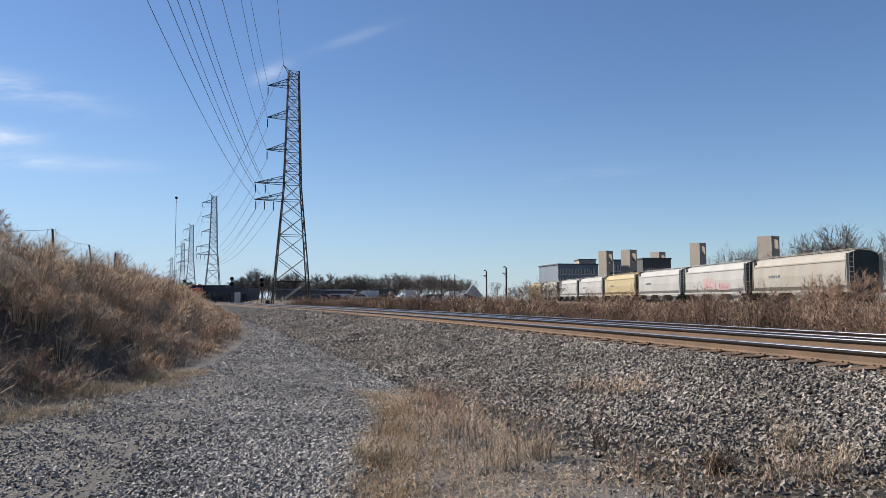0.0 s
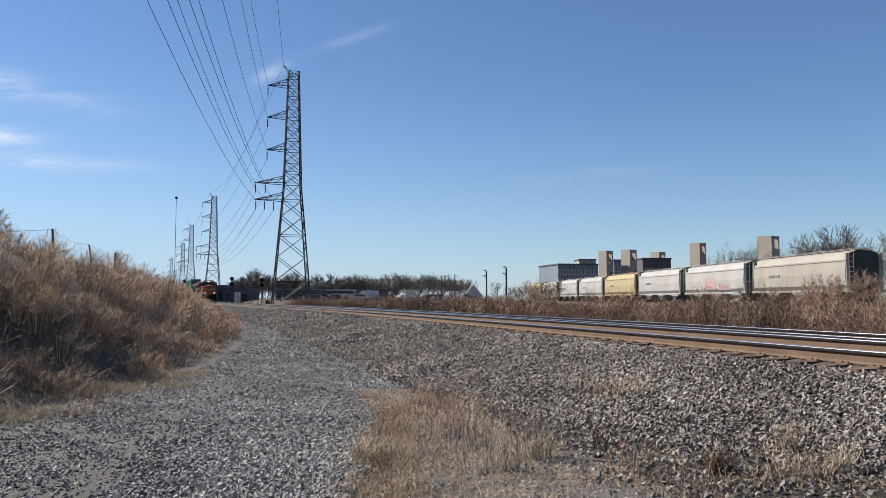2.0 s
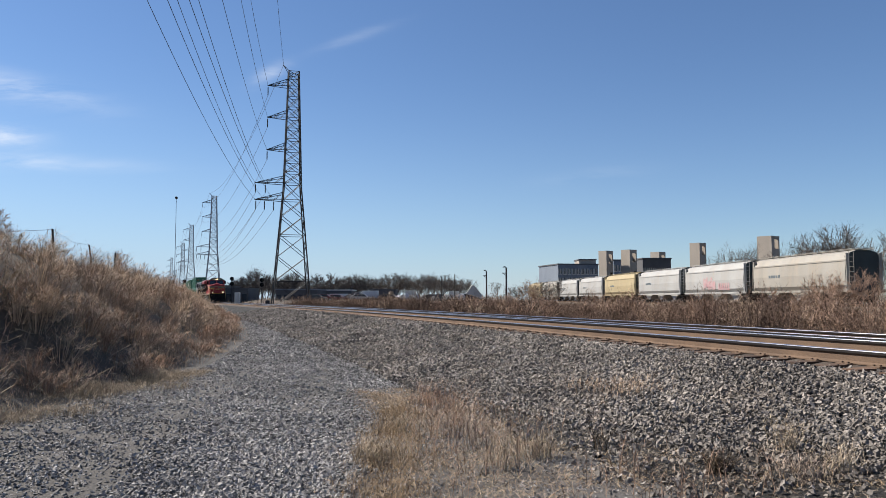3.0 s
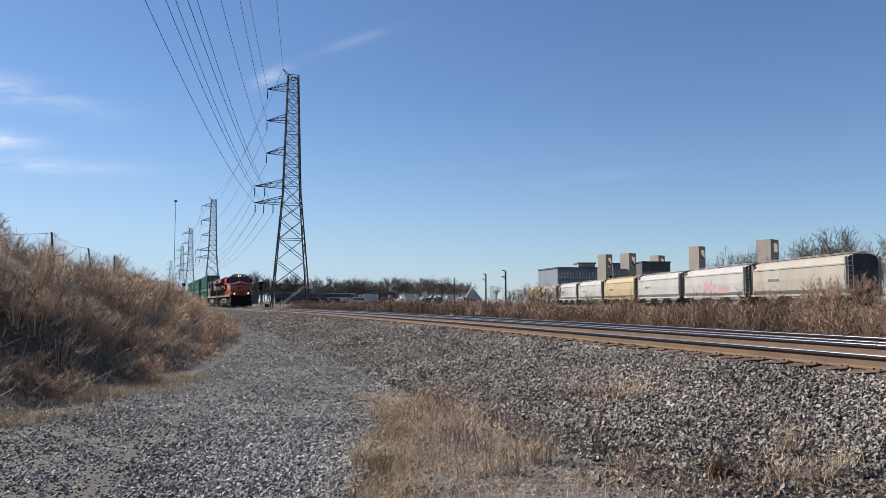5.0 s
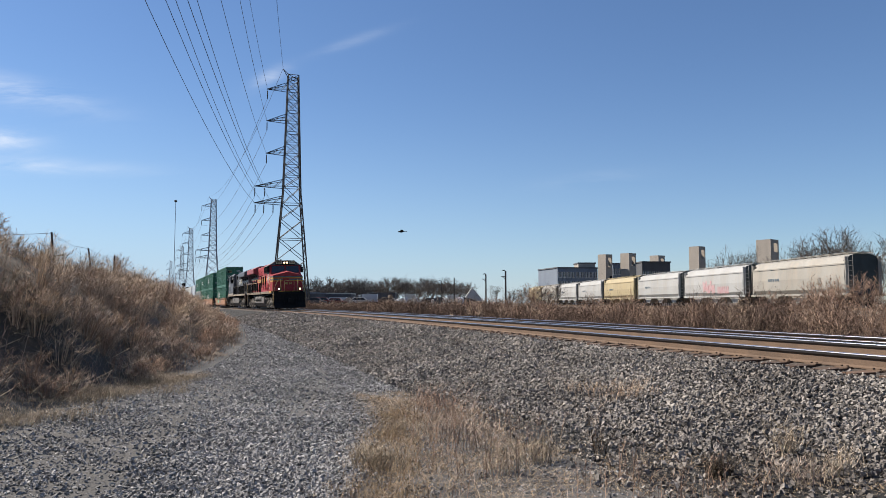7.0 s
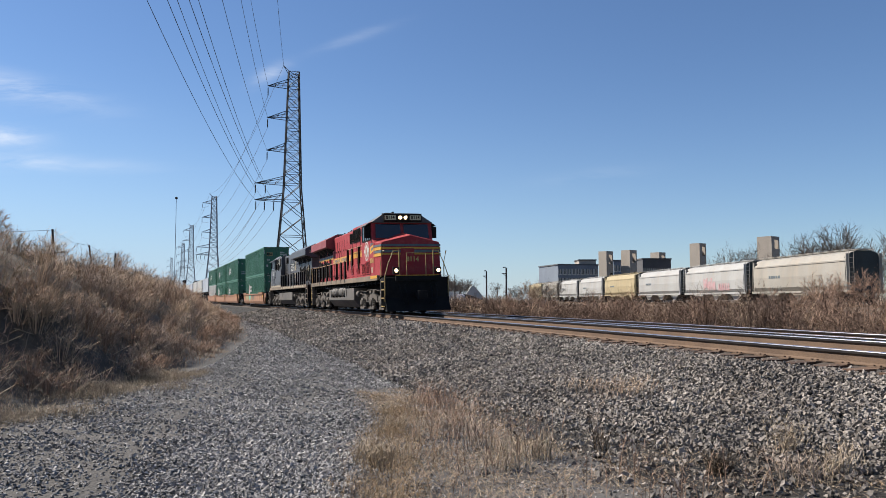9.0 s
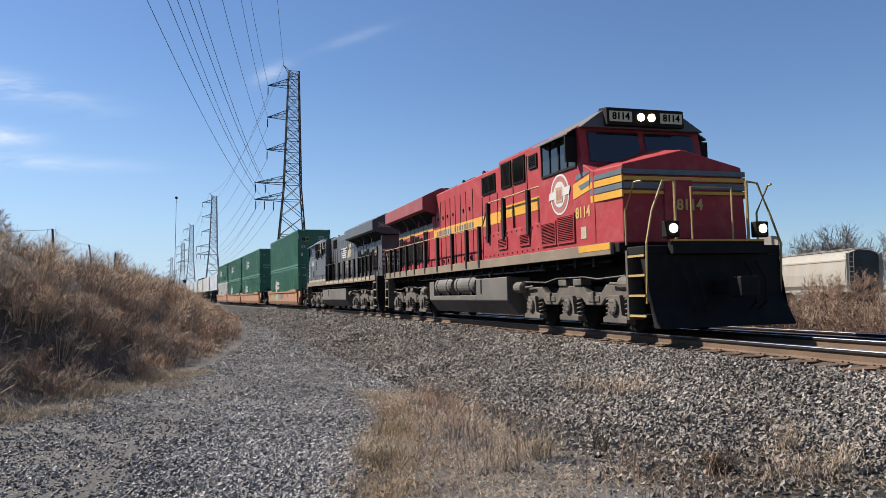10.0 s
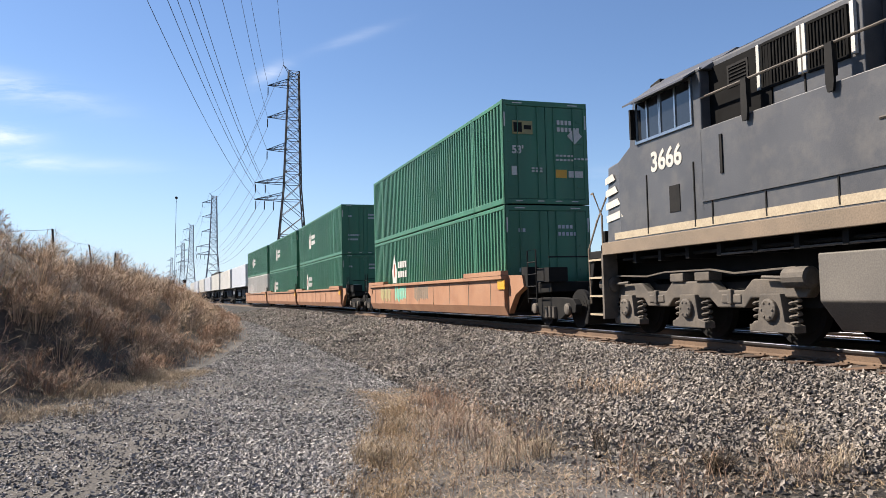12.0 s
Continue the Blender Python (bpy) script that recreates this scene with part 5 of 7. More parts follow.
def clumped(rng, count, s_range, n_fn, power=1.0, cluster=6, spread=0.25):
    """Places along the line in loose clumps; more of them towards s_range[1]."""
    k = count // cluster
    u = rng.random(k) ** power
    s = s_range[1] + (s_range[0] - s_range[1]) * u
    n = n_fn(s, rng.random(k))
    s, n = np.repeat(s, cluster) + rng.normal(0, spread, k * cluster), np.repeat(n, cluster) + rng.normal(0, spread, k * cluster)
    x, y = from_line(s, n)
    return np.stack([x, y, height(x, y) - 0.02], -1), s, n


def patch(s, u):
    left = np.interp(s, [-16, -13, -10, -8.6, -6], [-6.3, -6.7, -7.5, -8.0, -8.6])
    right = np.interp(s, [-16, -13.6, -10, -8.5, -7, -5], [-5.9, -5.1, -4.8, -4.2, -3.7, -3.5])
    return left + (right - left) * u


def bushes(rng, centre, radius, tall, count, width, twigs, sweep=0.0):
    """Rounded shrubs of many thin arching stems: each fans out from its own foot. centre (N,3); radius, tall, width (N,)."""
    c, r, t, w = (np.repeat(q, count, 0) for q in (centre, radius, tall, width))
    n = len(c)
    a = rng.uniform(0, 2 * np.pi, n)
    out = np.sqrt(rng.random(n)) * 0.98
    foot = c + np.stack([np.cos(a), np.sin(a), np.zeros(n)], -1) * (r * out * 0.35)[:, None]
    tip_h = t * np.sqrt(1.05 - out ** 2) * rng.uniform(0.72, 1.12, n)
    p2 = c + np.stack([np.cos(a) * r * out + sweep * t, np.sin(a) * r * out, tip_h], -1)
    p1 = foot + (p2 - foot) * 0.55 + np.stack([np.zeros(n), np.zeros(n), 0.16 * t], -1)
    b = rng.uniform(0, 2 * np.pi, n)
    wv = np.stack([np.cos(b), np.sin(b), np.zeros(n)], -1) * (w / 2)[:, None]
    v = np.stack([foot - wv, foot + wv, p1 - wv * 0.7, p1 + wv * 0.7, p2], 1)
    o = np.arange(n)[:, None] * 5
    f = np.concatenate([np.stack([o, o + 1, o + 3], -1), np.stack([o, o + 3, o + 2], -1), np.stack([o + 2, o + 3, o + 4], -1)], 1).reshape(-1, 3)
    vs, fs, off = [v.reshape(-1, 3)], [f], n * 5
    for k in range(twigs):
        u = rng.uniform(0.35, 1.0, n)
        q = np.where((u < 0.55)[:, None], foot + (p1 - foot) * (u / 0.55)[:, None], p1 + (p2 - p1) * ((u - 0.55) / 0.45)[:, None])
        a2 = rng.uniform(0, 2 * np.pi, n)
        d = np.stack([np.cos(a2), np.sin(a2), rng.uniform(-0.2, 0.8, n)], -1) + (p2 - p1) / np.linalg.norm(p2 - p1, axis=1)[:, None] * 0.35
        tip = q + d * (t * rng.uniform(0.1, 0.28, n))[:, None]
        sd = np.stack([-np.sin(a2), np.cos(a2), rng.uniform(-0.4, 0.4, n)], -1) * (w * 0.45)[:, None]
        vs.append(np.stack([q - sd, q + sd, tip], 1).reshape(-1, 3))
        oo = off + np.arange(n)[:, None] * 3
        fs.append(np.concatenate([oo, oo + 1, oo + 2], 1))
        off += n * 3
    return np.concatenate(vs), np.concatenate(fs)


THICKET = mat("dark_thicket_twigs", (0.185, 0.125, 0.09), (0.125, 0.086, 0.066), 0.9, scale=0.2, bump=0, island="island", spec=0.1)
RED_BRUSH = mat("red_brown_brush", (0.44, 0.30, 0.215), (0.31, 0.21, 0.155), 0.9, scale=0.2, bump=0, island="island", spec=0.1)


def build_brush():
    rng = np.random.default_rng(5)
    # undergrowth on the bank beside the path
    b, s, n = clumped(rng, 25000, (-115, -7), lambda s, u: toe(s) - 0.35 - 12.5 * u ** 1.25, 1.8, 9, 0.24)
    up = np.clip((toe(s) - n) / 4, 0, 1)
    far = np.clip(-s / 60, 0, 1)
    h = rng.uniform(0.25, 0.65, len(b)) * (0.6 + 0.5 * up)
    pick = rng.random(len(b))
    for lo, hi, mt, nm, lb, cat, tw in ((0, 0.45, RED_BRUSH, "dry_brush", "tangled dry red-brown undergrowth covering the bank", "brush", 7), (0.45, 0.75, BRUSH_GREY, "grey_brush", "grey-brown twiggy undergrowth on the bank", "brush", 7),
                                        (0.75, 1.0, STRAW, "tall_dry_grass", "bent straw-coloured grass on the bank", "grass", 3)):
        g = (pick >= lo) & (pick < hi)
        stuff(nm, [stems(rng, b[g], h[g], rng.uniform(0.3, 1.5, g.sum()), 0.007 + 0.012 * far[g, None], tw, 0.22)], mt, lb, cat)
    # rounded shrubs that cover it
    u = rng.random(1500) ** 1.7
    s = -9 - 104 * u
    dn = 12.0 * rng.random(1500) ** 1.1
    n = toe(s) - 0.45 - dn
    x, y = from_line(s, n)
    size = rng.uniform(0.32, 0.62, 1500) * np.interp(dn, [0, 2.5], [0.7, 1.15]) * np.interp(s, [-110, -40, -10], [1.5, 1.15, 1.0])
    tall = size * rng.uniform(0.95, 1.5, 1500) * np.interp(s, [-60, -30], [0.85, 1.0])
    c = np.stack([x, y, height(x, y) - 0.03], -1)
    w = 0.006 + 0.016 * np.clip(-s / 60, 0, 1)
    tone = 0.5 + 0.5 * ripple(x, y, 1.5) + np.interp(dn, [0, 4], [-0.35, 0.2]) + rng.normal(0, 0.22, 1500)
    for lo, hi, mt, nm, lb in ((-9, 0.2, RED_BRUSH, "red_brown_shrubs", "low red-brown dead shrubs on the bank"), (0.2, 0.42, BRUSH_GREY, "grey_shrubs", "rounded grey-brown dead shrubs on the bank"),
                               (0.42, 0.95, BRUSH, "tan_shrubs", "rounded tan feathery dead shrubs on the bank"), (0.95, 9, STRAW, "straw_shrubs", "pale straw-coloured feathery clumps on the bank")):
        g = (tone >= lo) & (tone < hi)
        stuff(nm, [bushes(rng, c[g], size[g], tall[g], 36, w[g], 10, 0.15)], mt, lb, "shrubs")
    # pale grass along the foot of the bank
    b, s, n = clumped(rng, 6400, (-20, -9.5), lambda s, u: toe(s) + 0.45 - 0.9 * u, 1.1, 32, 0.11)
    b[:, 2] += 0.03
    stuff("verge_grass", [stems(rng, b, rng.uniform(0.07, 0.22, len(b)), rng.uniform(0.6, 2.4, len(b)), 0.006, 1, 0.3, 0.35)], STRAW, "pale matted grass along the foot of the bank", "grass")
    # fallen pale canes on the bank
    k = 150
    b, s, n = clumped(rng, k, (-19, -9), lambda s, u: toe(s) - 0.2 - 2.2 * u, 1.0, 1, 0.1)
    m = Mesh()
    for p in b:
        a, ln = rng.uniform(0, 6.28), rng.uniform(0.12, 0.42)
        q = Vector(p) + Vector((0, 0, rng.uniform(0.1, 0.4)))
        m.tube([q, q + Vector((math.cos(a) * ln, math.sin(a) * ln, rng.uniform(-0.05, 0.25)))], 0.0045, 3)
    tagged(part("fallen_canes", m, STRAW), "pale broken canes lying in the brush", "canes", kind="stuff")
    # grass patch at the foot of the ballast
    b, s, n = clumped(rng, 27000, (-15.6, -5), patch, 0.8, 24, 0.17)
    thin = 0.62 + 0.75 * ripple(b[:, 0], b[:, 1], 0.55) + 0.3 * ripple(b[:, 0], b[:, 1], 0.2) + np.interp(s, [-15, -12, -8], [-0.15, 0.0, 0.12])
    b = b[rng.random(len(b)) < np.clip(thin, 0.05, 1)]
    b[:, 2] += 0.035
    pick = rng.random(len(b))
    rust = mat("rust_straw", (0.40, 0.29, 0.18), (0.31, 0.22, 0.135), 0.85, scale=0.7, bump=0, island="island", spec=0.1)
    for lo, hi, mt, nm, lb in ((0, 0.38, STRAW, "dry_grass", "flattened straw-coloured dead grass at the ballast foot"), (0.38, 0.62, rust, "rusty_grass", "flattened rusty-tan dead grass at the ballast foot"), (0.62, 1, BRUSH_GREY, "grey_grass", "flattened grey dead stalks at the ballast foot")):
        g = (pick >= lo) & (pick < hi)
        stuff(nm, [stems(rng, b[g], rng.uniform(0.02, 0.085, g.sum()), rng.uniform(1.5, 4.5, g.sum()), 0.0065, 1, 0.5, 0.12)], mt, lb, "grass")
    b, s, n = clumped(rng, 2600, (-13.2, -6.5), lambda s, u: patch(s, 0.01 + 0.2 * u), 0.9, 60, 0.11)
    stuff("grass_tufts", [stems(rng, b, rng.uniform(0.07, 0.24, len(b)), rng.uniform(0.2, 1.2, len(b)), 0.0045, 4, 0.2)], rust, "upright rusty-tan grass tufts", "grass")
    b, s, n = clumped(rng, 700, (-14.0, -6.0), lambda s, u: patch(s, 0.2 + 0.6 * u), 0.9, 10, 0.12)
    stuff("dead_stalks", [stems(rng, b, rng.uniform(0.15, 0.5, len(b)), rng.uniform(0.1, 0.6, len(b)), 0.006, 6, 0.15)], RED_BRUSH, "thin upright red-brown dead stalks", "weeds")
    # rough ground beyond the tracks
    b, s, n = clumped(rng, 13000, (-120, -2), lambda s, u: 7.0 + (15 + np.clip(-s, 0, 60) * 0.1) * u ** 1.3, 1.1, 11, 0.4)
    far = np.clip(-s / 60, 0, 1.5)
    stuff("bramble", [stems(rng, b, rng.uniform(0.5, 1.4, len(b)), rng.uniform(0.2, 0.9, len(b)), 0.008 + 0.013 * far[:, None], 7, 0.24)], THICKET, "dark bare brambles beyond the tracks", "brush")
    u = rng.random(1100)
    s = 6 - 126 * u
    dn = 15 * rng.random(1100) ** 1.2
    n = 7.4 + dn
    x, y = from_line(s, n)
    size = rng.uniform(0.6, 1.15, 1100) * np.interp(s, [-110, -40], [1.3, 1.0])
    tall = size * rng.uniform(1.3, 2.0, 1100) * np.interp(s, [-100, -60, -40, -12, 4], [0.72, 0.88, 1.02, 1.1, 1.55])
    c = np.stack([x, y, height(x, y) - 0.04], -1)
    w = 0.008 + 0.016 * np.clip(-s / 60, 0, 1.3)
    tone = 0.5 + 0.4 * ripple(x, y, 2.2) + rng.normal(0, 0.25, 1100)
    for lo, hi, mt, nm, lb in ((-9, 0.75, THICKET, "thicket", "rounded red-brown winter thicket beyond the tracks"), (0.75, 1.05, RED_BRUSH, "brown_thicket", "red-brown bare thicket beyond the tracks"), (1.05, 9, BRUSH, "tan_thicket", "tan dry thicket beyond the tracks")):
        g = (tone >= lo) & (tone < hi)
        stuff(nm, [bushes(rng, c[g], size[g], tall[g], 32, w[g], 10)], mt, lb, "shrubs")
    # distant scrub, as far as the woods
    x = rng.uniform(-230, 120, 9000)
    y = rng.uniform(120, 420, 9000)
    _, n = line_coords(x, y)
    ok = (n > 10) & (np.abs(hopper_side(x, y)) > 5)
    x, y = x[ok], y[ok]
    base = np.stack([x, y, height(x, y)], -1)
    stuff("distant_scrub", [stems(rng, base, rng.uniform(0.4, 1.2, len(x)), rng.uniform(0.1, 0.5, len(x)), 0.16, 4, 0.5)], BRUSH_GREY, "low grey-brown scrub across the flat land", "scrub")


def grow(rng, m, p, d, ln, r, level, sides, thin=0.0):
    r = max(r, thin)
    bend = Vector((rng.uniform(-1, 1), rng.uniform(-1, 1), rng.uniform(-0.3, 0.8))) * 0.18
    mid = p + d * ln * 0.5 + bend * ln * 0.3
    end = p + (d + bend).normalized() * ln
    m.tube([p, mid, end], r, sides, max(r * 0.55, thin * 0.8))
    if level == 0:
        for k in range(7):
            q = p.lerp(end, rng.uniform(0.2, 1.0))
            e = q + (d * 0.7 + Vector((rng.uniform(-1, 1), rng.uniform(-1, 1), rng.uniform(-0.2, 0.9)))) * ln * rng.uniform(0.35, 0.8)
            w = Vector((rng.uniform(-1, 1), rng.uniform(-1, 1), rng.uniform(-1, 1))).normalized() * max(thin * 0.75, r * 0.5)
            m.add([q - w, q + w, e], [(0, 1, 2)])
        return
    for k in range(rng.choice((3, 4)) if level > 1 else 4):
        t = rng.uniform(0.35, 1.0)
        q = p.lerp(end, t)
        a = rng.uniform(0, 6.28)
        side = d.cross(Vector((math.cos(a), math.sin(a), 0.2))).normalized()
        nd = (d * rng.uniform(0.5, 0.9) + side * rng.uniform(0.4, 0.85) + Vector((0, 0, 0.15))).normalized()
        grow(rng, m, q, nd, ln * rng.uniform(0.5, 0.78), r * 0.5, level - 1, sides if level > 2 else 3, thin)


def bare_tree(seed, hgt, label, levels=5, material=BARK, thick=0.018, thin=0.0, bole=0.3):
    rng = random.Random(seed)
    t = thing("bare_tree", label, "tree", "bare trees")
    trunk = Mesh()
    top = hgt * bole
    trunk.tube([(0, 0, -0.2), (0.05 * hgt * rng.uniform(-0.5, 0.5), 0, top * 0.5), (0, 0.02 * hgt, top)], hgt * thick, 7, hgt * thick * 0.75)
    part("trunk", trunk, material, t)
    crown = Mesh()
    for k in range(5):
        a = k * 1.257 + rng.uniform(-0.4, 0.4)
        tilt = rng.uniform(0.15, 0.75)
        d = Vector((math.cos(a) * tilt, math.sin(a) * tilt, 1)).normalized()
        grow(rng, crown, Vector((0, 0.02 * hgt, top * rng.uniform(0.75, 1.0))), d, hgt * rng.uniform(0.24, 0.34), hgt * thick * 0.55, levels - 2, 4, thin)
    part("crown", crown, material, t, "bare leafless branches")
    return t


def build_trees():
    rng = random.Random(11)
    FAR_BARK = mat("hazy_bark", (0.11, 0.096, 0.09), (0.08, 0.072, 0.068), 0.9, bump=0)
    kinds = [bare_tree(21 + i, 12.0, "leafless grey-brown winter tree in the distance", 4, FAR_BARK, 0.014, 0.06, 0.15) for i in range(4)]
    kinds += [bare_tree(31 + i, 12.0, "leafless winter tree behind the parked cars", 5, BARK, 0.013, 0.017, 0.2) for i in range(4)]
    spots = []
    for k in range(120):
        u = 420 + k * 3.4 + rng.uniform(-4, 4)
        d = rng.uniform(330, 440)
        spots.append(((u - 784) / 1339 * d, d, 1.3 * rng.uniform(0.75, 1.2) * (1.25 if 440 < u < 480 else 1.0)))
    for u, d, k in ((1262, 165, 0.75), (1290, 150, 1.0), (1318, 150, 1.1), (1345, 165, 0.9), (1395, 160, 0.95), (1415, 150, 1.1), (1442, 145, 1.2), (1466, 140, 1.3), (1492, 135, 1.25), (1518, 140, 1.2), (1545, 150, 1.0),
                    (1210, 190, 0.7), (1235, 185, 0.75), (1195, 200, 0.6), (905, 120, 0.33), (925, 115, 0.36), (948, 110, 0.4), (968, 105, 0.42), (985, 140, 0.5), (880, 180, 0.45)):
        spots.append(((u - 784) / 1339 * d, d, k * (1.3 if u > 1190 else 1.1)))
    for i, (x, y, k) in enumerate(spots):
        first = i < 4 or 72 <= i < 76
        base = kinds[i % 4] if i < 72 else kinds[4 + (i - 72) % 4]
        m = Matrix.Translation((x, y, ground_at(x, y))) @ Matrix.Rotation(rng.uniform(0, 6.28), 4, "Z")
        if first:
            base.matrix_basis = m
            base.scale = (k, k, k)
        else:
            o = copy_thing(base, m)
            o.scale = (k * rng.uniform(0.9, 1.2), k * rng.uniform(0.9, 1.2), k)
    # bare shrubs near the line and on the bank
    sh = [bare_tree(41 + i, 2.4, "bare twiggy shrub among dry brush", 5, RED_BRUSH, 0.01, 0.005) for i in range(2)]
    places = [(905, 520, 44, 1.0), (940, 520, 40, 1.1), (965, 520, 42, 0.9), (1370, 520, 34, 0.95), (1410, 520, 30, 1.0), (1450, 520, 29, 1.2), (1480, 520, 27, 1.25), (1535, 520, 26, 1.2), (1290, 520, 40, 0.8), (1240, 520, 44, 0.7), (1050, 520, 50, 0.7),
              (205, 0, 34, 0.75), (215, 0, 36, 0.55), (8, 0, 19, 0.45), (25, 0, 20, 0.35), (-12, 0, 18, 0.5), (240, 0, 45, 0.6), (120, 0, 27, 0.35)]
    for i, (u, _, d, k) in enumerate(places):
        x, y = (u - 784) / 1339 * d, d
        m = Matrix.Translation((x, y, ground_at(x, y))) @ Matrix.Rotation(i * 2.1, 4, "Z")
        ob = sh[i] if i < 2 else copy_thing(sh[i % 2], m)
        ob.matrix_basis = m
        ob.scale = (k, k, k)
        tagged(ob, "bare twiggy shrub among dry brush", "shrub", "bare shrubs")
        ob.name = "shrub"


def weed_plant(seed, hgt, spreadw, count, material, label, x, y, twigs=7):
    rng = np.random.default_rng(seed)
    base = np.zeros((count, 3))
    base[:, :2] = rng.normal(0, spreadw, (count, 2))
    v, f = stems(rng, base, rng.uniform(0.5, 1.0, count) * hgt, rng.uniform(0.1, 0.7, count), 0.007, twigs, 0.22)
    ob = new("weed", raw_mesh("weed", v, f, material))
    ob.matrix_basis = Matrix.Translation((x, y, ground_at(x, y)))
    return tagged(ob, label, "weed", "foreground weeds", "stuff")


def at_pix(u, v, z=0.0):
    for _ in range(6):
        d = (1.6 - z) * 1339 / (v - 530)
        z = ground_at((u - 784) / 1339 * d, d)
    return (u - 784) / 1339 * d, d


def build_weeds():
    dark = mat("dark_weed", (0.11, 0.085, 0.06), (0.075, 0.058, 0.042), 0.9, bump=0, island="island", spec=0.1)
    for i, (u, v, h, sp, c, mt, lb) in enumerate((
            (1262, 838, 0.24, 0.05, 130, dark, "low dark dead bush on the gravel"), (1062, 800, 0.45, 0.04, 22, dark, "dark thin dead weed stalks"),
            (1052, 795, 0.75, 0.03, 8, BRUSH_GREY, "tall thin grey weed stalk"), (840, 790, 0.5, 0.12, 40, BRUSH_GREY, "grey twiggy dead weed"), (790, 770, 0.42, 0.1, 34, BRUSH_GREY, "grey twiggy dead weed"),
            (890, 830, 0.4, 0.1, 50, STRAW, "straw-coloured dead weed in matted grass"), (950, 810, 0.38, 0.12, 60, STRAW, "straw-coloured dead weed in matted grass"), (670, 820, 0.3, 0.13, 160, STRAW, "bushy tan grass clump"), (700, 760, 0.22, 0.14, 120, STRAW, "bushy tan grass clump"),
            (1385, 800, 0.4, 0.08, 60, STRAW, "straw-coloured dead weed on the ballast"), (1470, 840, 0.35, 0.09, 50, STRAW, "straw-coloured dead weed on the ballast"), (1410, 850, 0.3, 0.12, 70, BRUSH_GREY, "grey twiggy dead weed"),
            (1080, 690, 0.3, 0.25, 60, BRUSH, "sparse brown weed on the ballast slope"), (1030, 690, 0.3, 0.2, 40, BRUSH, "sparse brown weed on the ballast slope"), (1120, 690, 0.35, 0.2, 50, BRUSH, "sparse brown weed on the ballast slope"),
            (265, 672, 0.35, 0.2, 140, STRAW, "pale rounded grass clump at the bank foot"), (170, 700, 0.32, 0.25, 160, STRAW, "pale rounded grass clump at the bank foot"), (310, 690, 0.22, 0.2, 100, STRAW, "pale rounded grass clump at the bank foot"), (130, 735, 0.2, 0.25, 140, STRAW, "pale rounded grass clump at the bank foot"))):
        x, y = at_pix(u, v)
        weed_plant(100 + i, h, sp, c, mt, lb, x, y)


# ---------------------------------------------------------------- loose stone
def stones(rng, s, n, size, flat, lift):
    x, y = from_line(s, n)
    k = len(x)
    ang = np.repeat(np.arange(3)[None] * 2.094, k, 0) + rng.uniform(-0.5, 0.5, (k, 3))
    ring = np.stack([np.cos(ang), np.sin(ang)], -1) * rng.uniform(0.8, 1.35, (k, 3, 1))
    twist = rng.uniform(-0.6, 0.6, (k, 1))
    lid = np.stack([np.cos(ang + twist), np.sin(ang + twist)], -1) * rng.uniform(0.4, 1.0, (k, 3, 1))
    v = np.concatenate([np.concatenate([ring, np.full((k, 3, 1), -1.0)], -1), np.concatenate([lid, rng.uniform(0.4, 1.0, (k, 3, 1))], -1)], 1)
    v *= (size * rng.uniform(0.7, 1.3, k))[:, None, None] * np.stack([rng.uniform(0.8, 1.4, k), rng.uniform(0.7, 1.1, k), np.full(k, flat)], -1)[:, None, :]
    a, b, c = rng.uniform(0, 6.28, k), rng.normal(0, 0.7, k), rng.normal(0, 0.7, k)
    y1, z1 = v[..., 1] * np.cos(b)[:, None] - v[..., 2] * np.sin(b)[:, None], v[..., 1] * np.sin(b)[:, None] + v[..., 2] * np.cos(b)[:, None]
    x1, z2 = v[..., 0] * np.cos(c)[:, None] + z1 * np.sin(c)[:, None], -v[..., 0] * np.sin(c)[:, None] + z1 * np.cos(c)[:, None]
    x2, y2 = x1 * np.cos(a)[:, None] - y1 * np.sin(a)[:, None], x1 * np.sin(a)[:, None] + y1 * np.cos(a)[:, None]
    p = np.stack([x2 + x[:, None], y2 + y[:, None], z2 + (height(x, y) + lift + size * flat * 0.25)[:, None]], -1)
    f = np.array([(3, 4, 5), (0, 1, 4), (0, 4, 3), (1, 2, 5), (1, 5, 4), (2, 0, 3), (2, 3, 5)])
    return p.reshape(-1, 3), (f[None] + np.arange(k)[:, None, None] * 6).reshape(-1, 3)


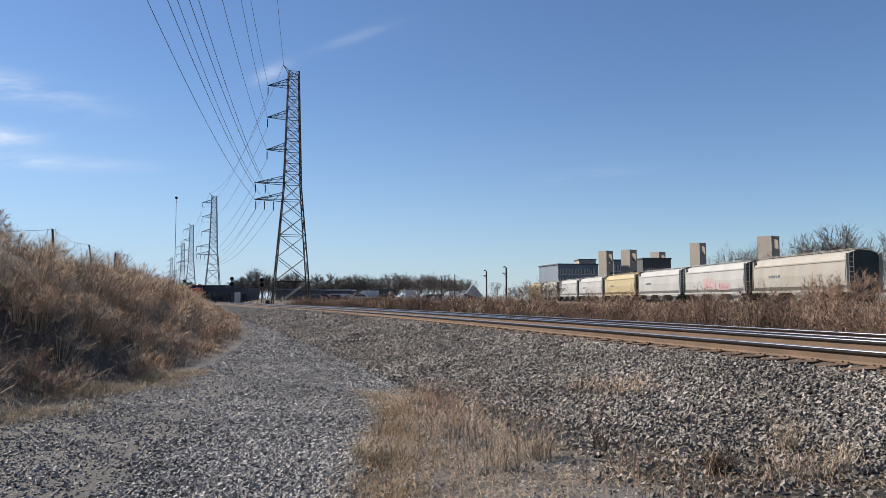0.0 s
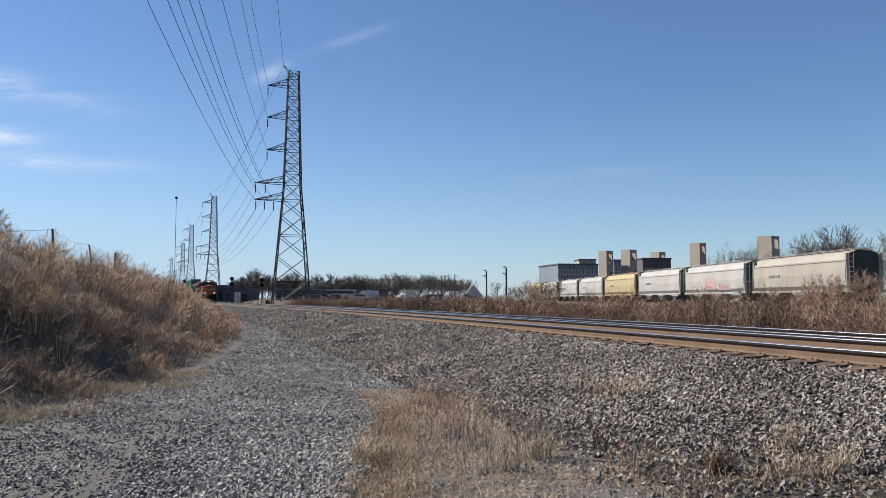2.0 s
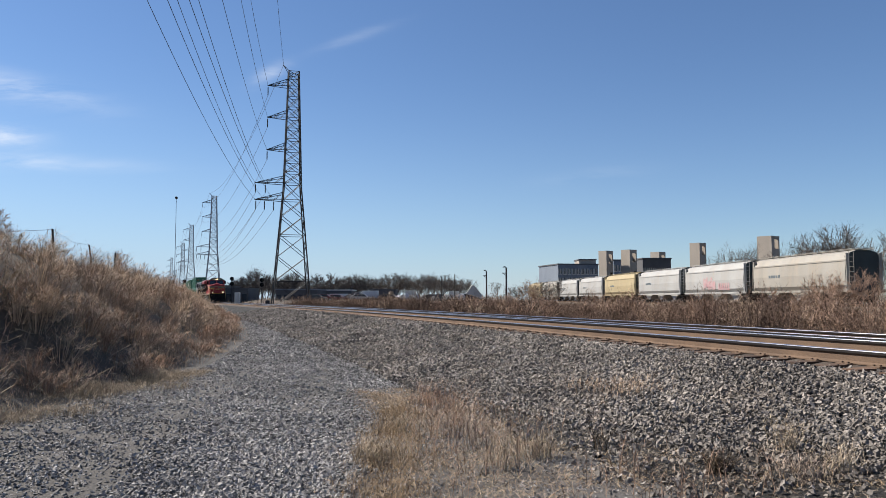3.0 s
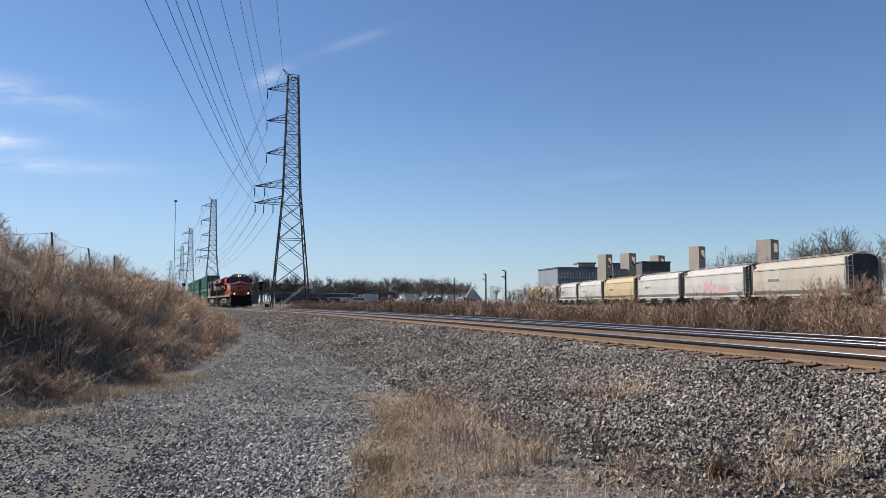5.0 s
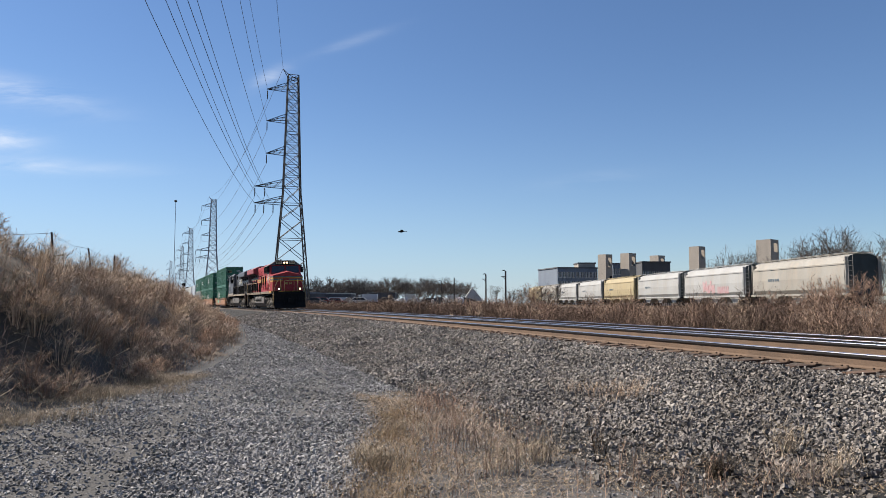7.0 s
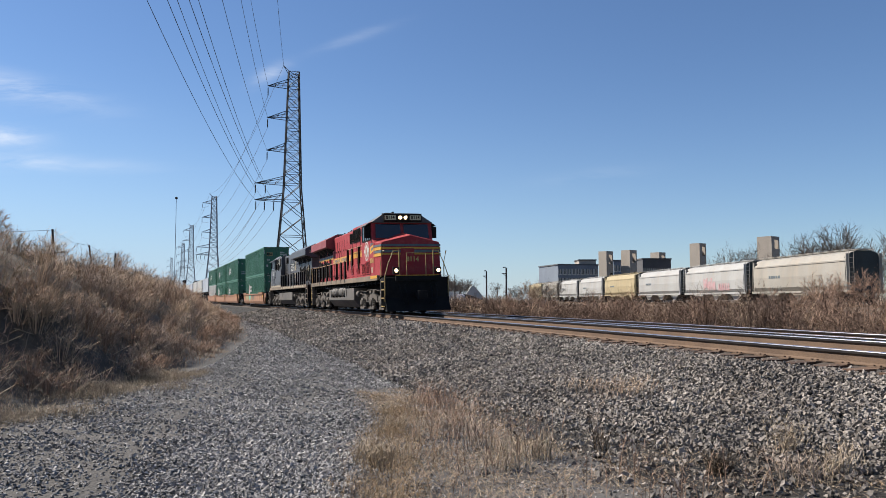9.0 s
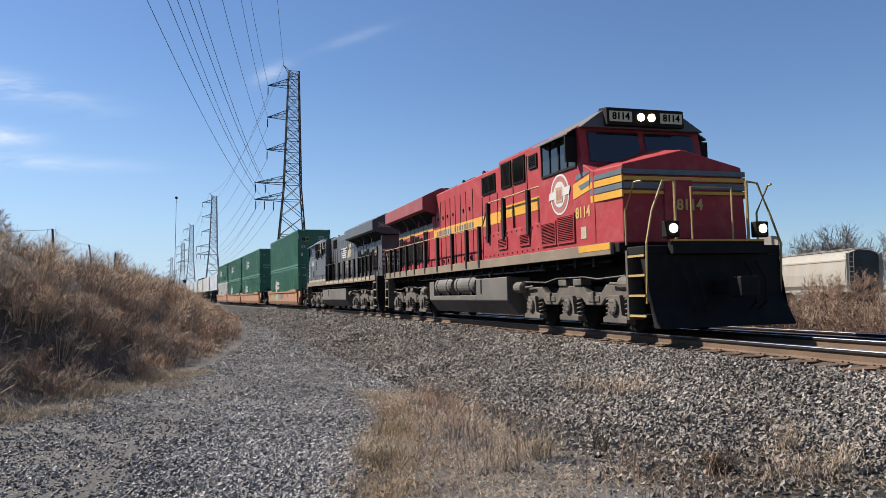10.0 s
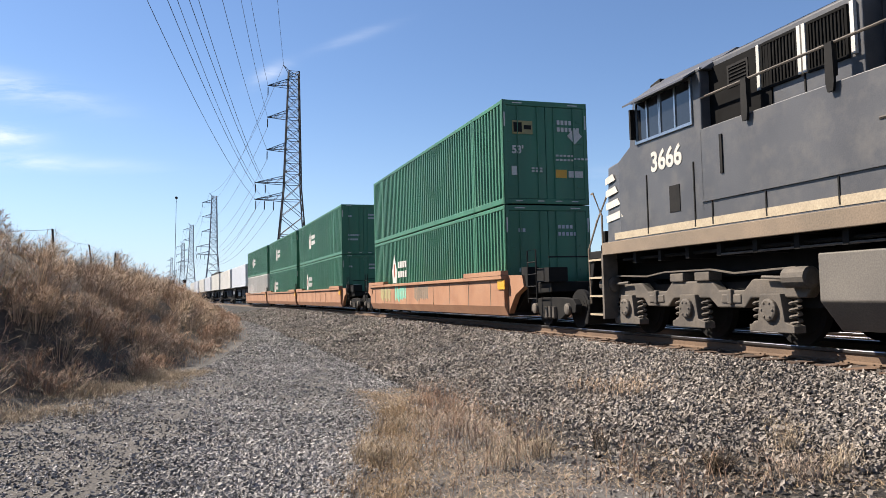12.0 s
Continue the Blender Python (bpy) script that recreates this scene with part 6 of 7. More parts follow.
def build_stones():
    rng = np.random.default_rng(9)
    pieces = []
    for s0, s1, dens, size in ((-17, -5.8, 1150, 0.0215), (-27, -17, 720, 0.026), (-48, -27, 300, 0.038), (-80, -48, 90, 0.06)):
        k = int((s1 - s0) * 4.4 * dens)
        s, n = rng.uniform(s0, s1, k), rng.uniform(-5.5, -1.2, k) + 0.12 * rng.normal(size=k)
        bare = ~((s > -16) & (n > patch(s, 0)) & (n < patch(s, 0.97)) & (rng.random(k) < 0.82))
        s, n = s[bare], n[bare]
        k = len(s)
        pieces.append(stones(rng, s, n, rng.uniform(0.55, 1.3, k) * size * 0.92, 0.8, np.interp(n, [-2.5, -1.75, -1.2], [0.055, 0.115, 0.115]) + rng.uniform(-0.03, 0.03, k) * size / 0.025))
    for n0, n1 in ((-0.68, 0.68), (0.85, TRACK_2 - 0.85), (TRACK_2 - 0.68, TRACK_2 + 0.68), (TRACK_2 + 0.85, TRACK_2 + 2.4)):
        k = int(45 * (n1 - n0) * 70)
        s, n = rng.uniform(-46, -1, k), rng.uniform(n0, n1, k)
        pieces.append(stones(rng, s, n, rng.uniform(0.6, 1.3, k) * 0.045, 0.7, 0.10))
    stuff("ballast_stones", pieces, STONE, "grey angular crushed stones of the track ballast", "ballast")
    pieces = []
    for s0, s1, dens, size in ((-15, -6, 1000, 0.0185), (-24, -15, 560, 0.021), (-44, -24, 170, 0.03), (-70, -44, 50, 0.042)):
        k = int((s1 - s0) * 7 * dens)
        s = rng.uniform(s0, s1, k)
        n = toe(s) + 0.1 + (-5.1 - toe(s)) * rng.random(k)
        # packed wheel ruts and a trodden strip of bare dirt below the bank hold fewer loose stones
        mid = (toe(s) - 5.2) / 2
        rut = np.minimum(np.abs(n - mid - 0.75), np.abs(n - mid + 0.95))
        bare = np.interp(n - toe(s), [0.6, 2.2], [0.75, 0.0]) * np.interp(s, [-20, -12], [0.4, 1.0])
        keep = rng.random(k) < np.clip(0.22 + rut * 1.5, 0, 1) * (1 - bare)
        keep &= ~((s > -16) & (n > patch(s, 0)) & (rng.random(k) < 0.8))
        s, n = s[keep], n[keep]
        pieces.append(stones(rng, s, n, rng.uniform(0.45, 1.35, len(s)) * size, 0.5, 0.006 + rng.uniform(0, 0.016, len(s))))
    # coarse flat stone thrown up between the ruts and the grass
    k = 42000
    s = rng.uniform(-13.5, -5.8, k)
    left, right = toe(s) + np.interp(s, [-13.5, -6], [2.4, 3.4]), patch(s, 0.03)
    n = left + (right - left) * rng.random(k)
    keep = rng.random(k) < np.clip((n - left) * 1.2, 0.1, 1) * np.interp(s, [-13.5, -10], [0.25, 1.0])
    pieces.append(stones(rng, s[keep], n[keep], rng.uniform(0.6, 1.3, keep.sum()) * 0.019, 0.5, 0.01 + rng.uniform(0, 0.02, keep.sum())))
    stuff("road_gravel", pieces, PEBBLE, "loose grey gravel scattered over the access road", "gravel")


# ---------------------------------------------------------------- pylons and wires
PYLONS = [(-25.3, 126.0), (-85.5, 281.0), (-131.0, 393.0), (-179.0, 520.0), (-253.0, 705.0)]
ARMS = [(41.1, 1.7, (1.7,)), (37.4, 4.3, (4.2,)), (32.0, 4.3, (4.2,)), (26.5, 4.3, (4.2,)), (20.9, 6.1, (6.0, 4.4)), (18.1, 6.1, (5.9, 4.5, 3.0))]


def pylon_dir(i):
    a = Vector((0.18, -1.0)).normalized() if i == 0 else (Vector(PYLONS[i - 1]) - Vector(PYLONS[i])).normalized()
    b = (Vector(PYLONS[i]) - Vector(PYLONS[min(i + 1, 4)])).normalized() if i < 4 else a
    return (a + b).normalized()


def lattice_pylon(thick, material, detail):
    p = thing("transmission_pylon", "tall dark steel lattice transmission pylon" if detail else "distant steel lattice transmission pylon", "pylon", "transmission pylons")

    def half(z):
        return np.interp(z, [0, 20, 40], [3.1, 1.42, 0.85])
    corners = ((-1, -1), (1, -1), (1, 1), (-1, 1))
    levels = [0, 4.6, 8.6, 12.2, 15.4, 18.1, 20.9, 22.8, 24.6, 26.5, 28.4, 30.2, 32, 33.8, 35.6, 37.4, 39.0, 40.0]
    for cx, cy in corners:
        part("leg", Mesh().tube([(cx * half(z), cy * half(z), z) for z in (-0.3, 20, 40)], thick, 4), material, p)
    for i in range(len(levels) - 1):
        z0, z1 = levels[i], levels[i + 1]
        for k in range(4):
            b = Mesh()
            a, c = corners[k], corners[(k + 1) % 4]
            b.tube([(a[0] * half(z0), a[1] * half(z0), z0), (c[0] * half(z1), c[1] * half(z1), z1)], thick * 0.55, 3)
            b.tube([(c[0] * half(z0), c[1] * half(z0), z0), (a[0] * half(z1), a[1] * half(z1), z1)], thick * 0.55, 3)
            if i % 2 == 0 or i > 4:
                b.tube([(a[0] * half(z1), a[1] * half(z1), z1), (c[0] * half(z1), c[1] * half(z1), z1)], thick * 0.5, 3)
            part("bracing", b, material, p)
    for z, ln, hooks in ARMS:
        m = Mesh()
        w = half(min(z, 40))
        rise = 1.15 if z < 41 else -1.0
        tip = (-ln, 0, z)
        for sy in (-1, 1):
            m.tube([(-w, sy * w, min(z, 40)), tip], thick * 0.6, 3).tube([(-w, sy * w, min(z + rise, 40.0)), tip], thick * 0.6, 3)
            for t in (0.33, 0.66):
                q = Vector((-w, sy * w, min(z, 40))).lerp(Vector(tip), t)
                m.tube([q, Vector((-w, sy * w, min(z + rise, 40))).lerp(Vector(tip), max(0, t - 0.3))], thick * 0.4, 3)
        arm = part("arm", m, material, p)
        if z < 41:
            for hx in hooks:
                ins = Mesh().lathe([(z - 0.25, 0.04), (z - 0.3, 0.08), (z - 1.6, 0.08), (z - 1.65, 0.03)], (-hx, 0, 0), "z", 6)
                part("insulator", ins, INK, arm, "string of insulators")
    return p


def hook_points(i):
    d = pylon_dir(i)
    left = Vector((d.y, -d.x))
    if left.x > 0:
        left = -left
    x, y = PYLONS[i]
    out = []
    for z, ln, hooks in ARMS:
        for hx in hooks:
            out.append(Vector((x + left.x * hx, y + left.y * hx, z - (1.7 if z < 41 else 0))))
    return out


def build_power_line():
    near, far = lattice_pylon(0.11, STEEL, True), None
    for i, (x, y) in enumerate(PYLONS):
        d = pylon_dir(i)
        m = Matrix.Translation((x, y, ground_at(x, y))) @ Matrix.Rotation(math.atan2(d.x, -d.y), 4, "Z")
        if i == 0:
            near.matrix_basis = m
        elif far is None:
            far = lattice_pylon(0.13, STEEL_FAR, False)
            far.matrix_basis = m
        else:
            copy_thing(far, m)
    line = thing("power_line", "dark overhead power cables sagging between pylons", "power line")
    # the near span, dead-ended at the arms, climbs towards a pylon behind the path
    drifts = [0.18, 0.17, 0.17, 0.16, 0.158, 0.158, 0.142, 0.142, 0.142]
    for q, drift in zip(hook_points(0), drifts):
        top = q.z + (1.6 if q.z < 41 else 0)
        pts = [(q.x + drift * d, q.y - d, top - 0.02 * d + 0.0011 * d * d) for d in np.linspace(0, 122, 42)]
        part("cable", Mesh().tube(pts, 0.026, 5), WIRE, line)
    for i in range(4):
        for p0, p1 in zip(hook_points(i), hook_points(i + 1)):
            pts = []
            for k in range(13):
                t = k / 12
                w = p0.lerp(p1, t)
                w.z -= 4 * 5.0 * t * (1 - t)
                pts.append(w)
            part("cable", Mesh().tube(pts, 0.03, 3), WIRE, line)


# ---------------------------------------------------------------- the standing hopper cars
def hopper_car(material, label, tag):
    c = thing("hopper_car", label, "hopper car", "parked hopper cars")
    a, b = -8.3, 8.3
    half = [(-1.25, 1.15), (-1.58, 1.6), (-1.62, 2.6), (-1.55, 3.6), (-1.2, 4.3), (-0.6, 4.5)]
    prof = half + [(-y, z) for y, z in half[::-1]]
    part("body", Mesh().prism(prof, a + 0.4, b - 0.4, "x"), material, c, bevel=0.03)
    # dark sheets over both ends paint them as turned from the sun
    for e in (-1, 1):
        part("shaded_end_sheet", Mesh().prism([(y * 0.97, z) for y, z in prof], *sorted((e * 7.9, e * 7.93)), "x"), SHADED_ENDS, c, "end sheet painted dark as the car's shaded end")
    part("side_sill", Mesh().box(a, b, -1.6, -1.45, 1.05, 1.25).box(a, b, 1.45, 1.6, 1.05, 1.25), material, c)
    rb = Mesh()
    for sd in (-1, 1):
        rb.box(a + 0.3, b - 0.3, *sorted((sd * 1.5, sd * 1.6)), 3.62, 3.74)
    part("top_rail", rb, material, c)
    for e in (-1, 1):
        x = e * 7.9
        for sd in (-1, 1):
            part("end_post", Mesh().box(*sorted((x - e * 0.05, x + e * 0.1)), *sorted((sd * 1.3, sd * 1.55)), 1.2, 4.25), material, c)
            en = Mesh()
            en.tube([(x + e * 0.4, sd * 1.5, 1.1), (x + e * 0.4, sd * 1.5, 4.4)], 0.025, 5)
            en.tube([(x + e * 0.4, sd * 1.1, 1.1), (x + e * 0.4, sd * 1.1, 4.4)], 0.025, 5)
            for z in (1.5, 1.9, 2.3, 2.7, 3.1, 3.5, 3.9):
                en.tube([(x + e * 0.4, sd * 1.1, z), (x + e * 0.4, sd * 1.5, z)], 0.02, 4)
            part("ladder", en, material, c)
        sl = Mesh().prism([(x, 3.9), (x - e * 1.5, 1.3), (x - e * 1.7, 1.3), (x - e * 0.3, 4.1)], -1.4, 1.4)
        part("slope_sheet", sl, INK, c)
        part("end_deck", Mesh().box(*sorted((x - e * 0.6, x + e * 0.5)), -1.5, 1.5, 1.0, 1.14), INK, c)
        part("coupler", Mesh().box(*sorted((x + e * 0.4, x + e * 1.0)), -0.12, 0.12, 0.72, 0.98), INK, c)
        freight_truck_still(c, e * 6.6)
    rw = Mesh().box(a + 0.2, b - 0.2, -0.5, 0.5, 4.58, 4.62)
    for sd in (-1, 1):
        rw.tube([(a + 0.4, sd * 1.0, 4.62), (b - 0.4, sd * 1.0, 4.62)], 0.022, 4)
        for i in range(12):
            rw.tube([(a + 0.6 + i * 1.4, sd * 1.0, 4.32), (a + 0.6 + i * 1.4, sd * 1.0, 4.62)], 0.02, 4)
    part("roof_walk", rw, material, c, "roof running board with rails")
    for x in (-5, 0, 5):
        part("outlet_gate", Mesh().prism([(x - 1.6, 1.15), (x + 1.6, 1.15), (x + 0.4, 0.4), (x - 0.4, 0.4)], -1.1, 1.1), material, c)
    if tag:
        rnd = random.Random(4)
        for k in range(8):
            xx = -1.0 + k * 0.42
            zz = 1.5 + rnd.random() * 0.4
            part("spray_tag", Mesh().prism([(xx, zz), (xx + 0.34, zz - 0.1), (xx + 0.44, zz + 0.7 + rnd.random() * 0.5), (xx + 0.05, zz + 0.9 + rnd.random() * 0.3)], 1.622, 1.63), PINK, c, "pink spray lettering")
        g = Mesh()
        for k in range(6):
            xx = -4.6 + k * 0.5
            g.prism([(xx, 1.5), (xx + 0.36, 1.45), (xx + 0.42, 2.2), (xx + 0.08, 2.3)], 1.622, 1.63)
        part("spray_tag", g, PINK, c, "faded spray lettering")
    else:
        g = Mesh()
        for k in range(5):
            g.box(2.6 + k * 0.45, 2.9 + k * 0.45, 1.6, 1.64, 2.5, 2.75)
        part("lettering_bars", g, GREY_STRIPE, c, "row of small dark marks")
    return c


def freight_truck_still(car, xc):
    for dx in (-0.89, 0.89):
        m = Mesh()
        for sd in (-1, 1):
            m.lathe([(sd * 0.72 - 0.06, 0.45), (sd * 0.72 + 0.06, 0.45)], (xc + dx, 0, 0.45), "y", 18)
        m.lathe([(-0.8, 0.08), (0.8, 0.08)], (xc + dx, 0, 0.45), "y", 8)
        part("wheelset", m, INK, car)
    for sd in (-1, 1):
        f = Mesh().prism([(xc - 1.2, 0.6), (xc - 0.5, 0.72), (xc + 0.5, 0.72), (xc + 1.2, 0.6), (xc + 1.2, 0.36), (xc + 0.45, 0.2), (xc - 0.45, 0.2), (xc - 1.2, 0.36)], *sorted((sd * 0.92, sd * 1.08)))
        part("truck_frame", f, INK, car)


def build_hoppers():
    track = thing("siding_track", "rusty siding track under the parked hopper cars", "railway track", "railway tracks", "structure")
    for n in (-0.76, 0.76):
        m = Mesh()
        for y0, y1 in ((35, 420),):
            m.add([(39.1 - 0.07 * y + n + dx, y, z) for y in (y0, y1) for dx, z in ((-0.04, 0.95), (0.04, 0.95), (0.04, 1.15), (-0.04, 1.15))],
                  [(0, 1, 5, 4), (1, 2, 6, 5), (2, 3, 7, 6), (3, 0, 4, 7), (0, 3, 2, 1), (4, 5, 6, 7)])
        part("rail", m, RUST_STEEL, track)
    kinds = [(HOPPER_TAN, "weathered tan covered hopper car", False), (HOPPER_WHITE, "white covered hopper car with pink spray lettering", True), (HOPPER_WHITE, "white covered hopper car with grime streaks", False),
             (HOPPER_YELLOW, "pale yellow covered hopper car", False), (HOPPER_WHITE, "white covered hopper car with grime streaks", False), (HOPPER_WHITE, "white covered hopper car with grime streaks", False),
             (HOPPER_TAN, "weathered tan covered hopper car", False), (HOPPER_YELLOW, "pale yellow covered hopper car", False)]
    for i, (mt, lb, tg) in enumerate(kinds):
        y = 61.8 + 8.5 + 18 * i
        x = 39.1 - 0.07 * y
        c = hopper_car(mt, lb, tg)
        c.matrix_basis = Matrix.Translation((x, y, 1.15)) @ Matrix.Rotation(math.atan2(1, -0.07), 4, "Z")


# ---------------------------------------------------------------- buildings and yard
def placed(u, d):
    return (u - 784) / 1339 * d


def hgt(v, d):
    return (530 - v) / 1339 * d + 1.6


def core_tower(u0, u1, v, d, label, opening=True):
    x0, x1, h = placed(u0, d), placed(u1, d), hgt(v, d)
    w = x1 - x0
    t = thing("concrete_tower", label, "stair tower", "concrete stair towers", at=Matrix.Translation(((x0 + x1) / 2, d, 0)) @ Matrix.Rotation(radians(38), 4, "Z"))
    q = w / 1.4 / 2
    m = Mesh()
    zo, zt = h - 3.4, h - 0.9
    m.box(-q, -q + 0.3, -q + 0.3, q - 0.3, 0, h).box(q - 0.3, q, -q + 0.3, q - 0.3, 0, h)
    for y0 in (-q, q - 0.3):
        m.box(-q, q, y0, y0 + 0.3, 0, zo)
        m.box(-q, -q * 0.25, y0, y0 + 0.3, zo, h).box(q * 0.7, q, y0, y0 + 0.3, zo, h).box(-q * 0.25, q * 0.7, y0, y0 + 0.3, zt, h)
    part("wall", m, CONCRETE, t)
    part("slab", Mesh().box(-q + 0.3, q - 0.3, -q + 0.3, q - 0.3, h * 0.5, h * 0.5 + 0.3), CONCRETE, t)
    for k in range(1, int(h / 3.2)):
        part("pour_joint", Mesh().box(-q - 0.02, q + 0.02, -q - 0.02, q + 0.02, k * 3.2 - 0.04, k * 3.2 + 0.04), CONCRETE, t)
    part("dark_opening", Mesh().box(q * 0.1, q * 0.8, -q - 0.03, -q + 0.02, h - 8.2, h - 5.8), INK, t)
    return t


def block(name, u0, u1, v, d, depth, material, label, category, floors, cols, turn=0.0, roof=None, frames=True):
    x0, x1, h = placed(u0, d), placed(u1, d), hgt(v, d)
    w = (x1 - x0) / math.cos(radians(turn))
    b = thing(name, label, category, at=Matrix.Translation((x0, d, 0)) @ Matrix.Rotation(radians(turn), 4, "Z"))
    part("wall", Mesh().box(0, w, 0, depth, -0.3, h), material, b)
    part("roof", Mesh().box(-0.2, w + 0.2, -0.2, depth + 0.2, h, h + 0.35), roof or DARKBLD, b)
    for f in range(floors):
        z = h - (f + 0.72) * (h - 1) / max(floors, 1)
        for c in range(cols):
            xx = (c + 0.5) * w / cols
            ww, hh = w / cols * 0.3, (h - 1) / max(floors, 1) * 0.3
            wd = part("window", Mesh().box(xx - ww, xx + ww, -0.06, 0.02, z - hh, z + hh), WINDOW, b)
            if not frames:
                continue
            part("window_frame", Mesh().box(xx - ww - 0.16, xx + ww + 0.16, -0.12, 0.0, z - hh - 0.22, z - hh).box(xx - ww - 0.16, xx - ww, -0.12, 0.0, z - hh, z + hh).box(xx + ww, xx + ww + 0.16, -0.12, 0.0, z - hh, z + hh).box(xx - 0.08, xx + 0.08, -0.12, 0.0, z - hh, z + hh), WHITE, wd)
    return b


def pole(u, v, d, label, lamp=True, arm=True, lean=0.0):
    x = placed(u, d)
    h = hgt(v, d) - ground_at(x, d)
    p = thing("utility_pole", label, "pole", "utility poles", at=Matrix.Translation((x, d, ground_at(x, d))) @ pose(0, 0, 0, 0, lean, 0))
    part("shaft", Mesh().tube([(0, 0, -0.2), (0, 0, h)], 0.12, 8, 0.09), WOOD_POLE, p)
    if arm:
        part("crossarm", Mesh().box(-0.5, 0.08, -0.05, 0.05, h - 0.7, h - 0.62).tube([(-0.4, 0, h - 0.66), (0, 0, h - 1.0)], 0.03, 4), WOOD_POLE, p)
    if lamp:
        part("lamp_head", Mesh().prism([(-0.4, h - 0.02), (-0.06, h + 0.02), (-0.06, h + 0.12), (-0.34, h + 0.1)], -0.12, 0.12), INK, p)
    return p


def signal_mast(u, v, d):
    h, x = hgt(v, d), placed(u, d)
    s = thing("railway_signal", "black railway signal with round targets on a mast", "signal", "railway signals", at=Matrix.Translation((x, d, ground_at(x, d))))
    part("mast", Mesh().tube([(0, 0, -0.2), (0, 0, h)], 0.07, 8), STEEL, s)
    for z in (h - 0.1, h - 1.05):
        hd = part("target", Mesh().lathe([(-0.05, 0.4), (0.0, 0.4)], (0, -0.2, z), "y", 20), INK, s)
        part("lamp_hood", Mesh().lathe([(-0.4, 0.16), (-0.05, 0.16)], (0, -0.2, z), "y", 10), INK, hd)
        part("signal_box", Mesh().box(-0.25, 0.25, -0.2, 0.3, z - 0.35, z + 0.35), INK, hd)
    part("ladder", Mesh().box(-0.25, -0.2, 0.2, 0.25, 0, h - 0.4).box(0.2, 0.25, 0.2, 0.25, 0, h - 0.4), STEEL, s)
    part("relay_case", Mesh().box(0.8, 1.6, -0.4, 0.4, -0.1, 1.3), STEEL, s)


def parked_trailer(u, d, w, material, label, hh=2.6, zb=0.9):
    x = placed(u, d)
    t = thing("parked_trailer", label, "trailer", "yard trailers", at=Matrix.Translation((x, d, ground_at(x, d))))
    part("box", Mesh().box(-w / 2, w / 2, -1.25, 1.25, zb, zb + hh), material, t, bevel=0.03)
    part("chassis", Mesh().box(-w / 2 + 0.2, w / 2 - 0.2, -0.5, 0.5, zb - 0.3, zb), INK, t)
    for k in (-0.38, -0.28, 0.35):
        for sd in (-1, 1):
            part("tyre", Mesh().lathe([(sd * 0.9, 0.5), (sd * 1.2, 0.5)], (k * w, 0, 0.5), "y", 14), INK, t)


def wrapped_stack(u, d, w, h, material, seed):
    """A lumpy stack of wrapped goods on a pallet."""
    rnd = random.Random(seed)
    x = placed(u, d)
    p = thing("goods_stack", "lumpy stack of wrapped goods on a yard pallet", "goods stack", "yard stacks", at=Matrix.Translation((x, d, ground_at(x, d))) @ Matrix.Rotation(rnd.uniform(-0.4, 0.4), 4, "Z"))
    part("pallet", Mesh().box(-w - 0.05, w + 0.05, -0.6, 0.6, -0.1, 0.14), WOOD_POLE, p)
    part("load", Mesh().prism([(-w, 0.14), (w, 0.14), (w * rnd.uniform(0.85, 1.0), h * rnd.uniform(0.7, 0.95)), (w * rnd.uniform(0.2, 0.6), h), (-w * rnd.uniform(0.3, 0.8), h * rnd.uniform(0.9, 1.0)), (-w * 0.95, h * rnd.uniform(0.5, 0.85))], -0.55, 0.55), material, p, bevel=0.08)
    return p


def parked_car(u, d, material, label):
    x = placed(u, d)
    c = thing("parked_car", label, "car", "yard vehicles", at=Matrix.Translation((x, d, ground_at(x, d))))
    part("body", Mesh().prism([(-2.3, 0.35), (2.3, 0.35), (2.35, 0.8), (1.3, 0.95), (0.7, 1.5), (-1.3, 1.55), (-2.1, 1.0), (-2.35, 0.95)], -0.9, 0.9), material, c, bevel=0.06)
    part("window", Mesh().prism([(1.1, 0.98), (0.65, 1.42), (-1.2, 1.46), (-1.8, 1.0)], -0.91, 0.91), WINDOW, c)
    for k in (-1.4, 1.4):
        for sd in (-1, 1):
            w = part("tyre", Mesh().lathe([(sd * 0.72, 0.33), (sd * 0.93, 0.33)], (k, 0, 0.33), "y", 14), INK, c)
            part("rim", Mesh().lathe([(sd * 0.9, 0.2), (sd * 0.94, 0.18)], (k, 0, 0.33), "y", 10), CHROME, w)


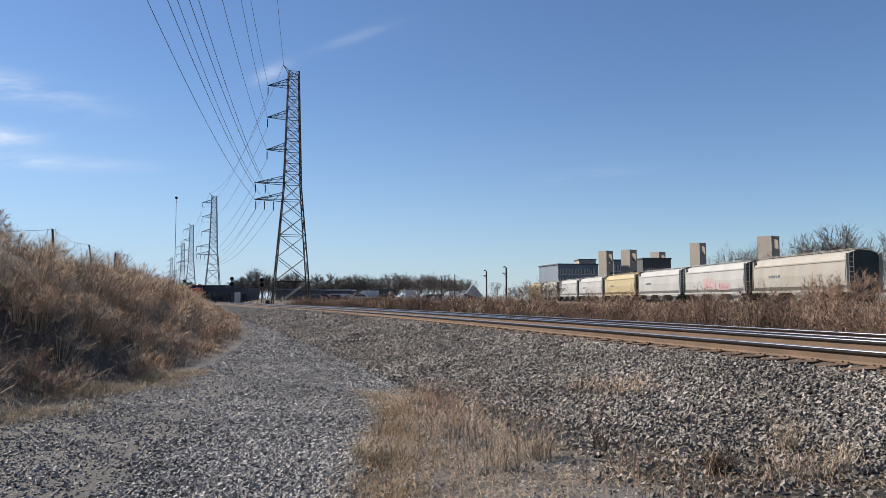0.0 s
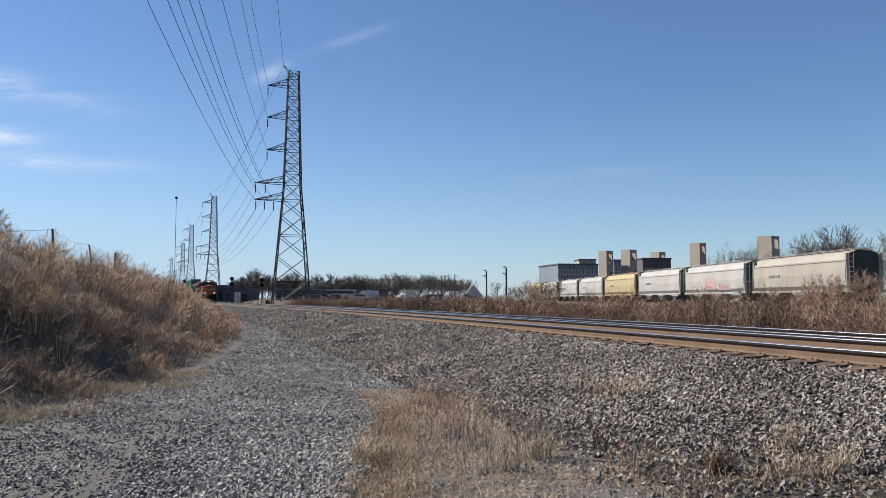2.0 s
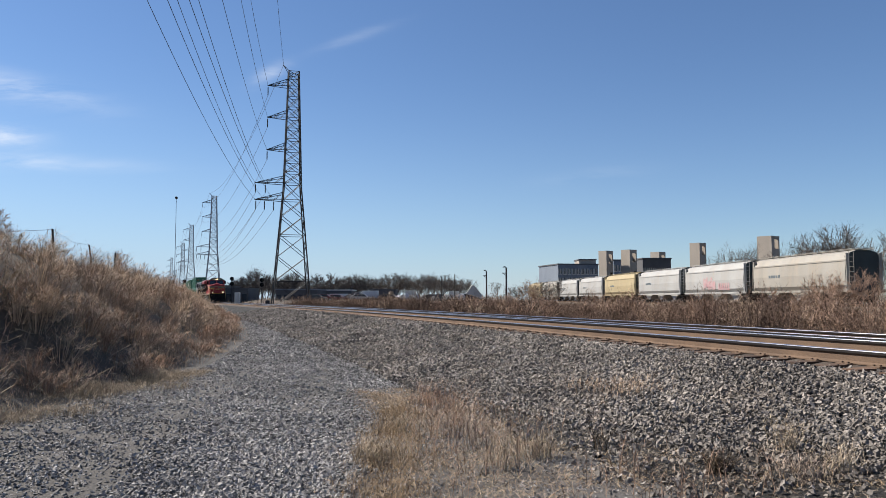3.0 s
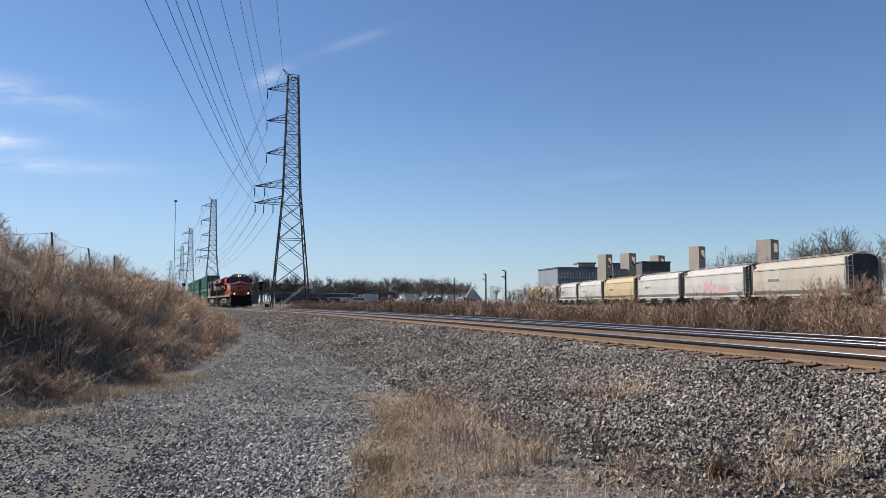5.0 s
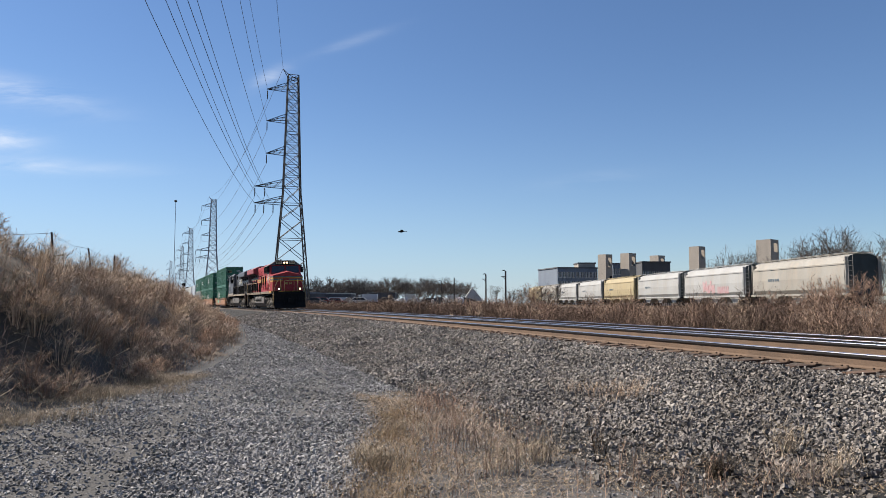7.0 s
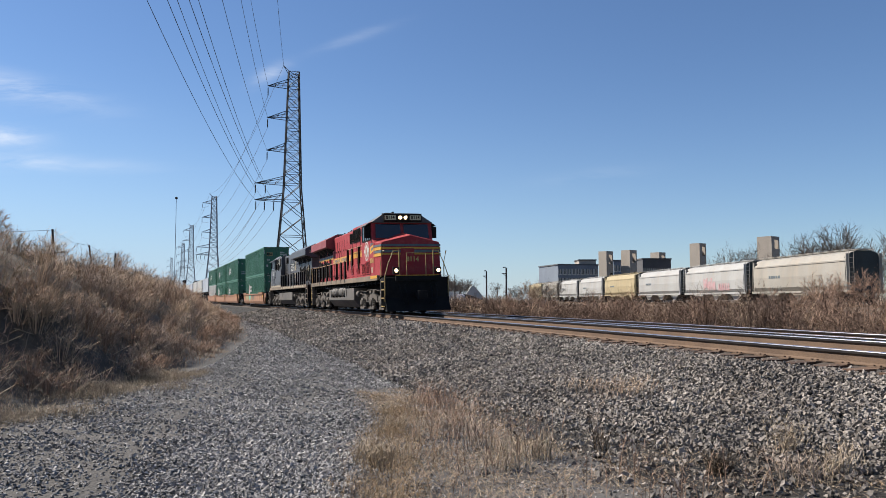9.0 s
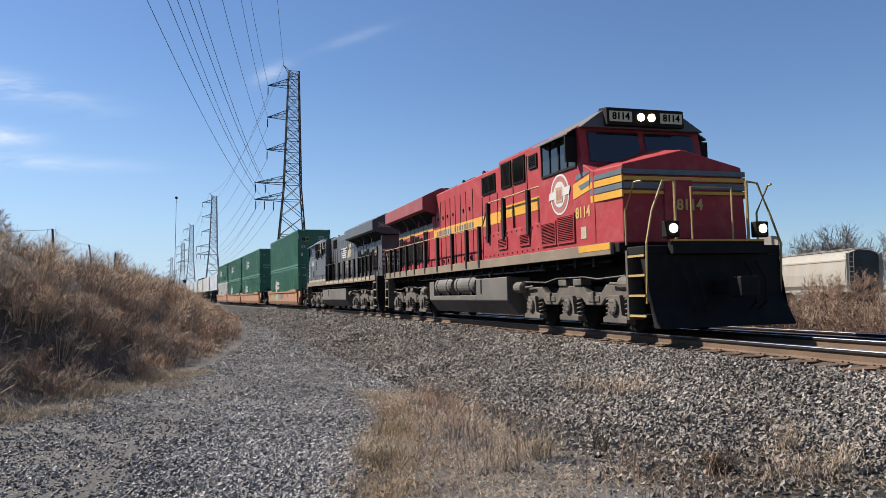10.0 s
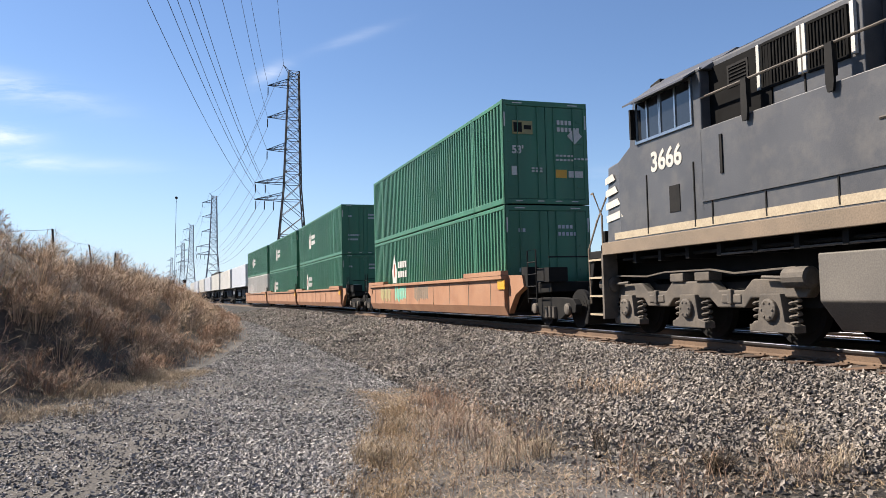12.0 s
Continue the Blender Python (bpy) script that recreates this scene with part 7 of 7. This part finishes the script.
def build_far_place():
    for u0, u1, v in ((1060, 1085, 445), (1100, 1127, 443), (1222, 1250, 431), (1342, 1380, 419)):
        core_tower(u0, u1, v, 205, "bare tan concrete stair tower of an unfinished building")
    core_tower(1152, 1178, 447, 225, "bare concrete stair tower beside dark cladding")
    block("apartment_building", 988, 1062, 469, 235, 18, BLUEGREY, "long blue-grey building with rows of windows", "apartments", 4, 9, 12)
    block("rooftop_block", 1025, 1055, 461, 239, 8, CONCRETE, "small pale rooftop block of the long building", "building", 1, 4)
    block("dark_building", 1138, 1190, 459, 215, 14, DARKBLD, "dark flat-roofed building under construction", "building", 2, 5, 8)
    block("grey_building", 1086, 1102, 462, 222, 14, BLUEGREY, "narrow blue-grey building between towers", "building", 4, 2)
    block("warehouse", 346, 398, 507, 260, 20, DARKBLD, "low dark warehouse behind the tracks", "warehouse", 1, 4, frames=False)
    block("shed", 398, 440, 512, 240, 14, DARKBLD, "low dark shed behind the tracks", "shed", 1, 3, frames=False)
    block("low_building", 488, 562, 514, 230, 18, DARKBLD, "long low grey-roofed building", "building", 1, 6, roof=BLUEGREY, frames=False)
    block("low_building", 575, 622, 515, 250, 14, DARKBLD, "low pale-roofed yard building", "building", 1, 5, roof=WHITE, frames=False)
    block("low_building", 655, 700, 514, 260, 14, DARKBLD, "low dark yard building", "building", 1, 5, frames=False)
    for u, d, w, mt, hh, lb in ((656, 168, 3.4, GREYBOX, 1.7, "pale grey"), (727, 176, 2.6, WHITE, 1.9, "white"), (803, 160, 2.2, WHITE, 1.6, "white"), (600, 184, 4.2, GREYBOX, 1.2, "low pale grey")):
        parked_trailer(u, d, w, mt, lb + " box trailer standing in the yard", hh, 0.5)
    rnd = random.Random(8)
    for k in range(18):
        u, d = 698 + k * 4.4 + rnd.uniform(-1, 1), rnd.uniform(160, 176)
        wrapped_stack(u, d, rnd.uniform(0.35, 0.7), rnd.uniform(0.9, 1.6), (WHITE, GREYBOX, WHITE, PALE)[k % 4], k)
    for u, d, w, h, mt in ((618, 170, 0.7, 1.5, CONCRETE), (634, 172, 0.9, 1.9, DARKBLD), (640, 166, 0.6, 1.2, WHITE), (682, 170, 0.7, 1.7, WOOD_POLE), (692, 172, 0.6, 2.2, SILL_DIRTY), (776, 165, 0.9, 1.7, DARKBLD), (790, 160, 0.6, 1.4, WHITE), (816, 158, 0.8, 1.5, GREYBOX), (846, 155, 0.7, 1.6, DARKBLD), (560, 175, 1.0, 1.4, DARKBLD)):
        wrapped_stack(u, d, w, h, mt, int(u))
    maroon = mat("maroon_car_paint", (0.18, 0.03, 0.03), (0.15, 0.025, 0.025), 0.4, bump=0)
    for k, (u, mt, lb) in enumerate(((560, DARKBLD, "dark"), (574, maroon, "maroon"), (598, maroon, "maroon"), (628, DARKBLD, "dark"), (640, WHITE, "white"), (690, SILL_DIRTY, "brown"), (768, DARKBLD, "dark"), (785, WHITE, "white"), (832, DARKBLD, "dark"))):
        parked_car(u, 160 + (k % 4) * 4, mt, lb + " car parked in the yard")
    # tipped white chute
    d = 150
    c = thing("tipped_chute", "white tilted dump body raised over the yard", "dump body", at=Matrix.Translation((placed(832, d), d, 0)))
    part("chute", Mesh().prism([(-0.9, 2.6), (0.3, 4.4), (0.9, 4.2), (2.9, 1.7), (2.2, 1.6), (0.2, 2.4)], -1.0, 1.0), WHITE, c, bevel=0.05)
    part("support", Mesh().tube([(-0.5, 0, -0.2), (-0.3, 0, 2.8)], 0.12, 6).tube([(2.2, 0, -0.2), (2.2, 0, 1.7)], 0.12, 6), INK, c)
    part("truck_bed", Mesh().box(-2.2, 3.2, -1.1, 1.1, 0.7, 1.4), INK, c)
    for u, v, d, lm, ln in ((896, 474, 88, True, 0.0), (861, 480, 105, True, 0), (782, 491, 130, True, 0), (805, 486, 140, False, 0)):
        pole(u, v, d, "dark wooden utility pole with a lamp" if lm else "plain dark wooden pole", lm, lm, ln)
    for u, v, d in ((327, 498, 165), (411, 498, 150), (464, 496, 150)):
        signal_mast(u, v, d)
    # small white relay cabinet
    x = placed(421, 140)
    cb = thing("relay_cabinet", "small white equipment cabinet beside the line", "cabinet", at=Matrix.Translation((x, 140, ground_at(x, 140))))
    part("body", Mesh().box(-0.45, 0.45, -0.4, 0.4, 0.1, 2.3), WHITE, cb, bevel=0.02)
    part("door", Mesh().box(-0.38, 0.38, -0.42, -0.4, 0.25, 2.15), WHITE, cb)
    part("plinth", Mesh().box(-0.55, 0.55, -0.5, 0.5, -0.2, 0.1), CONCRETE, cb)
    # tall thin mast
    x = placed(309, 420)
    ms = thing("radio_mast", "very tall thin pale mast with a ball top", "mast", at=Matrix.Translation((x, 420, 0)))
    part("shaft", Mesh().tube([(0, 0, 0), (0, 0, hgt(351, 420))], 0.2, 8, 0.12), STEEL_FAR, ms)
    part("top", Mesh().lathe([(hgt(351, 420) - 0.2, 0.3), (hgt(351, 420), 0.8), (hgt(351, 420) + 0.8, 0.8), (hgt(351, 420) + 1.1, 0.3)], (0, 0, 0), "z", 10), STEEL, ms)
    # leaning fence posts with slack wire on the bank
    tops = []
    for u, vb, vt, d, ln in ((97, 441, 405, 21, -6), (166, 459, 433, 27, -9), (203, 470, 448, 31, 0)):
        x = placed(u, d)
        zb = ground_at(x, d)
        zt = (530 - vt) / 1339 * d + 1.6
        f = thing("fence_post", "dark leaning wooden fence post on the bank", "fence post", "fence posts", at=Matrix.Translation((x, d, zb)) @ pose(0, 0, 0, 0, ln, 0))
        part("post", Mesh().tube([(0, 0, -0.3), (0, 0, zt - zb)], 0.032, 6, 0.028), WOOD_POLE, f)
        part("rail_stub", Mesh().box(-0.1, 0.3, -0.02, 0.02, (zt - zb) * 0.35, (zt - zb) * 0.35 + 0.04), WOOD_POLE, f)
        tops.append(Vector((x + (zt - zb) * math.sin(radians(ln)), d, zt - 0.03)))
    w = thing("fence_wire", "slack rusty wire strung between fence posts", "wire")
    for p, q in zip([tops[0] + Vector((-3.5, -3, -0.25))] + tops[:-1], tops):
        part("strand", Mesh().tube([p, p.lerp(q, 0.5) - Vector((0, 0, 0.12)), q], 0.005, 4), WIRE, w)


def build_bird():
    b = thing("bird", "small dark bird flying with spread wings", "bird")
    part("body", Mesh().lathe([(-0.1, 0.005), (-0.05, 0.025), (0.02, 0.035), (0.07, 0.025), (0.1, 0.018), (0.125, 0.004)], (0, 0, 0), "x", 10), INK, b)
    for sd in (-1, 1):
        part("wing", Mesh().add([(0.05, sd * 0.02, 0.01), (-0.04, sd * 0.02, 0.01), (-0.05, sd * 0.12, 0.05), (-0.03, sd * 0.2, 0.03), (0.03, sd * 0.11, 0.055), (0.0, sd * 0.1, 0.04)],
                                [(0, 1, 5), (1, 2, 5), (2, 3, 4), (0, 5, 4), (2, 4, 5)]), INK, b)
    part("tail", Mesh().prism([(-0.09, -0.01), (-0.18, -0.03), (-0.18, 0.03), (-0.09, 0.01)], -0.004, 0.004, "z"), INK, b)
    return b


build_power_line()
build_hoppers()
build_far_place()
build_trees()
build_brush()
build_weeds()
build_stones()
BIRD = build_bird()


# ---------------------------------------------------------------- ties, plates and spikes
def build_ties():
    tie = Mesh().box(-0.115, 0.115, -1.3, 1.3, -0.17, 0).data("tie")
    tie.materials.append(TIE)
    plate = Mesh()
    for sd in (-1, 1):
        plate.box(-0.1, 0.1, sd * 0.76 - 0.18, sd * 0.76 + 0.18, 0.0, 0.012)
        for dx in (-0.05, 0.05):
            for dn in (-0.11, 0.11):
                plate.box(dx - 0.012, dx + 0.012, sd * 0.76 + dn - 0.016, sd * 0.76 + dn + 0.016, 0.01, 0.03)
    pm = plate.data("tie_plate")
    pm.materials.append(RUST_STEEL)
    rnd = random.Random(3)
    for track, n0, s0, s1 in ((TRACK_A, 0.0, 4, -80), (TRACK_B, TRACK_2, 2, -40)):
        s = s0
        while s > s1:
            x, y, th = on_line(s, n0)
            d = Vector((math.cos(th), -math.sin(th), 0))
            nn = Vector((math.sin(th), math.cos(th), CANT if n0 < 2 else 0.0)).normalized()
            m = Matrix((d, nn, d.cross(nn))).transposed().to_4x4()
            m.translation = (x, y, railz(n0) - 0.19 + rnd.uniform(-0.008, 0.008))
            ob = part("tie", tie, TIE, track, m=m @ pose(0, 0, 0, 0, 0, rnd.uniform(-0.8, 0.8)))
            part("tie_plate", pm, RUST_STEEL, ob)
            s -= 0.53


build_ties()
# ---------------------------------------------------------------- movement
TRAIN_T = [0, 3, 5, 6, 7, 9, 9.5, 10, 10.5, 11, 11.5, 12]
TRAIN_S = [-212.48, -150.9, -110.75, -91.05, -71.1, -30.9, -20.5, -10.1, 0.05, 10.3, 20.85, 31.1]


def train_at(t):
    return float(np.interp(t, TRAIN_T, TRAIN_S))


def rail_pose(s, half, sense, lift=0.0):
    """A vehicle with two trucks on the near track, leaning with the cant."""
    xa, ya, _ = on_line(s + half)
    xb, yb, _ = on_line(s - half)
    d = Vector((xa - xb, ya - yb, 0)).normalized() * sense
    across = Vector((-d.y, d.x, 0))
    lean = CANT * sense
    side = across * math.cos(lean) + Vector((0, 0, math.sin(lean)))
    up = d.cross(side)
    m = Matrix((d, side, up)).transposed().to_4x4()
    m.translation = Vector(((xa + xb) / 2, (ya + yb) / 2, RAIL_Z)) + up * lift
    return m


def motions():
    times = [i * 0.5 for i in range(25)]
    for ob, r, half, sense, *lift in ROLLING:
        walk(ob, [(t, rail_pose(train_at(t) + r, half, sense, lift[0] if lift else 0.0)) for t in times])
    steps = [i / 30 for i in range(361)]
    for ob, rad, x, _ in WHEELS[:20]:
        rows = []
        s0 = train_at(0)
        back = ob.parent in [v[0] for v in ROLLING if v[3] < 0]
        for t in steps:
            a = (train_at(t) - s0) / rad * (-1 if back else 1)
            rows.append((t, Matrix.Translation((x, 0, rad)) @ Matrix.Rotation(a, 4, "Y")))
        walk(ob, rows)
    # the bird crosses the sky from the yard towards the bank
    way = Matrix.Rotation(radians(180), 4, "Z")
    rows = []
    for i in range(13):
        t = float(i)
        rows.append((t, Matrix.Translation((-1.35 - 13.2 * (t - 7.0), 25.0, float(np.interp(t, [0, 6, 7, 8, 12], [2.6, 3.2, 3.95, 5.2, 9.0])))) @ way))
    walk(BIRD, rows)


motions()
